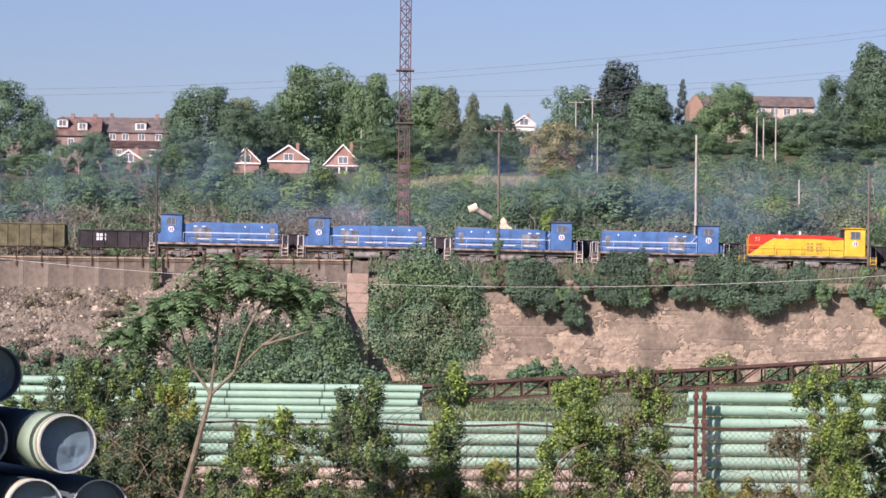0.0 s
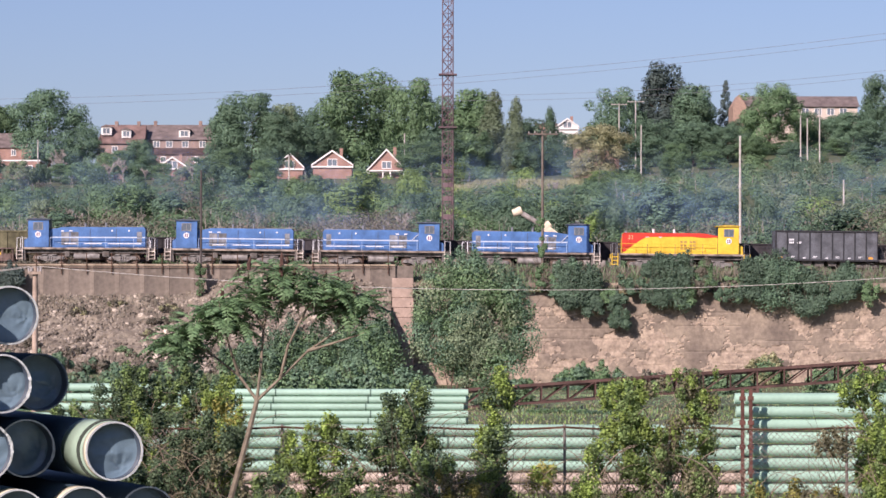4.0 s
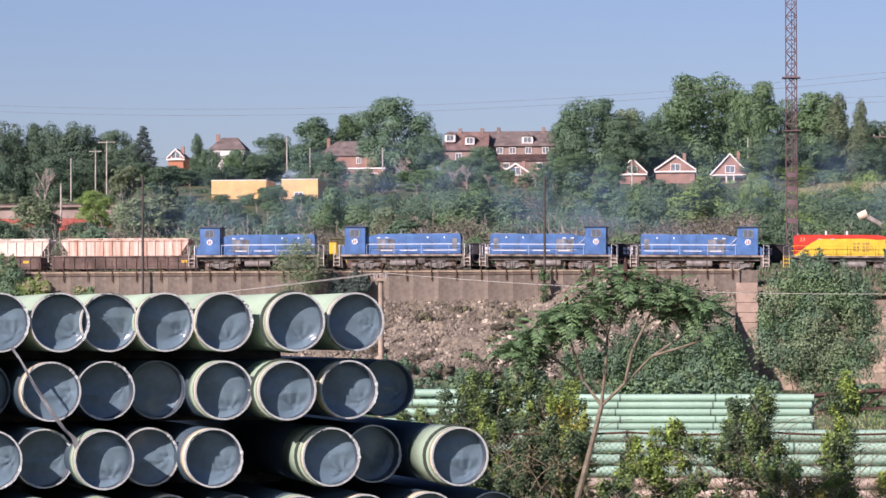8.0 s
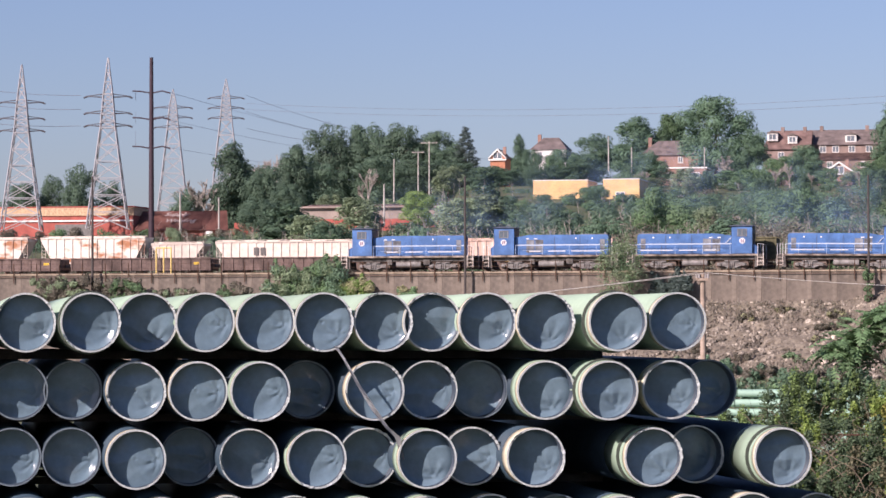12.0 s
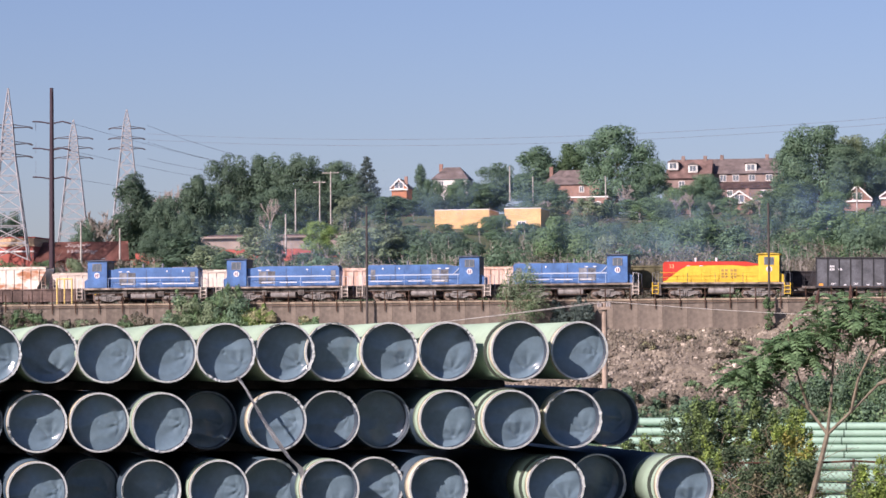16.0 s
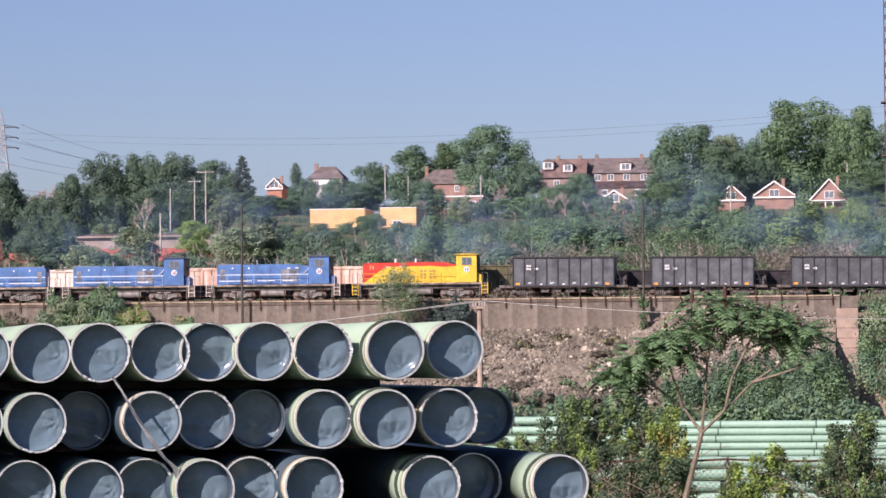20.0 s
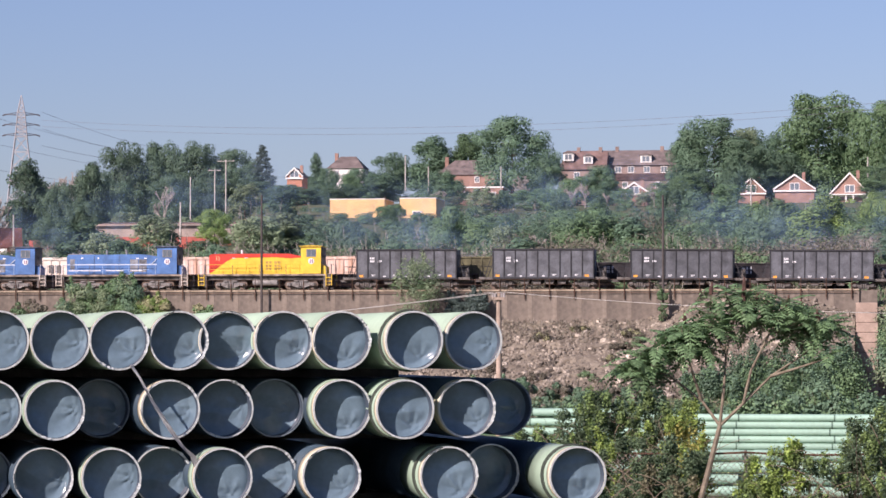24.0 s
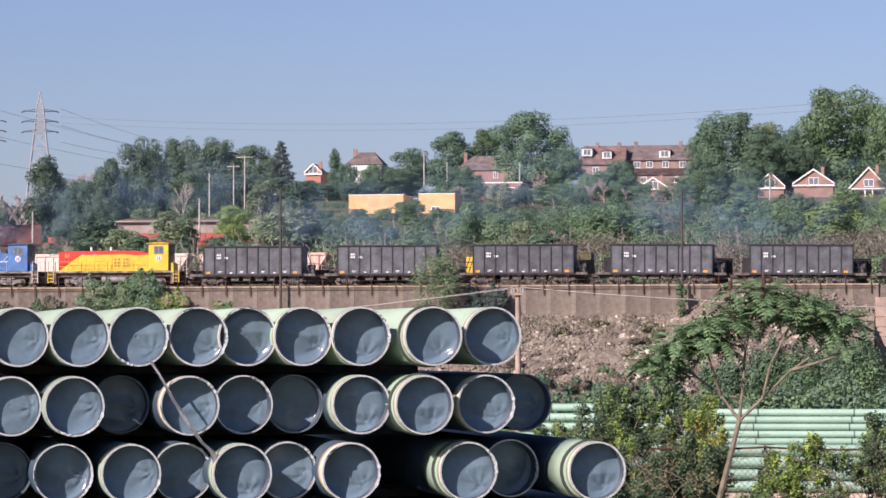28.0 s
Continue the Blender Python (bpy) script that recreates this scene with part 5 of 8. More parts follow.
def hill_tree(a, el, half, y, kind="round", tone="green", count=24000):
    """A hillside tree whose top shows at bearing a and height angle el, half as wide as half degrees."""
    x = bear(a, y)
    z0 = hill(x, y)
    top = rise(a, el, y)
    width = 2 * y * math.tan(radians(half)) / math.cos(radians(a)) ** 2
    tree(x, y, z0, max(2.0, top - z0), width, kind, tone, count)


def build_hill_trees():
    # bearing, top angle, half width, depth, kind, tone
    crest = (
        (-6.8, 4.28, 0.72, 705, "round", "deep"), (-8.25, 3.82, 0.5, 730, "tall", "deep"), (-7.6, 3.88, 0.35, 735, "tall", "green"), (-3.15, 4.25, 0.70, 705, "round", "deep"),
        (-2.5, 3.85, 0.5, 700, "round", "deep"), (-1.2, 4.70, 0.90, 735, "round", "green"), (-0.2, 4.55, 0.55, 730, "round", "green"), (0.9, 4.22, 0.55, 735, "tall", "green"),
        (1.27, 4.23, 0.36, 715, "spire", "grey"), (1.67, 4.11, 0.27, 705, "spire", "grey"), (1.75, 3.4, 0.3, 695, "spire", "grey"), (2.30, 3.94, 0.24, 710, "spire", "deep"),
        (3.42, 4.35, 0.62, 735, "round", "deep"), (4.40, 4.68, 0.55, 740, "tall", "fir"), (4.9, 4.3, 0.5, 735, "tall", "deep"), (5.48, 4.42, 0.24, 745, "fir", "fir"),
        (6.25, 4.40, 0.62, 690, "round", "green"), (8.9, 5.0, 0.5, 720, "tall", "deep"),
    )
    far_crest = (
        (8.35, 4.55, 0.5, 705, "round", "deep"), (9.4, 4.9, 0.8, 700, "round", "deep"), (7.75, 3.85, 0.45, 690, "round", "deep"), (8.4, 3.7, 0.6, 675, "round", "deep"),
        (9.3, 3.9, 0.8, 670, "round", "green"), (7.5, 3.35, 0.28, 675, "round", "green"), (3.2, 3.66, 0.62, 655, "round", "gold"), (3.32, 2.68, 0.22, 640, "round", "bright"),
        (4.2, 3.75, 0.55, 690, "round", "deep"), (4.9, 3.7, 0.5, 675, "round", "deep"), (5.5, 3.6, 0.45, 670, "round", "deep"), (5.2, 3.15, 0.28, 655, "round", "green"),
        (1.1, 3.5, 0.32, 705, "spire", "green"), (0.35, 3.6, 0.5, 700, "round", "deep"), (-1.9, 3.6, 0.5, 725, "round", "deep"), (-0.6, 3.8, 0.5, 740, "round", "deep"),
        (-13.8, 3.82, 0.5, 740, "round", "dark"), (-13.15, 3.82, 0.45, 745, "round", "dark"),
    )
    shoulder = (
        (-12.4, 3.80, 0.5, 740, "round", "dark"), (-11.8, 3.66, 0.45, 740, "round", "dark"), (-11.32, 3.70, 0.34, 735, "fir", "fir"), (-14.45, 3.32, 0.35, 715, "tall", "dark"),
        (-15.6, 3.35, 0.42, 690, "tall", "dark"), (-15.0, 3.05, 0.45, 680, "round", "dark"), (-10.35, 3.55, 0.22, 735, "spire", "deep"), (-10.9, 2.98, 0.4, 715, "round", "deep"),
        (-9.9, 3.0, 0.4, 690, "round", "deep"), (-9.2, 3.2, 0.5, 715, "round", "deep"), (-18.3, 3.05, 0.36, 760, "round", "dark"), (-18.75, 2.85, 0.3, 765, "round", "dark"),
        (-19.3, 2.7, 0.4, 760, "round", "dark"), (-17.8, 2.75, 0.3, 770, "round", "dark"), (-12.9, 3.2, 0.5, 720, "round", "dark"), (-12.0, 3.1, 0.5, 720, "round", "dark"),
        (-13.9, 3.1, 0.5, 720, "round", "dark"), (-11.4, 3.05, 0.45, 715, "round", "dark"),
    )
    west_crest = (
        (-1.75, 4.0, 0.55, 745, "round", "deep"), (0.3, 4.2, 0.5, 745, "round", "deep"), (1.0, 3.9, 0.6, 748, "round", "deep"), (2.0, 3.7, 0.4, 745, "tall", "deep"),
        (-2.2, 4.0, 0.5, 740, "round", "deep"), (-3.6, 4.0, 0.4, 735, "round", "deep"), (5.0, 3.95, 0.35, 745, "round", "deep"), (9.8, 4.7, 0.6, 740, "round", "deep"),
        (2.85, 3.5, 0.35, 740, "round", "deep"), (-9.0, 3.6, 0.45, 742, "round", "deep"), (-16.3, 2.6, 0.4, 700, "round", "dark"), (-15.2, 3.1, 0.4, 735, "round", "dark"),
        (-6.2, 3.65, 0.42, 702, "round", "deep"), (-4.0, 3.05, 0.3, 690, "round", "green"), (-5.6, 3.15, 0.35, 690, "round", "green"), (-5.2, 2.95, 0.35, 672, "bush", "deep"),
        (-2.65, 4.05, 0.45, 715, "round", "grey"), (6.9, 3.72, 0.28, 706, "round", "green"),
    )
    west_fill = (
        (7.0, 3.86, 0.3, 708, "round", "deep"), (7.45, 3.80, 0.4, 708, "round", "deep"), (-13.5, 3.6, 0.5, 745, "round", "dark"), (-12.8, 3.62, 0.5, 746, "round", "dark"),
        (-12.1, 3.55, 0.45, 746, "round", "dark"), (-14.2, 3.3, 0.4, 742, "round", "dark"), (-11.6, 3.3, 0.4, 735, "round", "dark"), (7.8, 3.8, 0.4, 706, "round", "deep"),
        (2.62, 3.52, 0.3, 730, "round", "deep"), (2.2, 3.3, 0.4, 700, "round", "deep"), (5.75, 3.75, 0.3, 700, "round", "deep"), (4.6, 3.3, 0.28, 668, "round", "green"),
        (-4.95, 3.08, 0.3, 690, "round", "deep"), (-4.15, 3.0, 0.3, 685, "bush", "green"), (-3.7, 3.15, 0.3, 695, "round", "deep"), (6.1, 3.3, 0.28, 690, "round", "green"),
        (6.6, 3.2, 0.28, 688, "round", "green"), (7.3, 3.15, 0.28, 690, "round", "green"),
    )
    house_front = (
        (-7.0, 2.75, 0.35, 640, "bush", "deep"), (-8.1, 2.8, 0.35, 650, "round", "grey"), (-4.74, 2.92, 0.2, 655, "round", "green"), (-4.38, 2.86, 0.2, 655, "round", "grey"),
        (-2.82, 3.2, 0.30, 680, "round", "deep"), (-5.15, 3.3, 0.26, 715, "tall", "grey"),
        (-8.05, 3.28, 0.26, 700, "round", "deep"), (-10.12, 3.3, 0.24, 712, "round", "deep"), (-9.72, 3.18, 0.22, 712, "round", "green"), (-9.45, 2.52, 0.26, 585, "bush", "deep"), (-8.95, 2.62, 0.24, 585, "round", "green"), (-9.95, 2.5, 0.26, 585, "bush", "green"), (-8.4, 2.36, 0.3, 585, "bush", "deep"),
        (5.95, 3.42, 0.32, 662, "round", "green"), (6.65, 3.3, 0.3, 655, "round", "deep"), (4.55, 3.05, 0.3, 640, "round", "green"),
    )
    for row in crest + far_crest + shoulder + west_crest + west_fill + house_front:
        hill_tree(*row)
    rnd = random.Random(15)
    # a hedge below the amber shop, and the weedy bank before the red works
    for k in range(13):
        hill_tree(-10.5 + 0.2 * k, 2.36 + rnd.uniform(-0.10, 0.10), rnd.uniform(0.18, 0.28), rnd.uniform(545, 580), "bush", rnd.choice(("deep", "dark", "green")), 7000)
    for k in range(16):
        hill_tree(-19.6 + 0.3 * k, 1.84 + rnd.uniform(-0.08, 0.10), rnd.uniform(0.2, 0.34), rnd.uniform(465, 500), "bush", rnd.choice(("green", "dry", "grey", "dry")), 7000)


def build_underbrush():
    """The shrubs that cover the slope, as one mass in three tones."""
    rnd = random.Random(8)
    sets = {"dry": [], "green": [], "deep": [], "bright": [], "grey": [], "dark": []}
    for k in range(1500):
        y = 352 + 342 * rnd.random() ** 1.1
        a = rnd.uniform(-20.5, 10.5) if k < 1150 else rnd.uniform(3.0, 10.5)
        x = bear(a, y)
        z = hill(x, y)
        el = math.degrees(math.atan2(z - EYE.z, y))
        if a < -13.0 and y > 520:
            continue
        r = rnd.uniform(1.6, 4.2) if y < 560 else rnd.uniform(1.0, 2.2)
        if (y > 600 and -11 < a < 0.5) or (y > 470 and -10.6 < a < -7.9):
            r *= 0.55
        if a < -14.4:
            r = rnd.uniform(0.5, 1.3) if y < 540 else 0.8
        low = y < 430
        tone = rnd.choice((("green", "deep", "dry", "grey") if a > 1.5 else ("dry", "dry", "dry", "green")) if low else ("green", "deep", "green", "bright") if a > -3 else ("deep", "deep", "green", "dry"))
        if -16.0 < a < -8.0 and y > 385:
            tone = rnd.choice(("deep", "dark", "green", "dark"))
            r = rnd.uniform(1.2, 2.6) if y < 470 or a > -11.0 else rnd.uniform(0.8, 1.5)
            if a > -11.0 and y > 560:
                r = rnd.uniform(0.6, 1.2)
        if 0.7 < a < 2.8 and 605 < y < 660:
            continue
        if a > 3.2 and y > 440:
            r = rnd.uniform(0.9, 2.1)
            tone = rnd.choice(("green", "green", "grey", "deep", "deep"))
        sets[tone].append((x, y, z + r * 0.3, r * 1.15, r, r * rnd.uniform(0.6, 1.15)))
    for tone, lobes in sets.items():
        me = leaf_mesh("hillside_shrubs", lobes, len(lobes) * (1150 if tone != "dry" else 1350), 0.31 if tone != "dry" else 0.25, 5, shell=0.72 if tone != "dry" else 0.4, jitter=0.3 if tone != "dry" else 0.9, sides=3)
        o = put_mesh("hillside_shrubs", me, LEAF[tone])
        tagged(o, f"{'dry brown' if tone == 'dry' else 'green'} shrubs covering the hillside", "shrubs", kind="stuff")


def build_slope_trees():
    """Smaller trees and bare scrub scattered over the slope."""
    rnd = random.Random(31)
    for k in range(95):
        y = rnd.uniform(365, 640)
        a = rnd.uniform(-15.0, 10.0)
        if -10.6 < a < -7.9 and y > 420:
            continue
        if (-3.2 < a < 0.2 and y > 520) or (a > 2.8 and y > 450) or (0.2 < a < 2.8 and y > 560):
            continue
        x = bear(a, y)
        h = rnd.uniform(3.5, 7.0) if y > 520 else rnd.uniform(4.0, 8.5)
        tone = rnd.choice(("green", "deep", "deep", "bright") if a > -3 else ("deep", "green", "grey", "deep"))
        tree(x, y, hill(x, y), h, h * rnd.uniform(0.8, 1.25), rnd.choice(("round", "round", "tall", "bush")), tone, 7000)
    for k in range(16):
        a, y = rnd.uniform(-13.8, -2.0), rnd.uniform(735, 760)
        x = bear(a, y)
        h = rnd.uniform(6, 10)
        tree(x, y, hill(x, y), h, h * rnd.uniform(0.8, 1.2), "round", "deep", 5200)
    for a, el, half, y, kind, tone in ((-8.0, 3.2, 0.45, 660, "round", "deep"), (-5.2, 3.35, 0.35, 690, "round", "deep"),
                                       (-6.4, 2.9, 0.5, 640, "round", "green"), (-3.6, 3.2, 0.35, 660, "round", "green"), (-9.0, 2.62, 0.3, 590, "round", "green"), (-12.2, 2.55, 0.35, 500, "round", "bright"),
                                       (-14.6, 2.7, 0.35, 560, "round", "dark"), (-15.1, 2.4, 0.4, 500, "round", "dark"), (-2.9, 3.0, 0.3, 650, "round", "green"), (0.6, 2.95, 0.4, 640, "round", "bright"), (3.3, 2.8, 0.35, 620, "round", "bright"),
                                       (-0.1, 3.35, 0.5, 690, "round", "green"), (1.9, 3.3, 0.3, 690, "tall", "deep"), (6.2, 3.3, 0.28, 680, "round", "green"), (8.2, 3.2, 0.5, 660, "round", "deep"), (9.2, 3.2, 0.6, 650, "round", "green"), (-9.6, 3.3, 0.3, 715, "round", "deep"), (-10.6, 2.95, 0.35, 705, "round", "deep")):
        hill_tree(a, el, half, y, kind, tone)


def build_bare_trees():
    """Leafless grey trees and thin pale stems standing in the scrub."""
    grey = mat("bare_bark", (0.40, 0.36, 0.32), var=0.3, scale=3.0)
    rnd = random.Random(64)

    def branch(bm, p, d, l, r, depth):
        q = p + d * l
        rod(bm, p, q, r, r * 0.75, n=4, caps=False)
        if depth:
            for k in range(3 if depth > 1 else 4):
                e = (d + Vector((rnd.uniform(-0.75, 0.75), rnd.uniform(-0.75, 0.75), rnd.uniform(-0.1, 0.35)))).normalized()
                branch(bm, p.lerp(q, rnd.uniform(0.55, 1.0)), e, l * rnd.uniform(0.55, 0.8), r * 0.72, depth - 1)
    shapes = []
    for k in range(3):
        bm = B()
        branch(bm, Vector((0, 0, -0.05)), Vector((0, 0, 1)), 0.36, 0.026, 5)
        me = bpy.data.meshes.new("crown")
        bm.to_mesh(me)
        bm.free()
        shapes.append(me)
    leafless = (
        (-6.55, 3.05, 655, 1.2), (-6.75, 2.95, 650, 1.0), (-5.45, 3.05, 650, 0.9), (-5.7, 2.95, 640, 1.1),
        (-8.05, 3.0, 655, 0.9), (-7.15, 2.75, 620, 0.9), (-5.05, 2.85, 630, 0.8), (-5.3, 2.6, 600, 0.9),
        (-16.2, 2.85, 700, 1.1), (-16.0, 2.65, 690, 1.0), (-14.9, 3.75, 735, 0.5), (-13.1, 3.05, 650, 0.7),
        (-7.4, 2.45, 560, 0.8), (2.35, 2.75, 560, 0.7), (-5.62, 3.2, 700, 1.1), (-5.2, 3.12, 695, 1.0), (-4.92, 3.05, 690, 0.9), (-6.62, 3.2, 690, 1.1), (-4.2, 2.9, 650, 0.8),
    )
    leafless_low = (
        (4.5, 3.1, 650, 0.8), (-3.55, 2.75, 620, 0.8), (7.0, 2.0, 400, 0.8), (0.2, 2.4, 480, 0.9),
        (-0.4, 2.1, 400, 0.9), (-8.6, 2.1, 400, 0.9), (-4.6, 2.1, 410, 0.9), (-6.3, 2.15, 400, 0.9),
        (-11.9, 1.9, 400, 0.9), (5.2, 2.1, 400, 0.8), (9.0, 2.1, 400, 0.8),
    )
    for k, (a, el, y, wide) in enumerate(leafless + leafless_low):
        x = bear(a, y)
        z = hill(x, y)
        h = max(3.0, rise(a, el, y) - z)
        t = thing("bare_tree", pose(x, y, z, 0, 0, rnd.uniform(0, 360)), "leafless grey tree standing in the hillside scrub", "tree", "bare trees")
        o = put_mesh("crown", shapes[k % 3], grey, t)
        o.scale = (h * wide, h * wide, h)
    bm = B()
    for k in range(1500):
        a = rnd.uniform(-17.5, 10)
        y = rnd.uniform(350, 430) if k < 1200 else rnd.uniform(430, 620)
        p = Vector((bear(a, y), y, hill(bear(a, y), y)))
        q = p + Vector((rnd.uniform(-0.7, 0.7), 0, rnd.uniform(1.5, 4.5)))
        rod(bm, p, q, 0.05, 0.02, n=3, caps=False)
        for _ in range(3):
            c = p.lerp(q, rnd.uniform(0.35, 0.9))
            rod(bm, c, c + Vector((rnd.uniform(-0.9, 0.9), rnd.uniform(-0.5, 0.5), rnd.uniform(0.3, 1.2))), 0.028, 0.012, n=3, caps=False)
    tagged(put("bare_stems", bm, grey), "thin leafless stems in the scrub behind the railway", "shrubs", kind="stuff")


build_bare_trees()
build_hill_trees()
build_underbrush()
build_slope_trees()

# ---- houses on the hill ----
BRICK = mat("house_brick", (0.345, 0.212, 0.170), var=0.25, scale=0.5, fine=8.0, bump=0.2)
TERRACE = mat("terrace_brick", (0.30, 0.222, 0.192), var=0.25, scale=0.4, fine=8.0, bump=0.2)
WHITE = mat("house_white", (0.78, 0.76, 0.72), var=0.08, scale=0.6, bump=0.0)
ROOF = mat("house_shingle", (0.19, 0.155, 0.145), var=0.3, scale=0.7, fine=6.0, bump=0.3)
PANE = mat("house_glass", (0.16, 0.19, 0.22), rough=0.1, var=0.2, bump=0.0, spec=0.6)


def window(parent, x, z, w, h, y, frame_m=None):
    """A framed window on a wall that faces -y."""
    bm = B()
    for x0, x1, z0, z1 in ((x - w / 2 - 0.12, x + w / 2 + 0.12, z + h, z + h + 0.14), (x - w / 2 - 0.12, x + w / 2 + 0.12, z - 0.14, z), (x - w / 2 - 0.12, x - w / 2, z, z + h), (x + w / 2, x + w / 2 + 0.12, z, z + h), (x - 0.05, x + 0.05, z, z + h)):
        box(bm, x0, x1, y - 0.1, y + 0.02, z0, z1)
    f = part("window_frame", bm, frame_m or WHITE, parent)
    bm = B()
    box(bm, x - w / 2, x + w / 2, y - 0.04, y + 0.01, z, z + h)
    part("pane", bm, PANE, f)
    return f


def gable_house(x0, x1, y, z0, eave, peak, depth=9.0, wall=None, label="", over=0.35, trim=True, porch=False):
    """A house with its gable towards -y."""
    wall = wall or BRICK
    cx, w = (x0 + x1) / 2, (x1 - x0) / 2
    t = thing("house", pose(cx, y, z0), label or "small red brick house with white gable trim", "house", "hillside houses")
    e, p = eave - z0, peak - z0
    bm = B()
    prism(bm, [(-w, -3), (-w, e), (0, p - 0.15), (w, e), (w, -3)], 0, depth)
    body = part("wall", bm, wall, t)
    slope = (p - e) / w
    bm = B()
    o = w + over
    ez = e - slope * over
    prism(bm, [(-o, ez), (0, p), (o, ez), (o, ez + 0.22), (0, p + 0.24), (-o, ez + 0.22)], -0.35, depth + 0.3)
    part("roof", bm, ROOF, t)
    if trim:
        bm = B()
        prism(bm, [(-o, ez - 0.1), (0, p - 0.12), (o, ez - 0.1), (o, ez + 0.26), (0, p + 0.28), (-o, ez + 0.26)], -0.45, -0.35)
        part("bargeboard", bm, WHITE, t, label="white bargeboards")
        bm = B()
        box(bm, -o, o, -0.42, 0.0, ez - 0.45, ez - 0.12)
        part("eave_band", bm, WHITE, t)
    window(t, 0, e - (0.3 if not porch else -0.3), 1.9, 1.4, -0.02)
    if porch:
        bm = B()
        for x in (-w + 0.3, -0.8, 0.8, w - 0.3):
            box(bm, x - 0.15, x + 0.15, -1.5, -1.2, -2.5, e - 0.4)
        part("porch_post", bm, WHITE, t)
        bm = B()
        box(bm, -o, o, -1.7, -0.1, e - 0.45, e - 0.2)
        part("porch_roof", bm, WHITE, t)
    bm = B()
    box(bm, w * 0.35, w * 0.35 + 0.7, depth * 0.5, depth * 0.5 + 0.7, p - 1.5, p + 0.9)
    part("chimney", bm, BRICK, t)
    return t


def block(name, x0, x1, y, z0, z1, depth, m, label, category, roof_m=None, roof_h=0.3, over=0.2):
    """A flat-roofed building with a roof slab."""
    t = thing(name, pose((x0 + x1) / 2, y, z0), label, category)
    w = (x1 - x0) / 2
    bm = B()
    box(bm, -w, w, 0, depth, -3, z1 - z0)
    part("wall", bm, m, t)
    bm = B()
    box(bm, -w - over, w + over, -over, depth + over, z1 - z0, z1 - z0 + roof_h)
    part("roof", bm, roof_m or ROOF, t)
    return t


def hip_house(x0, x1, y, z0, eave, top, depth, wall, label, chimney=True):
    t = thing("house", pose((x0 + x1) / 2, y, z0), label, "house", "hillside houses")
    w, e, p = (x1 - x0) / 2, eave - z0, top - z0
    bm = B()
    box(bm, -w, w, 0, depth, -3, e)
    part("wall", bm, wall, t)
    bm = B()
    o = 0.4
    a = [bm.verts.new(c) for c in ((-w - o, -o, e), (w + o, -o, e), (w + o, depth + o, e), (-w - o, depth + o, e))]
    b = [bm.verts.new(c) for c in ((-w * 0.45, depth / 2, p), (w * 0.45, depth / 2, p))]
    bm.faces.new((a[0], a[1], b[1], b[0])), bm.faces.new((a[1], a[2], b[1])), bm.faces.new((a[2], a[3], b[0], b[1])), bm.faces.new((a[3], a[0], b[0])), bm.faces.new(a[::-1])
    part("roof", bm, ROOF, t)
    for x in (-w * 0.5, w * 0.4):
        window(t, x, e - 1.7, 0.9, 1.2, -0.02)
    if chimney:
        bm = B()
        box(bm, -w * 0.8, -w * 0.8 + 0.8, depth / 2, depth / 2 + 0.8, e - 1, p + 0.8)
        part("chimney", bm, BRICK, t)
    return t


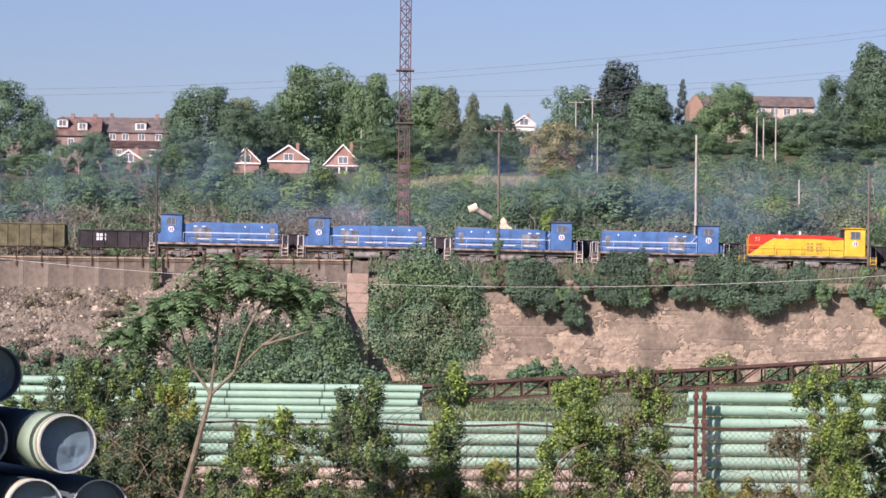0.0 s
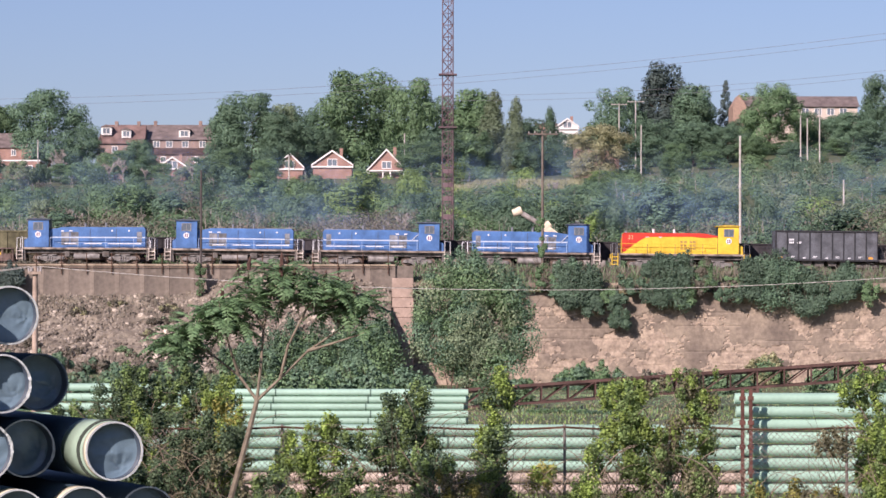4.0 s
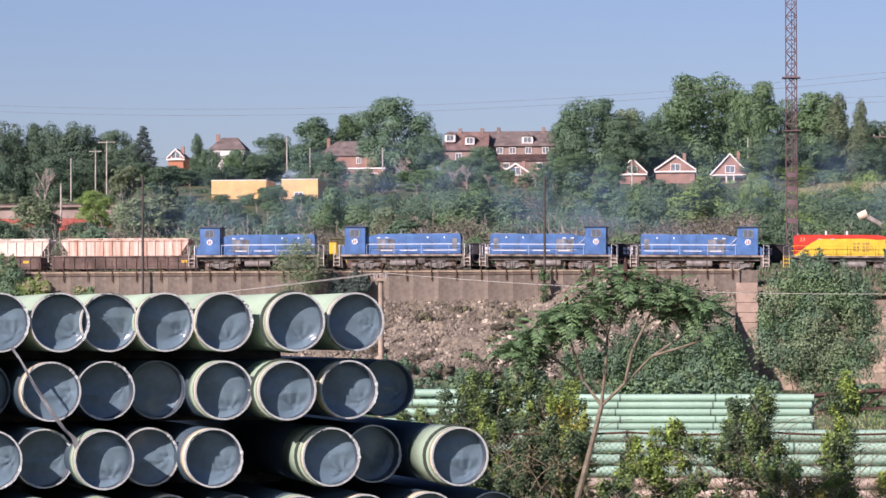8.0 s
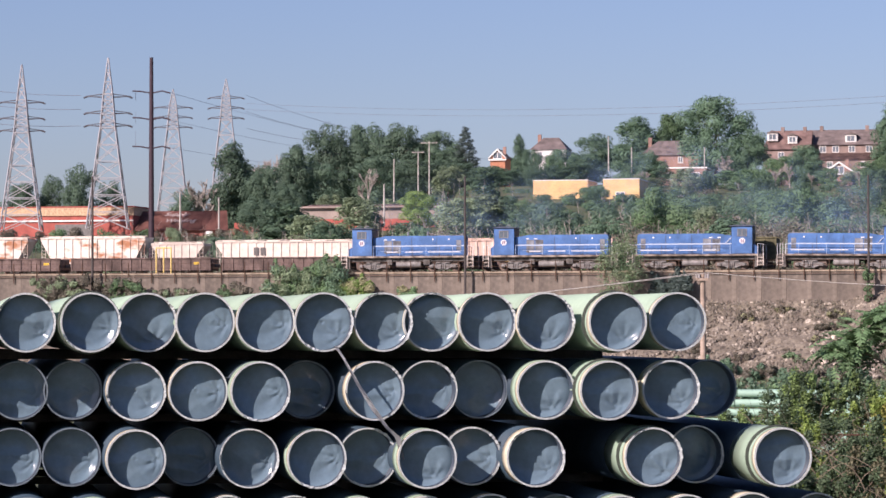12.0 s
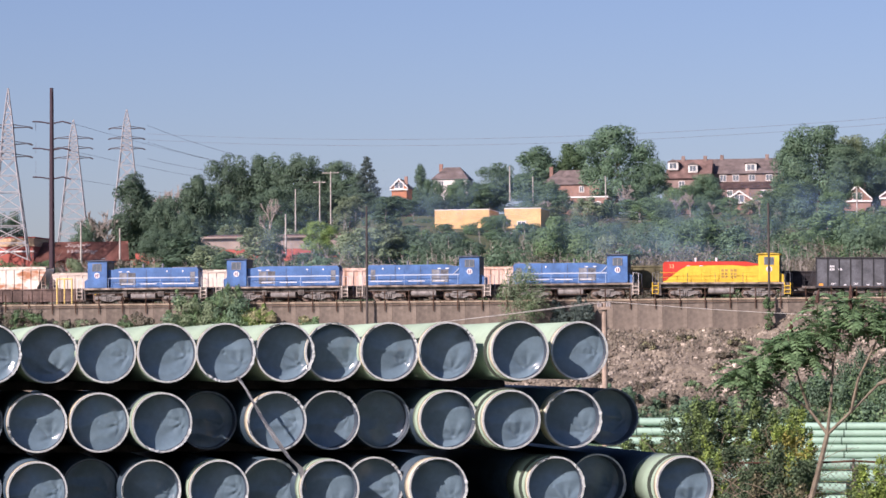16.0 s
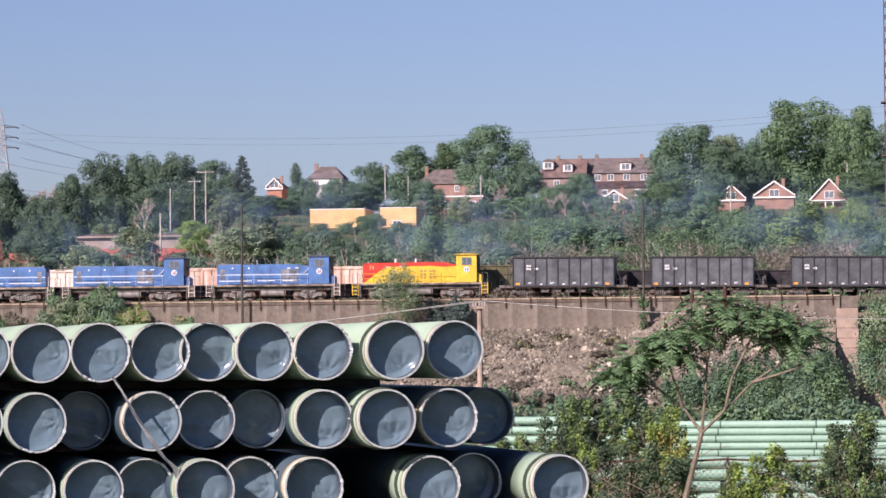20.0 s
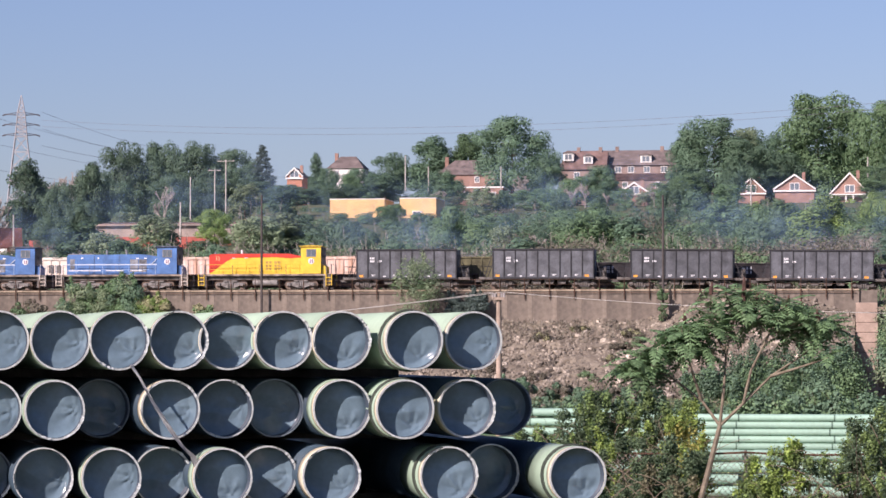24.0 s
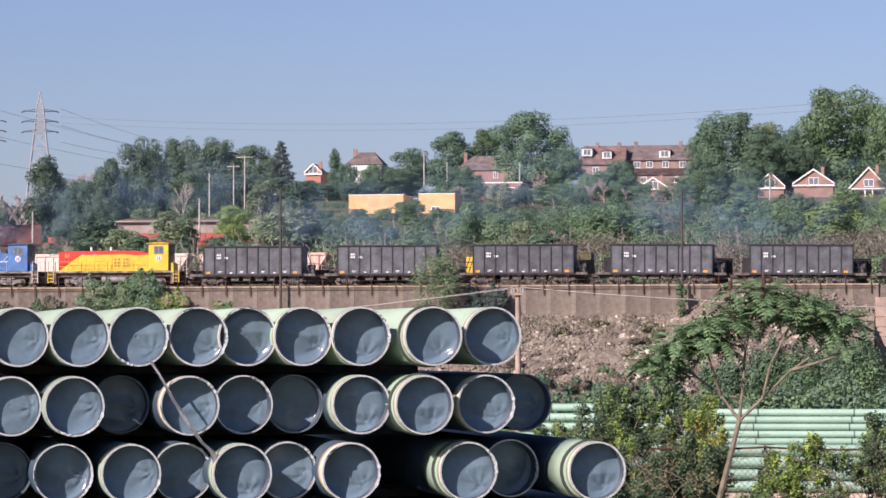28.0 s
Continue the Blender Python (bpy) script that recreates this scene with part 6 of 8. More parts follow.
def build_houses():
    gable_house(-24.3, -15.8, 690, 35.6, 39.4, 42.3, porch=False)
    gable_house(-12.2, -4.1, 690, 35.6, 38.3, 42.6, porch=True, label="red brick house with white gable trim and front porch")
    gable_house(bear(-2.68, 695), bear(-2.2, 695), 695, 36, 39.2, 42.0, label="brick gabled house behind trees")
    gable_house(bear(-4.80, 670), bear(-4.32, 670), 670, 35, 37.9, 39.8, label="low gabled house with pale trim among trees", wall=BRICK)
    # long terrace with a slate roof and dormer, and a lower house with two dormers joined to it
    y = 740
    x0, x1 = bear(-5.04, y), bear(-3.72, y)
    t = thing("terrace_house", pose(0, y, 40), "brown-roofed brick terrace with white dormer window", "house", "hillside houses")
    bm = B()
    box(bm, x0, x1, 0, 10, -4, 7.8)
    part("wall", bm, TERRACE, t)
    bm = B()
    v = [bm.verts.new(c) for c in ((x0 - 0.3, -0.5, 7.65), (x1 + 0.4, -0.5, 7.65), (x1 + 0.4, 5, 11.5), (x0 - 0.3, 5, 11.5), (x1 + 0.4, 10.5, 7.65), (x0 - 0.3, 10.5, 7.65))]
    bm.faces.new((v[0], v[1], v[2], v[3])), bm.faces.new((v[3], v[2], v[4], v[5])), bm.faces.new((v[1], v[4], v[2])), bm.faces.new((v[0], v[3], v[5]))
    part("roof", bm, ROOF, t)

    def dormer(parent, x, z, y0, w=1.3):
        bm = B()
        box(bm, x - w, x + w, y0, y0 + 3.5, z, z + 1.9)
        d = part("dormer", bm, WHITE, parent, label="white boxed dormer")
        window(d, x, z + 0.35, w * 1.3, 1.2, y0 - 0.02)
        bm = B()
        prism(bm, [(x - w - 0.25, z + 1.85), (x, z + 2.5), (x + w + 0.25, z + 1.85)], y0 - 0.3, y0 + 4)
        part("dormer_roof", bm, ROOF, d)
    dormer(t, bear(-4.35, y), 8.2, 0.4)
    for a in (-4.85, -4.62, -4.33, -4.02):
        window(t, bear(a, y), 6.0, 1.3, 1.3, -0.02)
    for a, z in ((-4.08, 11.0), (-4.9, 11.0), (-3.8, 11.0)):
        bm = B()
        box(bm, bear(a, y) - 0.4, bear(a, y) + 0.4, 4.5, 5.3, z - 1.5, z + 1.4)
        part("chimney", bm, TERRACE, t)
    bm = B()
    v = [bm.verts.new(c) for c in ((x0 - 3.5, -4.5, 3.9), (x1 - 0.5, -4.5, 3.9), (x1 - 0.5, -0.02, 5.7), (x0 - 3.5, -0.02, 5.7))]
    bm.faces.new(v)
    bmesh.ops.solidify(bm, geom=bm.faces[:], thickness=0.2)
    part("porch_roof", bm, mat("red_shingle", (0.205, 0.135, 0.118), var=0.3, scale=0.7, fine=6.0), t)
    bm = B()
    box(bm, x0 - 3, x1 - 1, -4.2, -0.6, -4, 3.8)
    part("porch", bm, TERRACE, t)
    for a in (-4.95, -4.7, -4.1, -3.9):
        window(t, bear(a, y), 2.2, 1.1, 1.2, -4.22)
    y = 736
    x0, x1 = bear(-5.92, y), bear(-5.06, y)
    t = thing("terrace_house", pose(0, y, 40), "brick house with reddish roof and two cream dormers", "house", "hillside houses")
    bm = B()
    box(bm, x0, x1, 0, 9, -4, 6.8)
    part("wall", bm, TERRACE, t)
    bm = B()
    v = [bm.verts.new(c) for c in ((x0 - 0.3, -0.5, 6.5), (x1, -0.5, 6.5), (x1, 4.5, 11.2), (x0 + 1.6, 4.5, 11.2), (x1, 9.5, 6.5), (x0 - 0.3, 9.5, 6.5))]
    bm.faces.new((v[0], v[1], v[2], v[3])), bm.faces.new((v[3], v[2], v[4], v[5])), bm.faces.new((v[1], v[4], v[2])), bm.faces.new((v[0], v[3], v[5]))
    part("roof", bm, mat("red_shingle", (0.205, 0.135, 0.118)), t)
    dormer(t, bear(-5.76, y), 8.6, 0.9, 1.2)
    dormer(t, bear(-5.40, y), 7.9, 0.6, 1.1)
    for a in (-5.6, -5.2):
        bm = B()
        box(bm, bear(a, y) - 0.4, bear(a, y) + 0.4, 4, 4.8, 9, 12)
        part("chimney", bm, TERRACE, t)
        window(t, bear(a, y), 4.4, 1.2, 1.4, -0.02)
    # brick houses left of the big tree
    t = block("brick_house", bear(-7.8, 690), bear(-6.95, 690), 690, 35, 40.0, 9, BRICK, "flat-topped red brick house among bare shrubs", "house", WHITE, 0.3)
    for k in range(3):
        window(t, -3 + 3 * k, 2.6, 1.2, 1.4, -0.02)
    hip_house(bear(-8.15, 720), bear(-7.1, 720), 720, 38, 44.6, 48.2, 9, BRICK, "large brick house with a dark hipped roof")
    hip_house(bear(-10.12, 725), bear(-9.5, 725), 725, 38, 46.6, 49.6, 8, WHITE, "white house with a dark hipped roof and chimney")
    gable_house(bear(-10.87, 720), bear(-10.60, 720), 720, 38, 44.7, 46.4, depth=7, wall=mat("orange_brick", (0.50, 0.22, 0.13), var=0.2), label="small orange brick gabled house with white trim")
    gable_house(bear(2.42, 760), bear(2.80, 760), 760, 46, 52.2, 54.0, depth=8, wall=WHITE, label="white gabled house on the skyline", trim=True)
    block("far_house", bear(2.05, 775), bear(2.42, 775), 775, 44, 53.6, 8, BRICK, "brown house on the skyline among trees", "house")
    # long brick building, upper right
    y = 720
    x0, x1 = bear(5.6, y), bear(7.85, y)
    t = thing("apartment_block", pose(0, y, 46), "long cream and brick building with a brown roof on the hilltop", "building")
    bm = B()
    prism(bm, [(x0, -3), (x0, 8.4), (x0 + 1.5, 11.0), (x0 + 3.0, 8.4), (x0 + 3.0, -3)], -2, 9)
    part("gable_wall", bm, mat("tan_brick", (0.36, 0.25, 0.19), var=0.2), t)
    bm = B()
    box(bm, x0 + 3.0, x1, 0, 9, -3, 8.4)
    part("wall", bm, mat("cream_siding", (0.58, 0.50, 0.42), var=0.15), t)
    bm = B()
    v = [bm.verts.new(c) for c in ((x0 + 1.5, -0.6, 8.3), (x1 + 0.4, -0.6, 8.3), (x1 + 0.4, 4.5, 11.0), (x0 + 1.5, 4.5, 11.0), (x1 + 0.4, 9.5, 8.3), (x0 + 1.5, 9.5, 8.3))]
    bm.faces.new((v[0], v[1], v[2], v[3])), bm.faces.new((v[3], v[2], v[4], v[5])), bm.faces.new((v[1], v[4], v[2]))
    part("roof", bm, ROOF, t)
    for k in range(7):
        window(t, x0 + 8 + 2.9 * k, 6.5, 1.5, 1.4, -0.02)
    # red and brown cottages between the trees
    block("brick_cottage", bear(2.75, 668), bear(3.55, 668), 668, 37, 42.3, 7, BRICK, "red brick cottage behind a yellowing tree", "house")
    block("white_shed", bear(4.42, 690), bear(4.62, 690), 690, 38, 42.4, 6, WHITE, "white outbuilding in the shade of trees", "shed")


def build_works():
    amber = mat("amber_siding", (0.72, 0.48, 0.225), var=0.14, scale=0.5, fine=3.0, bump=0.05)
    y = 600
    for a0, a1, el0, el1, nm in ((-10.09, -9.1, 2.40, 2.70, "amber flat-roofed shop building among trees"), (-8.82, -8.16, 2.2, 2.72, "taller end of the amber shop building")):
        t = block("shop_building", bear(a0, y), bear(a1, y), y, rise(a0, el0, y) - 1.5, rise(a0, el1, y), 12, amber, nm, "building", WHITE, 0.15, 0.05)
        for k in range(6):
            bm = B()
            z = 1.6 + k * 0.5
            box(bm, -(bear(a1, y) - bear(a0, y)) / 2, (bear(a1, y) - bear(a0, y)) / 2, -0.05, 0, z, z + 0.05)
            part("clapboard", bm, amber, t)
        if a0 > -9:
            window(t, -0.2, 2.6, 1.5, 1.9, -0.06)
    red = mat("works_red", (0.42, 0.115, 0.09), var=0.2, scale=0.5, fine=4.0, bump=0.1)
    tin = mat("tin_roof", (0.33, 0.27, 0.235), var=0.2, scale=0.4, fine=5.0)
    y = 520
    x0, x1 = bear(-14.3, y), bear(-11.58, y)
    t = thing("red_warehouse", pose(0, y, 20), "long red warehouse with a pale metal roof", "building")
    bm = B()
    box(bm, x0, x1, 0, 14, -3, 5.6)
    part("wall", bm, red, t)
    bm = B()
    v = [bm.verts.new(c) for c in ((x0 - 0.3, -0.6, 5.4), (x1 + 0.3, -0.6, 5.4), (x1 + 0.3, 8, 6.2), (x0 - 0.3, 8, 6.2))]
    bm.faces.new(v)
    bmesh.ops.solidify(bm, geom=bm.faces[:], thickness=0.2)
    part("roof", bm, tin, t)
    bm = B()
    box(bm, x0 - 0.3, x1 - 1.2, -0.05, 0.0, 3.4, 5.25)
    part("wall_band", bm, tin, t)
    bm = B()
    box(bm, x0 - 0.4, x1 + 0.4, -0.75, -0.6, 5.25, 5.55)
    part("gutter", bm, tin, t)
    # garage with shutter, left
    y = 560
    x0, x1 = bear(-19.0, y), bear(-17.35, y)
    z0 = 22.4
    t = thing("red_garage", pose(0, y, z0), "red and cream garage with a grey roller shutter", "building")
    bm = B()
    box(bm, x0 - 9, x1, 0, 12, -4, 3.5)
    part("wall", bm, red, t)
    bm = B()
    box(bm, x0 - 9.2, x1 + 0.2, -0.25, 12, 3.5, 5.0)
    part("fascia", bm, mat("fascia_cream", (0.62, 0.43, 0.27), var=0.25), t)
    bm = B()
    box(bm, x0 - 9.2, x1 + 0.2, -0.3, -0.25, 2.4, 2.7)
    part("white_stripe", bm, WHITE, t)
    bm = B()
    box(bm, x0 - 9.3, x1 + 0.3, -0.3, 12, 5.0, 5.25)
    part("roof_edge", bm, red, t)
    bm = B()
    box(bm, bear(-18.75, y), bear(-18.1, y), -0.12, 0, -3, 1.9)
    part("roller_shutter", bm, mat("shutter_grey", (0.20, 0.19, 0.18), var=0.2), t)
    # welding shop
    x0, x1 = bear(-17.3, y), bear(-15.5, y)
    t = thing("welding_shop", pose(0, y, z0), "low shop with a rusty red sloping roof and faded white lettering", "building")
    bm = B()
    box(bm, x0, x1, 0, 12, -4, 0.8)
    part("wall", bm, mat("shop_wall", (0.30, 0.11, 0.085), var=0.2), t)
    bm = B()
    v = [bm.verts.new(c) for c in ((x0 - 0.2, -0.7, 0.6), (x1 - 1.2, -0.7, 0.6), (x1 - 3.0, 5, 4.4), (x0 - 0.2, 5, 4.4))]
    bm.faces.new(v)
    bmesh.ops.solidify(bm, geom=bm.faces[:], thickness=0.15)
    part("roof", bm, mat("roof_rust_red", (0.26, 0.12, 0.098), var=0.25, scale=0.5), t)
    faded = mat("faded_white", (0.52, 0.44, 0.41), var=0.2, bump=0.0)
    for words, dx, dy, dz in (("Supply", 0.0, 3.2, 3.42), ("Welding", 0.5, 1.35, 2.19)):
        cu = bpy.data.curves.new("lettering", 'FONT')
        cu.body, cu.size, cu.extrude, cu.shear = words, 1.75, 0.01, 0.3
        tx = new("lettering", cu)
        tx.data.materials.append(faded)
        tx.parent = t
        tx.matrix_basis = pose(bear(-16.88, y) + dx, dy, dz, 34, 0, 0)
    for a in (-15.95, -15.75):
        bm = B()
        box(bm, bear(a, y) - 0.6, bear(a, y) + 0.6, -0.9, -0.7, -2.0, 0.4)
        part("shop_door", bm, WHITE, t)
    bm = B()
    box(bm, bear(-15.6, y), bear(-15.1, y), 3, 9, -2, 2.0)
    part("annex", bm, red, t)


build_houses()
build_works()


# ---- mast, pylons, poles, wires ----
def lattice(parent, m, base, top, z0, z1, bays, w, name="tower_leg", cross=True):
    """Four legs, rings and diagonals from half width base at z0 to top at z1."""
    def at(f, sx, sy):
        h = base + (top - base) * f
        return Vector((sx * h, sy * h, z0 + (z1 - z0) * f))
    C = ((-1, -1), (1, -1), (1, 1), (-1, 1))
    for sx, sy in C:
        bm = B()
        bar(bm, at(0, sx, sy), at(1, sx, sy), w * 1.5)
        part(name, bm, m, parent)
    bm = B()
    for k in range(bays):
        f0, f1 = k / bays, (k + 1) / bays
        for i in range(4):
            a, b = C[i], C[(i + 1) % 4]
            bar(bm, at(f0, *a), at(f1, *b), w)
            if cross:
                bar(bm, at(f0, *b), at(f1, *a), w)
            bar(bm, at(f1, *a), at(f1, *b), w)
    part("lattice_bracing", bm, m, parent)


def build_mast():
    m = mat("mast_purple_rust", (0.17, 0.115, 0.125), rough=0.7, var=0.3, scale=0.4)
    t = thing("lattice_mast", pose(2.62, 345, 10.0), "tall dark rusty lattice mast beside the railway", "mast")
    lattice(t, m, 0.60, 0.55, 0, 52, 40, 0.055)
    for z in (16.0, 21.8):
        bm = B()
        box(bm, -1.0, 1.0, -1.0, 1.0, z, z + 0.12)
        part("platform", bm, m, t)
    for z in (6, 8, 9.5, 11):
        bm = B()
        box(bm, -0.5, 0.5, -0.66, -0.60, z, z + 0.5)
        part("mast_panel", bm, m, t)
    bm = B()
    rail_line(bm, [(0.35, -0.7, 0), (0.35, -0.7, 50)], 0.04)
    rail_line(bm, [(0.05, -0.7, 0), (0.05, -0.7, 50)], 0.04)
    part("mast_ladder", bm, m, t)


def build_pylon(a, y, z_top, h, arm, levels):
    """A three-armed steel transmission tower."""
    dk = mat("pylon_arm_dark", (0.10, 0.098, 0.11), rough=0.6, var=0.2, bump=0)
    m = mat("pylon_steel", (0.46, 0.455, 0.46), rough=0.5, var=0.15, metal=0.3, bump=0)
    t = thing("transmission_tower", pose(bear(a, y), y, z_top - h, 0, 0, 14), "grey steel lattice transmission tower with three crossarms", "pylon", "transmission towers")
    k = h / 30.0
    low, high = levels[0] - 0.3, levels[2] + 0.6
    lattice(t, m, 3.6 * k, 1.3 * k, 0, low * k, 6, 0.13 * k)
    lattice(t, m, 1.3 * k, 0.8 * k, low * k, high * k, 5, 0.11 * k)
    lattice(t, m, 0.8 * k, 0.05, high * k, 30 * k, 3, 0.10 * k)
    for z in levels:
        for s in (-1, 1):
            bm = B()
            tip = Vector((s * arm * 0.76, 0, z * k + 0.15))
            for sy in (-0.7, 0.7):
                bar(bm, (s * 1.0 * k, sy * k, z * k), tip, 0.13 * k)
                bar(bm, (s * 0.8 * k, sy * k, z * k + 0.55 * k), tip, 0.09 * k)
            c = part("crossarm", bm, dk, t)
            bm = B()
            rod(bm, tip + Vector((-0.5 * k * s, 0, 0.0)), tip + Vector((0.3 * k * s, 0, -0.28 * k)), 0.15 * k, n=6)
            part("insulator_string", bm, dk, c)
    return t


def sag(p, q, drop, n=24):
    p, q = Vector(p), Vector(q)
    return [p.lerp(q, i / n) - Vector((0, 0, 4 * drop * (i / n) * (1 - i / n))) for i in range(n + 1)]


def wire(pts, r, label="thin dark overhead power wire", m=None, group="overhead wires"):
    bm = B()
    tube(bm, pts, r, 4)
    o = put("overhead_wire", bm, m or mat("wire_dark", (0.17, 0.17, 0.19), var=0.1, bump=0))
    tagged(o, label, "wire", group)


def wood_pole(a, y, z0, z1, r=0.15, arm=0.0, label="weathered wooden utility pole", tone="pole_wood", vine=0.0, arms=1):
    m = mat(tone, {"pole_wood": (0.18, 0.15, 0.125), "pole_pale": (0.42, 0.33, 0.26), "pole_grey": (0.50, 0.475, 0.43), "pole_dark": (0.085, 0.075, 0.07)}[tone], var=0.3, scale=1.0, fine=9.0)
    t = thing("utility_pole", pose(bear(a, y), y, z0), label, "pole", "poles")
    bm = B()
    rod(bm, (0, 0, 0), (0, 0, z1 - z0), r, r * 0.75, n=10)
    part("shaft", bm, m, t)
    for k in range(arms if arm else 0):
        z = z1 - z0 - 0.4 - 1.0 * k
        bm = B()
        box(bm, -arm, arm, -r - 0.08, -r + 0.04, z, z + 0.14)
        c = part("crossarm", bm, m, t)
        for s in (-0.9, -0.5, 0.5, 0.9):
            bm = B()
            rod(bm, (s * arm, -r, z + 0.14), (s * arm, -r, z + 0.36), 0.06, n=6)
            part("insulator", bm, mat("insulator_glass", (0.35, 0.33, 0.32), rough=0.3, var=0.1, bump=0), c)
    return t


def build_poles():
    build_mast()
    near_arms, far_arms = (18.0, 20.2, 23.1), (21.0, 23.3, 25.6)
    for a, y, top, h, arm, levels in ((-19.35, 540, rise(-19.35, 4.78, 540), 30, 5.2, near_arms), (-17.8, 545, rise(-17.8, 4.92, 545), 31, 5.4, near_arms), (-16.63, 800, rise(-16.63, 4.36, 800), 34, 6.4, far_arms), (-15.67, 850, rise(-15.67, 4.55, 850), 37, 6.3, far_arms)):
        build_pylon(a, y, top, h, arm, levels)
    # dark steel monopole with stand-off arms
    y, a = 400, -17.02
    x, z1 = bear(a, y), rise(a, 4.93, y)
    dk = mat("monopole_dark", (0.055, 0.035, 0.045), rough=0.6, var=0.2, bump=0)
    t = thing("steel_monopole", pose(x, y, 11.0), "dark steel power pole with three pairs of arms", "pole", "poles")
    bm = B()
    rod(bm, (0, 0, 0), (0, 0, z1 - 11.0), 0.42, 0.24, n=12)
    part("shaft", bm, dk, t)
    for el in (4.3, 3.82, 3.3):
        z = rise(a, el, y) - 11.0
        bm = B()
        for s in (-1, 1):
            rod(bm, (0, 0, z - 0.1), (s * 1.5, 0, z + 0.18), 0.09, n=6)
            rod(bm, (s * 1.5, 0, z + 0.18), (s * 2.6, 0, z + 0.12 + (0.1 if s < 0 else -0.25)), 0.10, n=8)
        part("insulator_arm", bm, dk, t)
    # poles by the track
    for a in (-4.04, -11.33, -18.08):
        wood_pole(a, 302.9, 6.4, rise(a, 2.78, 302.9), 0.13, 0, "slim dark wooden pole at the foot of the wall", "pole_dark")
    wood_pole(2.16, 311, 9.6, rise(2.16, 3.5, 311), 0.15, 1.5, "tall wooden pole with a crossarm, ivy at its foot", "pole_wood")
    wood_pole(5.74, 352, 12, rise(5.74, 3.4, 352), 0.16, 0, "bare grey wooden pole", "pole_grey")
    wood_pole(8.85, 312, 9.8, rise(8.85, 2.75, 312), 0.15, 0, "bare wooden trackside pole", "pole_wood")
    for a, el0, el1, y, arm in ((6.83, 2.8, 3.75, 640, 0), (6.95, 2.8, 3.72, 642, 0), (7.17, 2.8, 3.9, 638, 0), (7.6, 2.0, 2.6, 480, 0), (-0.35, 2.7, 3.45, 705, 0), (-2.45, 2.45, 3.05, 600, 0),
                                (3.85, 2.9, 4.05, 690, 1.8), (3.55, 3.0, 4.0, 700, 1.8), (3.95, 2.5, 3.6, 655, 0), (-8.72, 2.95, 3.5, 690, 0), (-8.3, 2.7, 3.3, 660, 0), (-6.98, 2.4, 3.3, 670, 0),
                                (-11.98, 2.2, 3.42, 640, 1.8), (-12.18, 2.2, 3.25, 645, 1.3), (-12.62, 2.4, 3.1, 640, 0), (-15.8, 1.7, 2.4, 540, 0), (-16.5, 1.7, 2.5, 500, 0), (-12.8, 2.0, 2.65, 500, 0)):
        wood_pole(a, y, rise(a, el0, y) - 1.0, rise(a, el1, y), 0.17, arm, "weathered utility pole on the hillside", "pole_grey")
    # near pole with two drooping wires
    y = 160
    p = wood_pole(-7.02, y, 0, rise(-7.02, 1.02, y), 0.17, 0.33, "pale wooden pole with a short crossarm in the yard", "pole_pale")
    top = Vector((bear(-7.02, y), y - 0.15, rise(-7.02, 1.02, y)))
    pale = mat("wire_pale", (0.55, 0.53, 0.48), var=0.1, bump=0)
    for dx in (-0.25, 0.25):
        if dx > 0:
            wire(sag(top + Vector((dx, 0, 0)), (bear(9.6, y + 6), y + 6, rise(9.6, 0.93, y) + dx * 0.3), 1.05), 0.015, "pale sagging wire across the yard", pale)
        wire(sag(top + Vector((dx, 0, 0)), (bear(-20.5, y - 20), y - 20, rise(-20.5, -0.1, y) + dx * 0.3), 0.4), 0.014, "pale sagging wire across the yard", pale)
    # high lines
    for d in (0.0, 0.11):
        wire(sag((bear(-15.67, 850) + 6, 850, rise(-15.67, 4.1 - d, 850)), (bear(11.5, 620), 620, rise(11.5, 5.6 - d, 620)), 9.0, 40), 0.032)
    for d in (0.0, 0.1):
        wire(sag((bear(0.5, 700), 700, rise(0.5, 4.15 - d, 700)), (bear(11.0, 560), 560, rise(11.0, 4.85 - d, 560)), 2.0), 0.028)
    for k, z in enumerate((4.75, 4.45, 4.1)):
        wire(sag((bear(-22, 545), 545, rise(-22, z, 545)), (bear(-17.8, 545) - 5.2, 545, rise(-17.8, z - 0.5 + 0.05 * k, 545)), 1.5), 0.035)
        wire(sag((bear(-17.8, 545) + 5.2, 545, rise(-17.8, z - 0.5, 545)), (bear(-17.02, 400) - 2.2, 400, rise(-17.02, 4.3 - 0.5 * k, 400)), 1.0), 0.022)
        wire(sag((bear(-17.02, 400) + 2.4, 400, rise(-17.02, 4.3 - 0.5 * k, 400)), (bear(-10, 900), 900, rise(-10, 3.1 - 0.1 * k, 900)), 3.0), 0.022)
        wire(sag((bear(-15.67, 850) + 6, 850, rise(-15.67, 4.25 - 0.3 * k, 850)), (bear(-11.5, 1000), 1000, rise(-11.5, 3.4, 1000)), 3.0), 0.045)


build_poles()


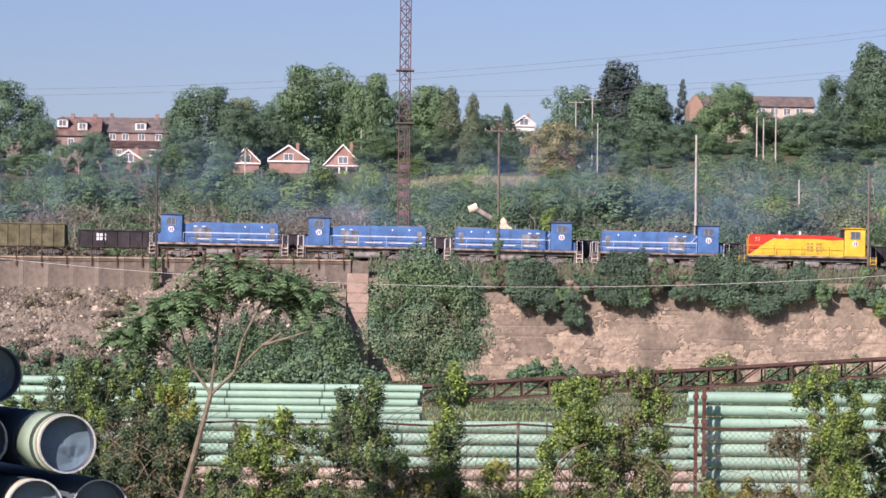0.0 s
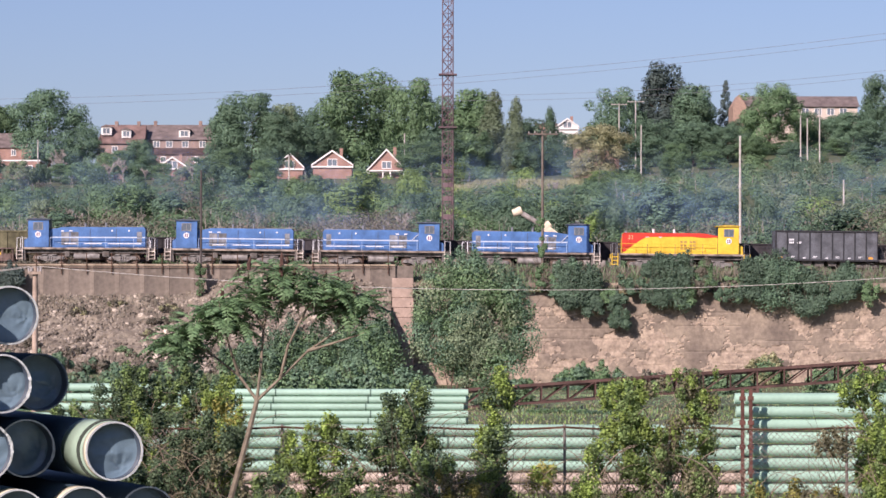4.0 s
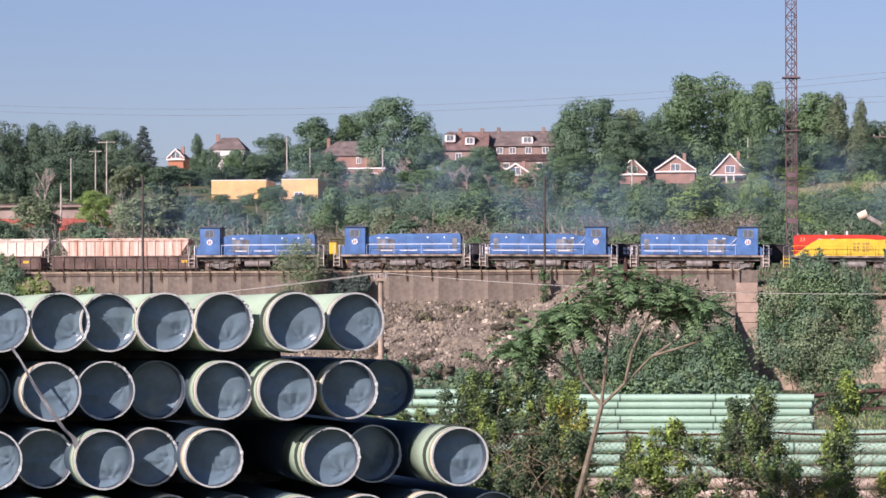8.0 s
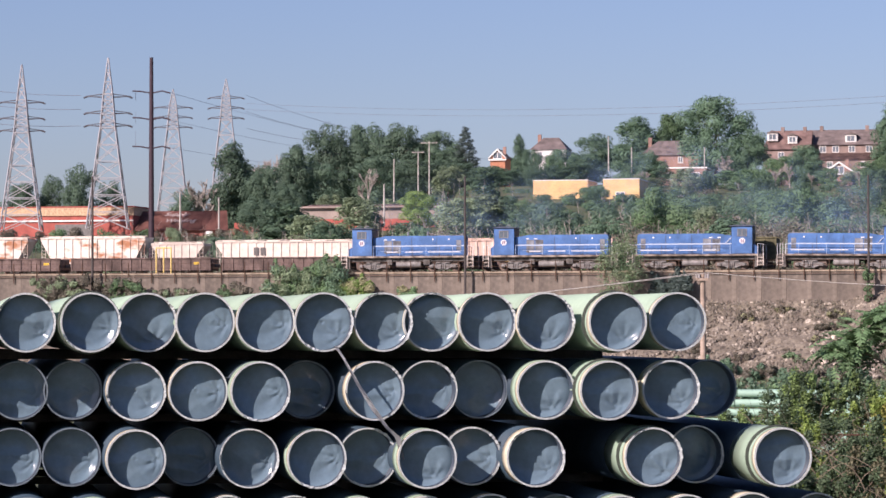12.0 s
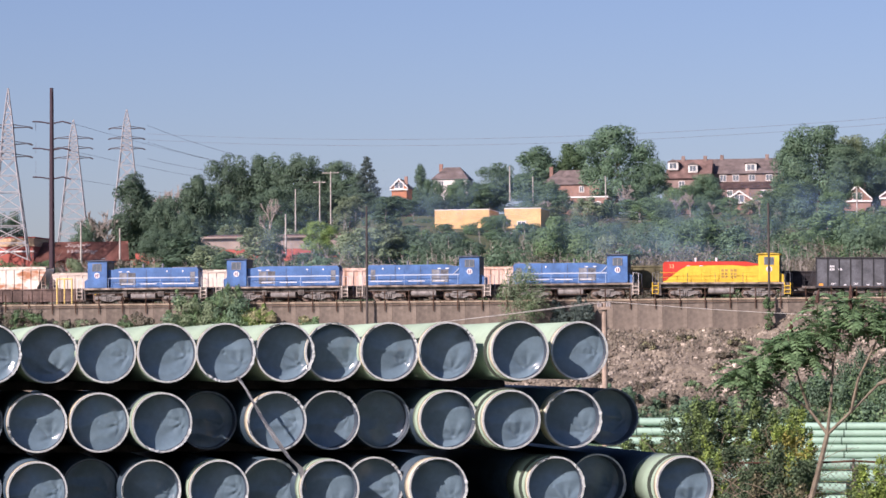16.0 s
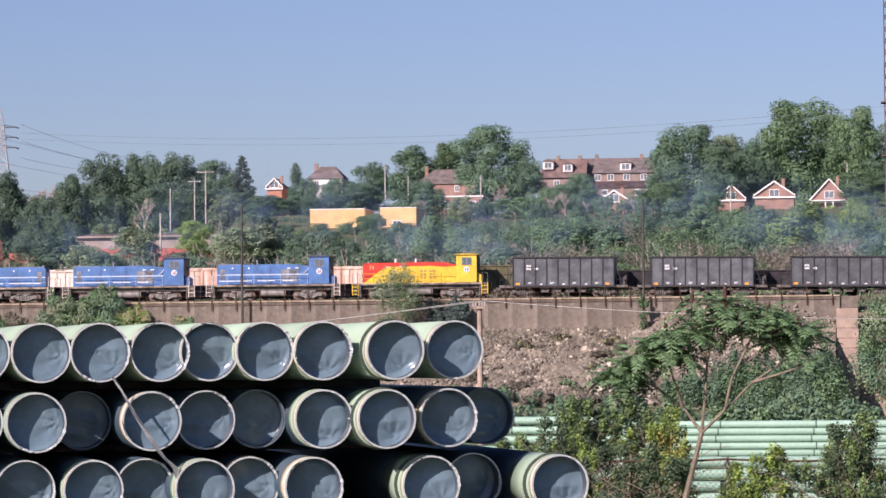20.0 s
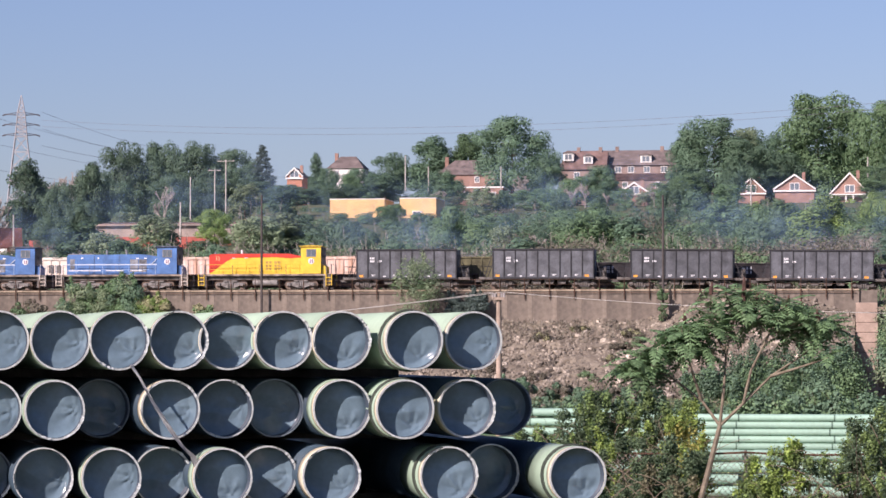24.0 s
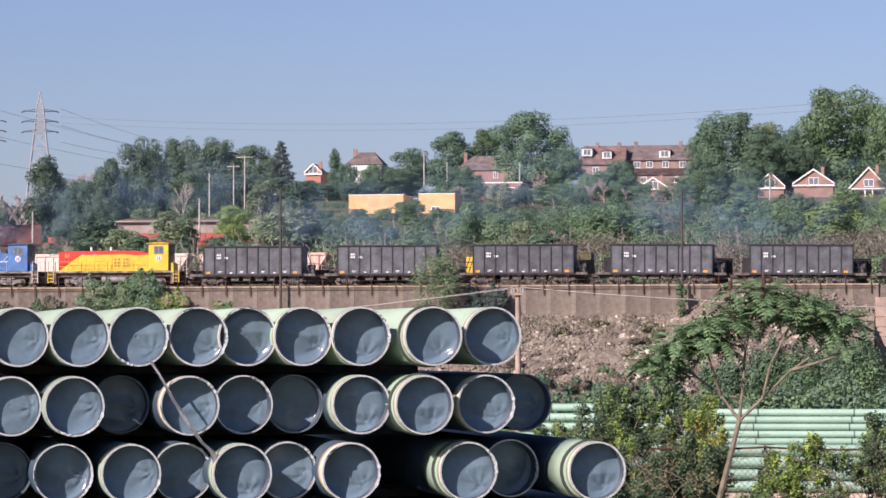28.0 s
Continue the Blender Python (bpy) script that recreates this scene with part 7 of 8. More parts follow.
# ---- trackside things ----
def build_trackside():
    cream = mat("crane_cream", (0.72, 0.62, 0.46), var=0.2, scale=1.5)
    grey = mat("crane_grey", (0.34, 0.31, 0.28), var=0.3, scale=1.5)
    y = 337.0
    t = thing("crane_boom", pose(0, y, 0), "folded cream and grey crane boom behind the train", "crane")

    def P(a, el):
        return Vector((bear(a, y), 0, rise(a, el, y)))
    bm = B()
    rod(bm, P(1.72, 2.04), P(2.3, 1.70), 0.3, 0.22, n=10)
    part("boom", bm, grey, t)
    bm = B()
    rod(bm, P(1.62, 2.0), P(1.78, 2.06), 0.42, 0.48, n=12)
    part("boom_head", bm, cream, t)
    bm = B()
    bar(bm, P(2.22, 1.74), P(2.85, 1.25), 0.75)
    part("lower_boom", bm, cream, t)
    bm = B()
    rod(bm, P(2.14, 1.68), P(2.3, 1.82), 0.4, 0.45, n=12)
    part("lower_head", bm, cream, t)
    bm = B()
    box(bm, bear(2.6, y), bear(3.3, y), -1.2, 1.2, 10.2, 12.3, 0.1)
    part("crane_body", bm, grey, t)
    yel = mat("bollard_yellow", (0.78, 0.58, 0.20), var=0.2, scale=2.0)
    x = bear(-16.78, 315)
    t = thing("yellow_frame", pose(x, 315, 10.2), "yellow steel clearance frame beside the track", "frame")
    for dx in (-0.9, -0.1, 0.7):
        bm = B()
        rod(bm, (dx, 0, -0.2), (dx, 0, 3.0), 0.08, n=8)
        part("post", bm, yel, t)
    bm = B()
    rod(bm, (-0.9, 0, 2.94), (0.7, 0, 2.94), 0.07, n=8)
    part("crossbar", bm, yel, t)


build_trackside()

# ---- shrubs near the camera ----
def stems(bm, n, h, spread, seed, r=0.02, z0=0.0):
    rnd = random.Random(seed)
    for k in range(n):
        p = Vector((rnd.uniform(-spread, spread) * 0.4, rnd.uniform(-0.3, 0.3), z0))
        d = Vector((rnd.uniform(-0.35, 0.35), rnd.uniform(-0.2, 0.2), 1)).normalized()
        steps, rr = 6, r * rnd.uniform(0.6, 1.2)
        pts, rs = [p], [rr]
        for s in range(steps):
            q = p + d * h * rnd.uniform(0.7, 1.05) / steps
            d = (d + Vector((rnd.uniform(-0.3, 0.3), rnd.uniform(-0.2, 0.2), rnd.uniform(-0.1, 0.2)))).normalized()
            rr *= 0.75
            p = q
            pts.append(q)
            rs.append(rr)
        tube(bm, pts, rs, 5)
    return bm


def shrub(a, y, top, half, tones, z0=0.0, n=3500, leaf=0.12, seed=1, name="shrub", label="", hang=False, dense=30, dome=False):
    """A shrub of leafy sprays over thin stems; half in metres."""
    rnd = random.Random(seed * 13 + 5)
    t = thing(name, pose(bear(a, y), y, z0), label or "overgrown leafy shrub by the yard fence", "shrub", "shrubs")
    h = top - z0
    st = stems(B(), 9, h * 0.95, half, seed, 0.016 + 0.004 * h)
    tagged(part("stem_growth", st, BARK, t), kind="stuff")
    lobes = []
    for k in range(dense):
        x = rnd.uniform(-1, 1) * half * 0.85
        roof = h * (1 - 0.38 * abs(x / half) ** 2) * rnd.uniform(0.78, 1.0)
        r = rnd.uniform(0.16, 0.32) * min(h, 2 * half) * 0.95
        z = rnd.uniform(0.05, 1.0) * max(0.1, roof - r)
        if hang:
            z = rnd.uniform(0.0, 1.0) * h
        if dome:
            w, q = rnd.uniform(0, 6.28), rnd.random() ** 0.5
            x, z = math.cos(w) * q * half * 0.85, h * (0.46 + 0.44 * math.sin(w) * q)
            r = rnd.uniform(0.06, 0.14) * h
        lobes.append((x, rnd.uniform(-0.4, 0.4) * half * (0.22 if hang else 0.6), z, r * 1.1, r * 0.8, r * rnd.uniform(0.7, 1.2)))
    share = 1.0 / len(tones)
    for i, tone in enumerate(tones):
        mine = lobes[i::len(tones)] or lobes
        me = leaf_mesh("foliage", mine, int(n * share), leaf, seed + i, shell=0.45, jitter=0.4)
        part_ob = put_mesh("foliage", me, LEAF[tone], t)
    # loose sprays breaking the outline
    spray = [(l[0] + rnd.uniform(-0.3, 0.3), l[1], l[2] + l[5] * rnd.uniform(0.6, 1.3), l[3] * 0.35, l[4] * 0.35, l[5] * 0.5) for l in lobes]
    me = leaf_mesh("sprays", spray, int(n * 0.22), leaf, seed + 9, shell=0.2)
    put_mesh("sprays", me, LEAF["bright" if "bright" in tones else tones[0]], t)
    return t


def vine(a, y, el, half, tones, seed, leaf=0.056, full=1.0):
    """A column of climbing vine: leafy clusters on stems, with gaps; shade and sunlight put into the leaf colours, dark
    inside, sunlit outside.
    """
    rnd = random.Random(seed * 17 + 3)
    h = rise(a, el, y)
    t = thing("vine_shrub", pose(bear(a, y), y, 0), "vine-covered shrub growing through the yard fence" if full > 0.8 else "thin straggling vine on the yard fence", "shrub", "shrubs")
    tagged(part("stem_growth", stems(B(), 8, h * 1.0, half, seed, 0.016), BARK, t), kind="stuff")
    bm = B()
    for k in range(12):
        x = rnd.uniform(-1, 1) * half * 1.2
        z = rnd.uniform(0.3, 0.95) * h
        pts = [Vector((x * 0.5, rnd.uniform(-0.2, 0.2), z * 0.8))]
        d = Vector((rnd.choice((-1, 1)) * rnd.uniform(0.3, 0.9), -0.1, 1.0)) * 0.22
        for q in range(5):
            pts.append(pts[-1] + d)
            d = d + Vector((rnd.uniform(-0.05, 0.05), 0, -0.05))
        tube(bm, pts, [0.011 - 0.0015 * q for q in range(6)], 4)
    tagged(part("bare_tendril", bm, mat("dry_vine", (0.27, 0.22, 0.16), var=0.3), t), kind="stuff")
    core, skin = [], []
    n = int((14 + 27 * half) * full * max(0.7, h / 3.0))
    for k in range(n):
        u = rnd.uniform(-1, 1)
        z = h * (0.10 + 0.90 * rnd.random() ** 0.8) * (1 - 0.30 * abs(u) ** 2 * rnd.random())
        wob = 0.35 * half * math.sin(z * 2.3 + seed) + 0.2 * half * math.sin(z * 5.1 + seed * 2)
        wide = half * (0.55 + 0.45 * math.sin(z * 1.7 + seed * 1.3) ** 2)
        r = rnd.uniform(0.08, 0.22)
        x, dy = u * wide + wob * 0.6, rnd.uniform(-0.35, 0.35)
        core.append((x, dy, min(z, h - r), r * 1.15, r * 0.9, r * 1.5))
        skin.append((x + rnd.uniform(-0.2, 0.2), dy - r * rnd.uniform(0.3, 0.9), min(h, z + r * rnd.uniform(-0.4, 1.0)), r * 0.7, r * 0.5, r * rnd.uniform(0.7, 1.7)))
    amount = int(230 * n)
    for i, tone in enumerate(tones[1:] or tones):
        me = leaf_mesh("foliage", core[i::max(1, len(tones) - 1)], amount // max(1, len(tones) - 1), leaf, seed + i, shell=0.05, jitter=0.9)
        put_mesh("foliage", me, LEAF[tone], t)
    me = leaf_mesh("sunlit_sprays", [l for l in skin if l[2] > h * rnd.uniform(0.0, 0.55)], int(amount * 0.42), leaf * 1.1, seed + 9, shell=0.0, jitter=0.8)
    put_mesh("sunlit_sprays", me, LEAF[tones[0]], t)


def build_near_shrubs():
    k = 0
    y = 66
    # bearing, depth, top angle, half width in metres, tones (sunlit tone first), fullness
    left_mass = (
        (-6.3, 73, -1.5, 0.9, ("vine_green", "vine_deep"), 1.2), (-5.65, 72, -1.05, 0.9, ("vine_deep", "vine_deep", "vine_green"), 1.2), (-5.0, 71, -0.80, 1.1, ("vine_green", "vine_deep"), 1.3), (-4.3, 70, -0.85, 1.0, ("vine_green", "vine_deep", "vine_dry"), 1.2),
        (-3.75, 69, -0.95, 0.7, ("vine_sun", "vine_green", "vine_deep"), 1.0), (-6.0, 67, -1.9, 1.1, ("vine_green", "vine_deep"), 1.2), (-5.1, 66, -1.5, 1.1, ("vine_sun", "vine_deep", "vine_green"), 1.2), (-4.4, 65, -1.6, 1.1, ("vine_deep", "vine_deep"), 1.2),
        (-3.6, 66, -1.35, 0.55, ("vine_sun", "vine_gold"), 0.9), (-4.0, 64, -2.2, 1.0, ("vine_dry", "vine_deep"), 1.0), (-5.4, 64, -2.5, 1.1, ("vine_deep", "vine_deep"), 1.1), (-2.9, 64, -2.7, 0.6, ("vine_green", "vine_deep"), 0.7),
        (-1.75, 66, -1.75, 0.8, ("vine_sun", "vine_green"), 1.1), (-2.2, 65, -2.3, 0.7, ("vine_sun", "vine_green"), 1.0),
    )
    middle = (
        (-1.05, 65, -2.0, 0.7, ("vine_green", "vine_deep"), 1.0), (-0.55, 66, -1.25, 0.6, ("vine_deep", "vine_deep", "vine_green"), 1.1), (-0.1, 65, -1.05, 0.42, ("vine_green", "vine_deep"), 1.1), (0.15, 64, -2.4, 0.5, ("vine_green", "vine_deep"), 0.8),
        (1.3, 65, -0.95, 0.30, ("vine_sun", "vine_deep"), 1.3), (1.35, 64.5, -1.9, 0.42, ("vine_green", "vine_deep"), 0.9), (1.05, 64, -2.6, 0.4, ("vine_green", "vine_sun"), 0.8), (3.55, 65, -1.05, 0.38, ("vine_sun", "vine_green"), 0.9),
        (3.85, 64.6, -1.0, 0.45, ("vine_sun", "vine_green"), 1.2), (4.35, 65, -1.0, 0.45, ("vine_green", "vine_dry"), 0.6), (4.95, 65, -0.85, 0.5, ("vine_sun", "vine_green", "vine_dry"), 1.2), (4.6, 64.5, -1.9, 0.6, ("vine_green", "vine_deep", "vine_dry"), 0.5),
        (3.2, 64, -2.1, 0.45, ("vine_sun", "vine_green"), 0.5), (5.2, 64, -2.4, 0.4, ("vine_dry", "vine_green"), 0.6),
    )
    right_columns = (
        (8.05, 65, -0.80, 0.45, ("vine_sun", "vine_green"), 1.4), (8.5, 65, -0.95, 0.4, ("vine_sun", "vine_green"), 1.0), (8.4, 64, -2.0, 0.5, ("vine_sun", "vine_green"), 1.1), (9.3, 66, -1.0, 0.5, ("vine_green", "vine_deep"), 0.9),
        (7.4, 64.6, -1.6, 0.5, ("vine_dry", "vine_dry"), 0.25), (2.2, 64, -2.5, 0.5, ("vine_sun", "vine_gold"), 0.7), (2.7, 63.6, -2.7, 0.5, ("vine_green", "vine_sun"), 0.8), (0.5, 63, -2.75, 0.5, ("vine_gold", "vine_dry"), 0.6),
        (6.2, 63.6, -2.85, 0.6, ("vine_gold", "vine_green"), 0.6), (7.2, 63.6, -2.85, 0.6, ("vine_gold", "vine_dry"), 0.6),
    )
    for a, y, el, half, tones, full in left_mass + middle + right_columns:
        k += 1
        vine(a, y, el, half, tones, k, full=full)
    # growth at the foot of the wall
    for a, y, el, half, tones in (
        (-1.2, 283, 0.35, 3.4, ("deep", "green")), (-2.2, 280, 0.12, 3.4, ("deep", "green")), (-3.2, 278, -0.3, 3.0, ("deep", "green")), (-1.6, 275, -0.2, 3.2, ("deep", "green")), (-0.9, 286, 0.35, 1.8, ("deep", "green")), (-4.6, 276, -0.62, 3.0, ("deep", "dry")),
        (-5.8, 280, -0.6, 2.8, ("dry", "deep")), (-6.8, 280, -0.5, 2.4, ("deep", "dry")), (3.05, 279, -0.66, 3.3, ("green", "deep")), (4.9, 296, -0.75, 2.4, ("green", "dry")), (6.2, 297, -0.45, 1.9, ("gold", "green")), (1.7, 274, -0.95, 2.2, ("green", "deep")),
        (7.5, 296, -0.7, 2.0, ("green", "deep")),
    ):
        k += 1
        shrub(a, y, rise(a, el, y), half, tones, z0=hill(bear(a, y), y), n=13000, leaf=0.20, seed=k, label="dense shrub at the foot of the retaining wall")
    # growth along the top of the stone wall
    stone_top = (
        (2.55, 7.2, 1.1, 1.2, ("dark", "deep")), (2.85, 6.4, 0.95, 1.7, ("dark",)), (3.1, 5.6, 0.6, 0.9, ("dark",)), (4.15, 6.9, 1.2, 1.1, ("dark",)),
        (4.55, 6.4, 1.22, 1.7, ("dark",)), (5.9, 7.2, 1.12, 1.5, ("dark",)), (6.5, 6.7, 1.15, 1.9, ("dark", "deep")), (7.05, 6.0, 0.95, 1.3, ("dark",)),
        (7.6, 6.8, 0.98, 1.4, ("dark",)), (3.55, 4.4, 0.5, 0.9, ("dark", "deep")), (2.15, 8.6, 1.9, 0.5, ("green",)), (8.7, 7.2, 0.7, 1.2, ("green", "deep")),
        (9.2, 5.4, 0.5, 1.0, ("green", "bright")), (-4.05, 7.4, 1.12, 0.38, ("green",)),
    )
    concrete_top = (
        (-14.25, 7.6, 1.12, 4.4, ("green", "deep", "grey")), (-13.3, 7.6, 0.90, 1.6, ("bright", "gold")), (-15.5, 7.4, 0.8, 1.8, ("dry", "green")), (-7.6, 7.2, 0.95, 1.9, ("fir",)),
        (-16.6, 7.4, 0.72, 2.6, ("dry", "grey")), (-17.6, 7.4, 0.84, 2.8, ("dry", "green")), (-18.7, 7.4, 0.90, 3.4, ("dry", "grey")), (-12.4, 7.5, 0.75, 0.9, ("gold", "green")),
    )
    for a, z0, el, half, tones in stone_top + concrete_top:
        k += 1
        y = 302.4
        shrub(a, y, rise(a, el, y), half, tones, z0=z0, n=int(5200 + 3600 * half), leaf=0.165, seed=k, label="dark shrub clinging to the top of the wall" if a > -3 else "weedy green shrub at the foot of the concrete wall", hang=True, dense=int(16 + 8 * half))
    rnd = random.Random(40)
    for q in range(15):
        a = rnd.uniform(1.6, 9.2)
        k += 1
        z0 = rnd.uniform(6.2, 8.8)
        shrub(a, 302.4, z0 + rnd.uniform(0.9, 2.2), rnd.uniform(0.6, 1.5), rnd.choice((("deep",), ("deep", "green"), ("green",), ("dry", "green"))), z0=z0, n=2600, leaf=0.16, seed=k, label="small shrub rooted in the stone wall", hang=True, dense=12)
    shrub(0.88, 284, rise(0.88, 1.3, 284), 5.7, ("deep", "green", "grey"), z0=hill(bear(0.88, 284), 284), n=60000, leaf=0.19, seed=91, name="tree", label="full grey-green tree in front of the stone wall", dense=110, dome=True)
    # tufts on the rubble slope
    rnd = random.Random(52)
    for q in range(22):
        x, f = rnd.uniform(-46, -5), rnd.uniform(0.12, 0.95)
        y, z0 = 288.6 + 15.0 * f, 7.3 * f ** 1.15
        k += 1
        shrub(math.degrees(math.atan2(x, y)), y, z0 + rnd.uniform(0.6, 1.4), rnd.uniform(0.5, 1.3), rnd.choice((("dry",), ("dry", "grey"), ("grey", "green"), ("dry", "gold"))), z0=z0 - 0.1, n=1300, leaf=0.13, seed=k, label="low weedy tuft on the rubble slope", dense=12)
    # an airy feathery sapling rising in front of the wall
    shrub(-8.52, 300.5, rise(-8.52, 1.72, 300.5), 2.8, ("grey", "green"), z0=6.6, n=8200, leaf=0.125, seed=77, name="sapling", label="airy grey-green sapling at the foot of the wall", dense=60, dome=True)
    # scrub behind the far rack and beside the truss
    for a, y, el, half, tones in ((-6.6, 190, -0.62, 2.2, ("deep", "dry")), (-5.6, 185, -0.75, 2.0, ("deep", "green")), (-4.5, 180, -0.7, 2.2, ("deep", "green")), (-3.4, 180, -0.72, 2.0, ("green", "deep")), (-2.3, 178, -0.65, 2.2, ("deep", "green")), (-1.2, 180, -0.6, 2.2, ("deep", "green")), (-0.3, 184, -0.7, 1.8, ("deep", "green")),
                                  (2.4, 162, -1.55, 1.6, ("green", "deep")), (3.4, 160, -1.6, 1.4, ("deep",)), (1.4, 176, -0.9, 1.6, ("green", "deep")), (5.6, 220, -0.8, 2.0, ("deep", "green")), (7.4, 230, -0.75, 2.2, ("green", "deep")), (8.8, 230, -0.62, 2.2, ("green", "deep")), (4.2, 240, -0.78, 2.0, ("dry", "green"))):
        k += 1
        shrub(a, y, rise(a, el, y), half, tones, z0=hill(bear(a, y), y), n=4500, leaf=0.2, seed=k, label="low scrub growing behind the pipe racks")


def build_sumac():
    """A slender sumac with arching compound leaves."""
    rnd = random.Random(21)
    y = 58.0
    t = thing("sumac_tree", pose(bear(-3.75, y), y, 0), "slender sumac tree with drooping compound leaves", "tree", "trees")

    def P(a, el, dy=0.0):
        return Vector((bear(a, y) - bear(-3.75, y), dy, rise(a, el, y)))
    limbs = []
    trunk = [Vector((0, 0, 0)), P(-3.55, -3.4), P(-3.2, -2.1), P(-3.02, -1.4)]
    limbs.append((trunk, 0.065, 0.045))
    ends = []
    fork = trunk[-1]
    leaders = ([fork, P(-2.6, -1.0), P(-2.1, -0.5, 0.1), P(-1.5, -0.1, 0.15), P(-1.0, 0.2, 0.1)], [fork, P(-3.35, -0.95, 0.1), P(-3.8, -0.6, 0.0), P(-4.3, -0.3, -0.1)],
               [fork, P(-2.95, -0.8, -0.1), P(-2.9, -0.1, -0.1), P(-2.75, 0.55, 0.0), P(-2.5, 1.0, 0.1)], [P(-2.6, -1.0), P(-2.45, -0.4, -0.2), P(-2.1, 0.3, -0.2), P(-1.8, 0.7, -0.1)],
               [P(-2.1, -0.5, 0.1), P(-1.6, -0.35, -0.2), P(-1.0, -0.15, -0.2)], [P(-3.35, -0.95, 0.1), P(-3.5, -0.45, -0.2), P(-3.65, 0.1, -0.2)], [P(-2.9, -0.1, -0.1), P(-3.15, 0.35, 0.2), P(-3.2, 0.7, 0.2)])
    joints = []
    for pts in leaders:
        limbs.append((pts, 0.032, 0.013))
        for a, b in zip(pts[1:], pts[2:]):
            joints += [a, a.lerp(b, 0.5), b]
        ends.append((pts[-1], (pts[-1] - pts[-2]).normalized()))
    # the crown's upper and lower outline by bearing: two tiers with a gap under the upper one
    span = (-4.8, -4.35, -3.9, -3.4, -3.25, -2.5, -2.05, -1.33, -0.8)
    roof = (-0.40, 0.10, 0.40, 0.45, 0.95, 1.20, 0.95, 0.50, 0.28)
    floor_ = (-0.55, -0.6, -0.45, -0.4, -0.3, 0.45, 0.25, 0.05, 0.0)
    for k in range(190):
        a, dy = rnd.uniform(-4.75, -0.8), rnd.uniform(-0.5, 0.5)
        hi, lo = float(np.interp(a, span, roof)), float(np.interp(a, span, floor_))
        el = hi - (hi - lo) * rnd.random() ** 1.15
        # the crown breaks up into clumps with gaps between them
        if noise.noise(Vector((a * 2.3, el * 2.6, 3.7))) < -0.08:
            continue
        e = P(a, el, dy)
        base = min(joints, key=lambda q: (q - e).length + (0.4 if q.z > e.z else 0.0))
        if (base - e).length > 1.05 or len(limbs) > 96:
            continue
        mid = base.lerp(e, 0.5) + Vector((0, 0, -0.05))
        limbs.append(([base, mid, e], 0.014, 0.007))
        ends.append((e, (e - mid).normalized()))
    for i, (pts, r0, r1) in enumerate(limbs):
        bm = B()
        n = len(pts) - 1
        tube(bm, pts, [r0 + (r1 - r0) * j / n for j in range(n + 1)], 7)
        part("trunk" if i == 0 else "limb", bm, mat("sumac_bark", (0.235, 0.20, 0.145), var=0.3, scale=5.0, fine=25.0, bump=0.4), t)
    # one compound leaf: a stalk with paired leaflets, arching down
    vs, fs = [], []

    def leaflet(p, d, nrm, l, w):
        s = d.cross(nrm).normalized()
        b = len(vs)
        vs.extend([p, p + d * l * 0.4 + s * w, p + d * l, p + d * l * 0.4 - s * w])
        fs.append((b, b + 1, b + 2, b + 3))
    meshes = []
    for v in range(4):
        vs, fs = [], []
        L, bend = 0.46 + 0.05 * v, 0.42 + 0.16 * v
        p, ang = Vector((0, 0, 0)), 0.5
        for k in range(9):
            d = Vector((math.cos(ang), 0, math.sin(ang)))
            q = p + d * L / 9
            up = Vector((-math.sin(ang), 0, math.cos(ang)))
            w = 0.006
            b = len(vs)
            vs.extend([p + Vector((0, w, 0)), q + Vector((0, w, 0)), q - Vector((0, w, 0)), p - Vector((0, w, 0))])
            fs.append((b, b + 1, b + 2, b + 3))
            if k > 0:
                l = 0.15 * (1 - abs(k - 4) / 9)
                for s in (-1, 1):
                    leaflet(q, (d * 0.45 + Vector((0, s, 0)) - up * 0.35).normalized(), up, l, l * 0.21)
            p = q
            ang -= bend / 4.5
        leaflet(p, Vector((math.cos(ang), 0, math.sin(ang))), Vector((-math.sin(ang), 0, math.cos(ang))), 0.11, 0.02)
        me = bpy.data.meshes.new("compound_leaf")
        me.from_pydata([tuple(c) for c in vs], [], fs)
        meshes.append(me)
    n = 0
    lm = leaf_mat("leaf_sumac", (0.19, 0.305, 0.14), (0.105, 0.195, 0.095), island=0.4)
    cone_m = mat("sumac_cone_red", (0.10, 0.055, 0.042), var=0.3, scale=12.0, fine=40.0, bump=0.5)
    bm = B()
    rod(bm, (0, 0, 0), (0, 0, 0.10), 0.028, 0.036, n=7, caps=False)
    rod(bm, (0, 0, 0.10), (0.01, 0, 0.22), 0.036, 0.008, n=7)
    cone = bpy.data.meshes.new("fruit_cone")
    bm.to_mesh(cone)
    bm.free()
    for e, d in sorted(ends, key=lambda q: -q[0].z)[:60:3]:
        put_mesh("fruit_cone", cone, cone_m, t, Matrix.Translation(e + Vector((0, -0.05, 0.02))) @ pose(0, 0, 0, rnd.uniform(-14, 14), rnd.uniform(-14, 14), 0) @ Matrix.Scale(1.15, 4))
    for e, d in ends:
        for k in range(7):
            w = k * 2.39 + rnd.uniform(-0.4, 0.4)
            m = Matrix.Translation(e - d * rnd.uniform(0, 0.22)) @ Matrix.Rotation(w, 4, 'Z') @ Matrix.Rotation(rnd.uniform(-0.5, 0.35), 4, 'Y') @ Matrix.Scale(rnd.uniform(0.85, 1.3), 4)
            put_mesh("compound_leaf", meshes[n % 4], lm, t, m)
            n += 1


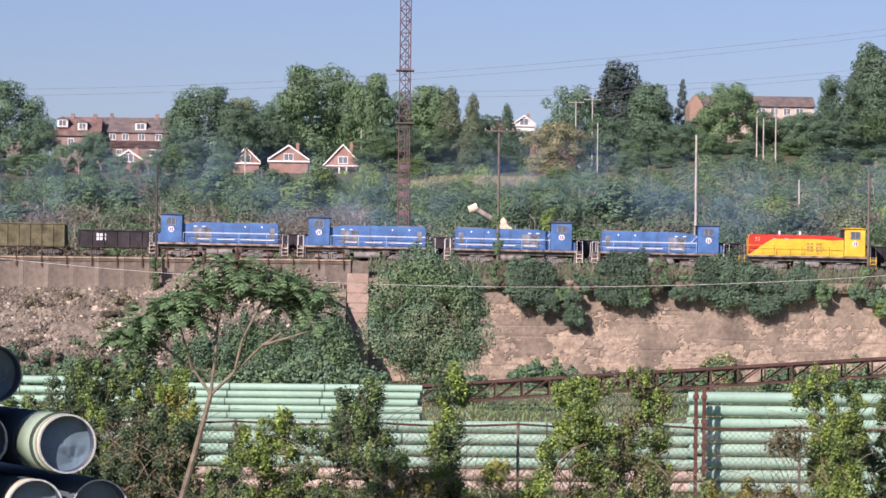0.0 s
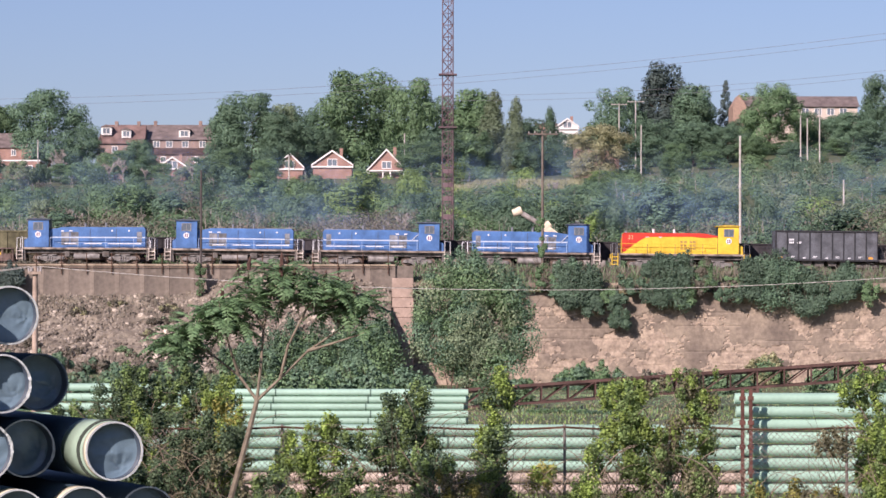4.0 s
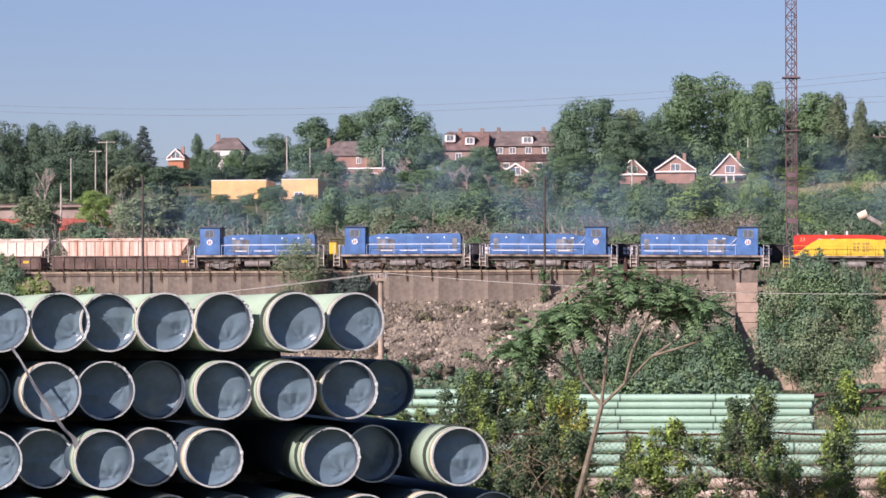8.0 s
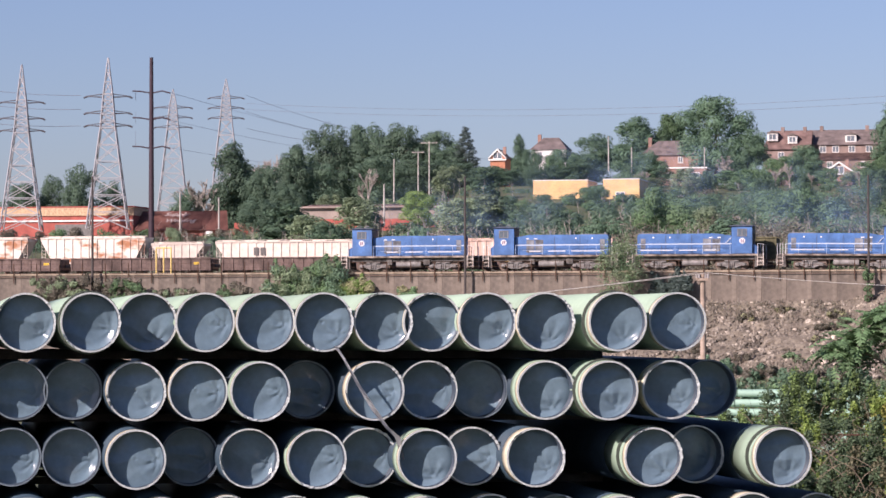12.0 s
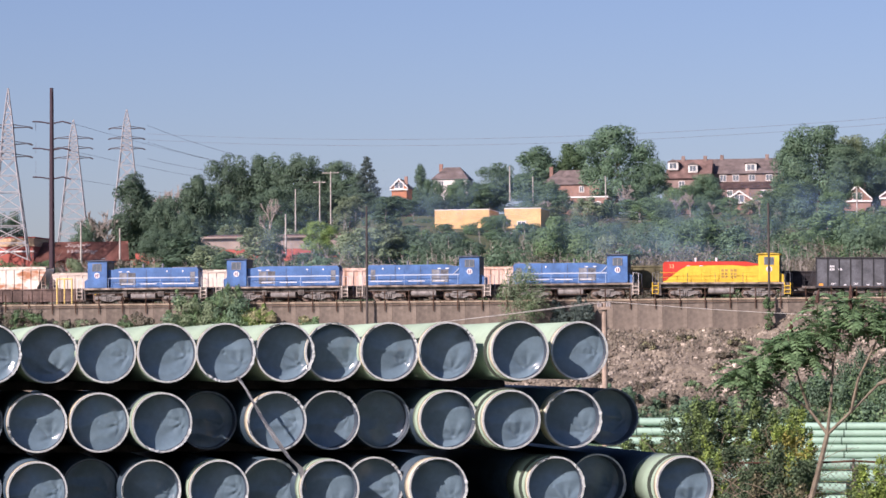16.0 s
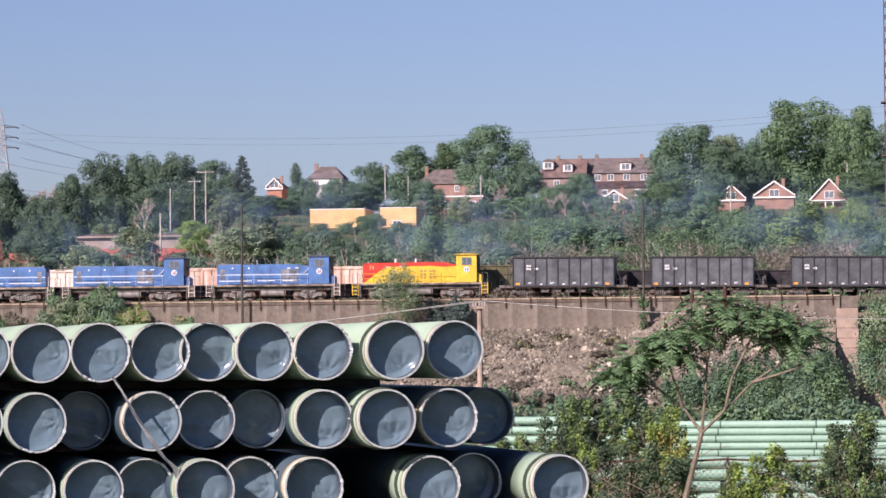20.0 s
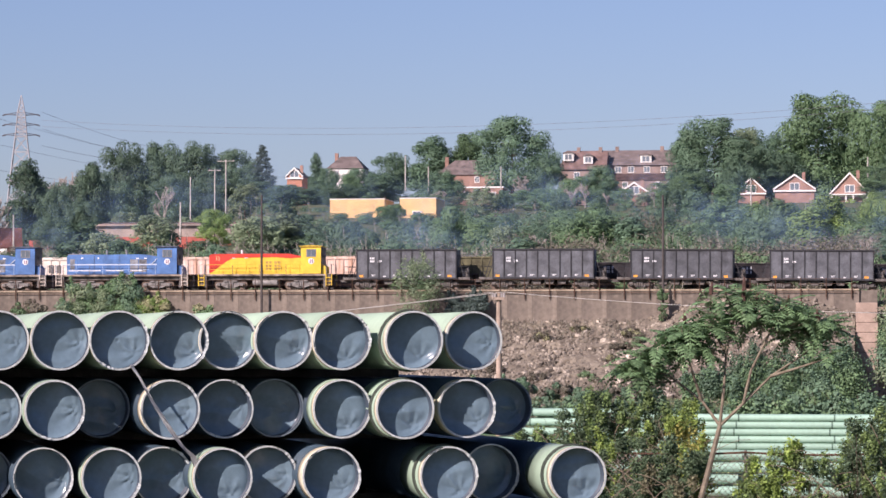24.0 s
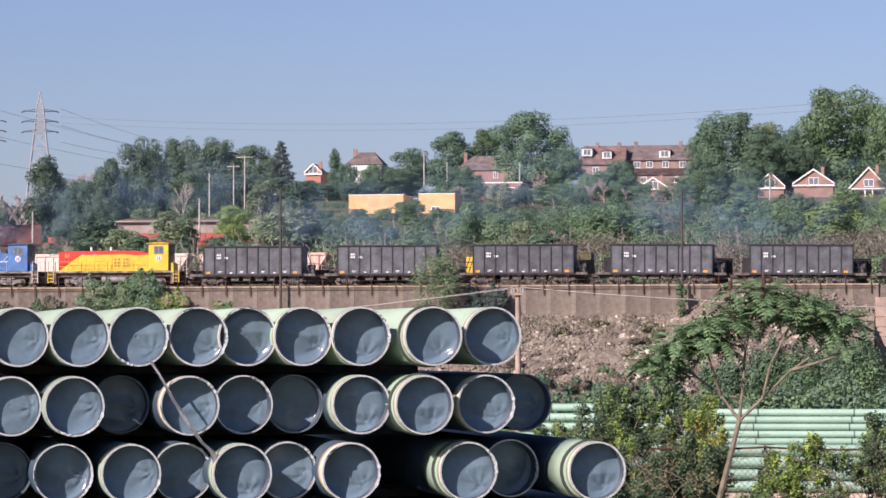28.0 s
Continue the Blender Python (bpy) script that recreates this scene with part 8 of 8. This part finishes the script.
def build_fence():
    grey = mat("fence_wire", (0.30, 0.27, 0.24), rough=0.5, var=0.3, metal=0.4, bump=0)
    rust = mat("rail_rust", (0.13, 0.075, 0.05))
    y = 67.0
    t = thing("chain_link_fence", pose(0, y, 0), "rusting chain-link fence overgrown with vines", "fence")
    H = 2.4
    for k in range(9):
        bm = B()
        rod(bm, (-9 + 3 * k, 0.06, 0), (-9 + 3 * k, 0.06, H + 0.05), 0.032, n=8)
        part("fence_post", bm, grey, t)
    for k in range(8):
        part("top_rail", tube(B(), sag((-9 + 3 * k, 0, H), (-6 + 3 * k, 0, H), 0.05, 4), 0.024, 6), rust, t)
    bm = B()
    s = 0.125
    n = int(24 / s)
    for k in range(-int(H / s), n):
        x = -9 + k * s
        for sg in (1, -1):
            a0 = max(x, -9.0)
            xa, xb = (x, x + H) if sg > 0 else (x + H, x)
            rod(bm, (xa, 0.004 * sg, 0), (xb, 0.004 * sg, H), 0.0052, n=3, caps=False)
    w = part("wire_mesh", bm, grey, t)
    tagged(w, kind="stuff")


def build_weeds():
    """Grass and weeds on the yard, the bank and the railway bench."""
    rng = np.random.default_rng(12)

    def blades(name, pts, h, w, tone, label):
        n = len(pts)
        p = np.array(pts)
        ang = rng.uniform(0, 6.28, n)
        side = np.stack([np.cos(ang), np.sin(ang), np.zeros(n)], 1) * (w * rng.uniform(0.5, 1.3, n))[:, None]
        tip = p + np.stack([rng.normal(0, 0.3, n), rng.normal(0, 0.3, n), rng.uniform(0.5, 1.2, n)], 1) * h
        q = np.stack([p - side, p + side, tip], 1).reshape(-1, 3)
        me = bpy.data.meshes.new(name)
        me.from_pydata([tuple(c) for c in q], [], [(3 * i, 3 * i + 1, 3 * i + 2) for i in range(n)])
        tagged(put_mesh(name, me, LEAF[tone]), label, "weeds", kind="stuff")
    for tone, lo, hi, n in (("bright", 72, 175, 16000), ("green", 150, 295, 22000), ("gold", 100, 295, 12000)):
        pts = []
        for k in range(n):
            y = float(rng.uniform(lo, hi))
            x = bear(float(rng.uniform(-8, 10)), y)
            pts.append((x, y, hill(x, y)))
        blades("yard_weeds", pts, 0.15, 0.035, tone, "rough grass and weeds on the yard")
    pts = []
    for k in range(6000):
        y = float(rng.uniform(606, 660))
        x = bear(float(rng.uniform(0.5, 2.9)), y)
        pts.append((x, y, hill(x, y)))
    blades("terrace_grass", pts, 1.0, 0.22, "gold", "dry grass strip on the hillside")
    pts = []
    for k in range(12000):
        f = float(rng.random())
        x = float(rng.uniform(-1, 60))
        pts.append((x, WALL_Y - 0.9 + 6.5 * f, 7.55 + (BANK - drop(x)) * f ** 0.8))
    blades("bank_grass", pts[:7000], 0.75, 0.09, "dry", "dry grass on the railway bank")
    blades("bank_grass", pts[7000:], 0.7, 0.09, "green", "green weeds on the railway bank")
    pts = []
    for k in range(9000):
        x = float(rng.uniform(-120, 60))
        pts.append((x, float(rng.choice((rng.uniform(304.6, 316), rng.uniform(334, 350)))), RAIL_Z - 0.57 - drop(x)))
    blades("bench_weeds", pts, 0.55, 0.07, "dry", "dry weeds beside the tracks")
    pts = [(float(rng.uniform(-124, -3)), 0, 0) for k in range(9000)]
    out = []
    for x, _, _ in pts:
        f = float(rng.choice((rng.random() * 0.25, 0.75 + 0.25 * rng.random())))
        out.append((x, 288.6 + 15 * f, 7.3 * f ** 1.15))
    blades("slope_weeds", out, 0.38, 0.06, "dry", "dry weeds on the rubble slope")


build_weeds()
build_near_shrubs()
build_sumac()
build_fence()

# ---- exhaust smoke drifting over the train ----
SMOKE = []


def smoke_mat():
    """Thin bluish smoke, densest in the middle of its wisp and broken by noise."""
    m = bpy.data.materials.new("thin_smoke")
    m.use_nodes = True
    nt = m.node_tree
    N, L = nt.nodes, nt.links
    b = N["Principled BSDF"]
    b.inputs["Base Color"].default_value = (0.17, 0.28, 0.46, 1)
    b.inputs["Roughness"].default_value = 1.0
    b.inputs["Specular IOR Level"].default_value = 0.0
    tc = N.new("ShaderNodeTexCoord")
    mp = N.new("ShaderNodeMapping")
    mp.inputs["Scale"].default_value = (1 / 15.0, 0.0, 1 / 5.2)
    gr = N.new("ShaderNodeTexGradient")
    gr.gradient_type = 'SPHERICAL'
    no = N.new("ShaderNodeTexNoise")
    no.inputs["Scale"].default_value, no.inputs["Detail"].default_value = 0.22, 5.0
    no.inputs["Distortion"].default_value = 0.6
    info = N.new("ShaderNodeObjectInfo")
    add = N.new("ShaderNodeVectorMath")
    L.new(tc.outputs["Object"], add.inputs[0])
    L.new(info.outputs["Location"], add.inputs[1])
    add.operation = 'ADD'
    L.new(tc.outputs["Object"], mp.inputs[0])
    L.new(mp.outputs[0], gr.inputs[0])
    L.new(tc.outputs["Object"], no.inputs["Vector"])
    mr = N.new("ShaderNodeMapRange")
    mr.inputs[1].default_value, mr.inputs[2].default_value = 0.36, 0.72
    mr.inputs[3].default_value, mr.inputs[4].default_value = 0.0, 0.26
    L.new(no.outputs[0], mr.inputs[0])
    mu = N.new("ShaderNodeMath")
    mu.operation = 'MULTIPLY'
    L.new(gr.outputs["Fac"], mu.inputs[0])
    L.new(mr.outputs[0], mu.inputs[1])
    N.remove(add), N.remove(info)
    tr = N.new("ShaderNodeBsdfTransparent")
    mx = N.new("ShaderNodeMixShader")
    L.new(mu.outputs[0], mx.inputs[0])
    L.new(tr.outputs[0], mx.inputs[1])
    L.new(b.outputs[0], mx.inputs[2])
    L.new(mx.outputs[0], N["Material Output"].inputs[0])
    return m


def build_smoke():
    m = smoke_mat()
    for k in range(9):
        bm = B()
        bmesh.ops.create_grid(bm, x_segments=12, y_segments=6, size=1.0)
        for v in bm.verts:
            x, z = v.co.x * 16, v.co.y * 5.5
            v.co = Vector((x, 0.8 * noise.noise(Vector((x * 0.15, z * 0.3, k * 3.1))), z))
        y = 346 + 5 * (k % 4)
        ob = put("smoke_puff", bm, m, None, pose(bear(-7.0 + 2.3 * k, y) + 3 * ((k * 7) % 3), y, 17.5 + 2.0 * ((k * 5) % 3)))
        ob.visible_shadow = False
        tagged(ob, "thin bluish exhaust smoke drifting above the train", "smoke", "smoke puffs")
        SMOKE.append((ob, ob.location.copy()))


build_smoke()

motions()
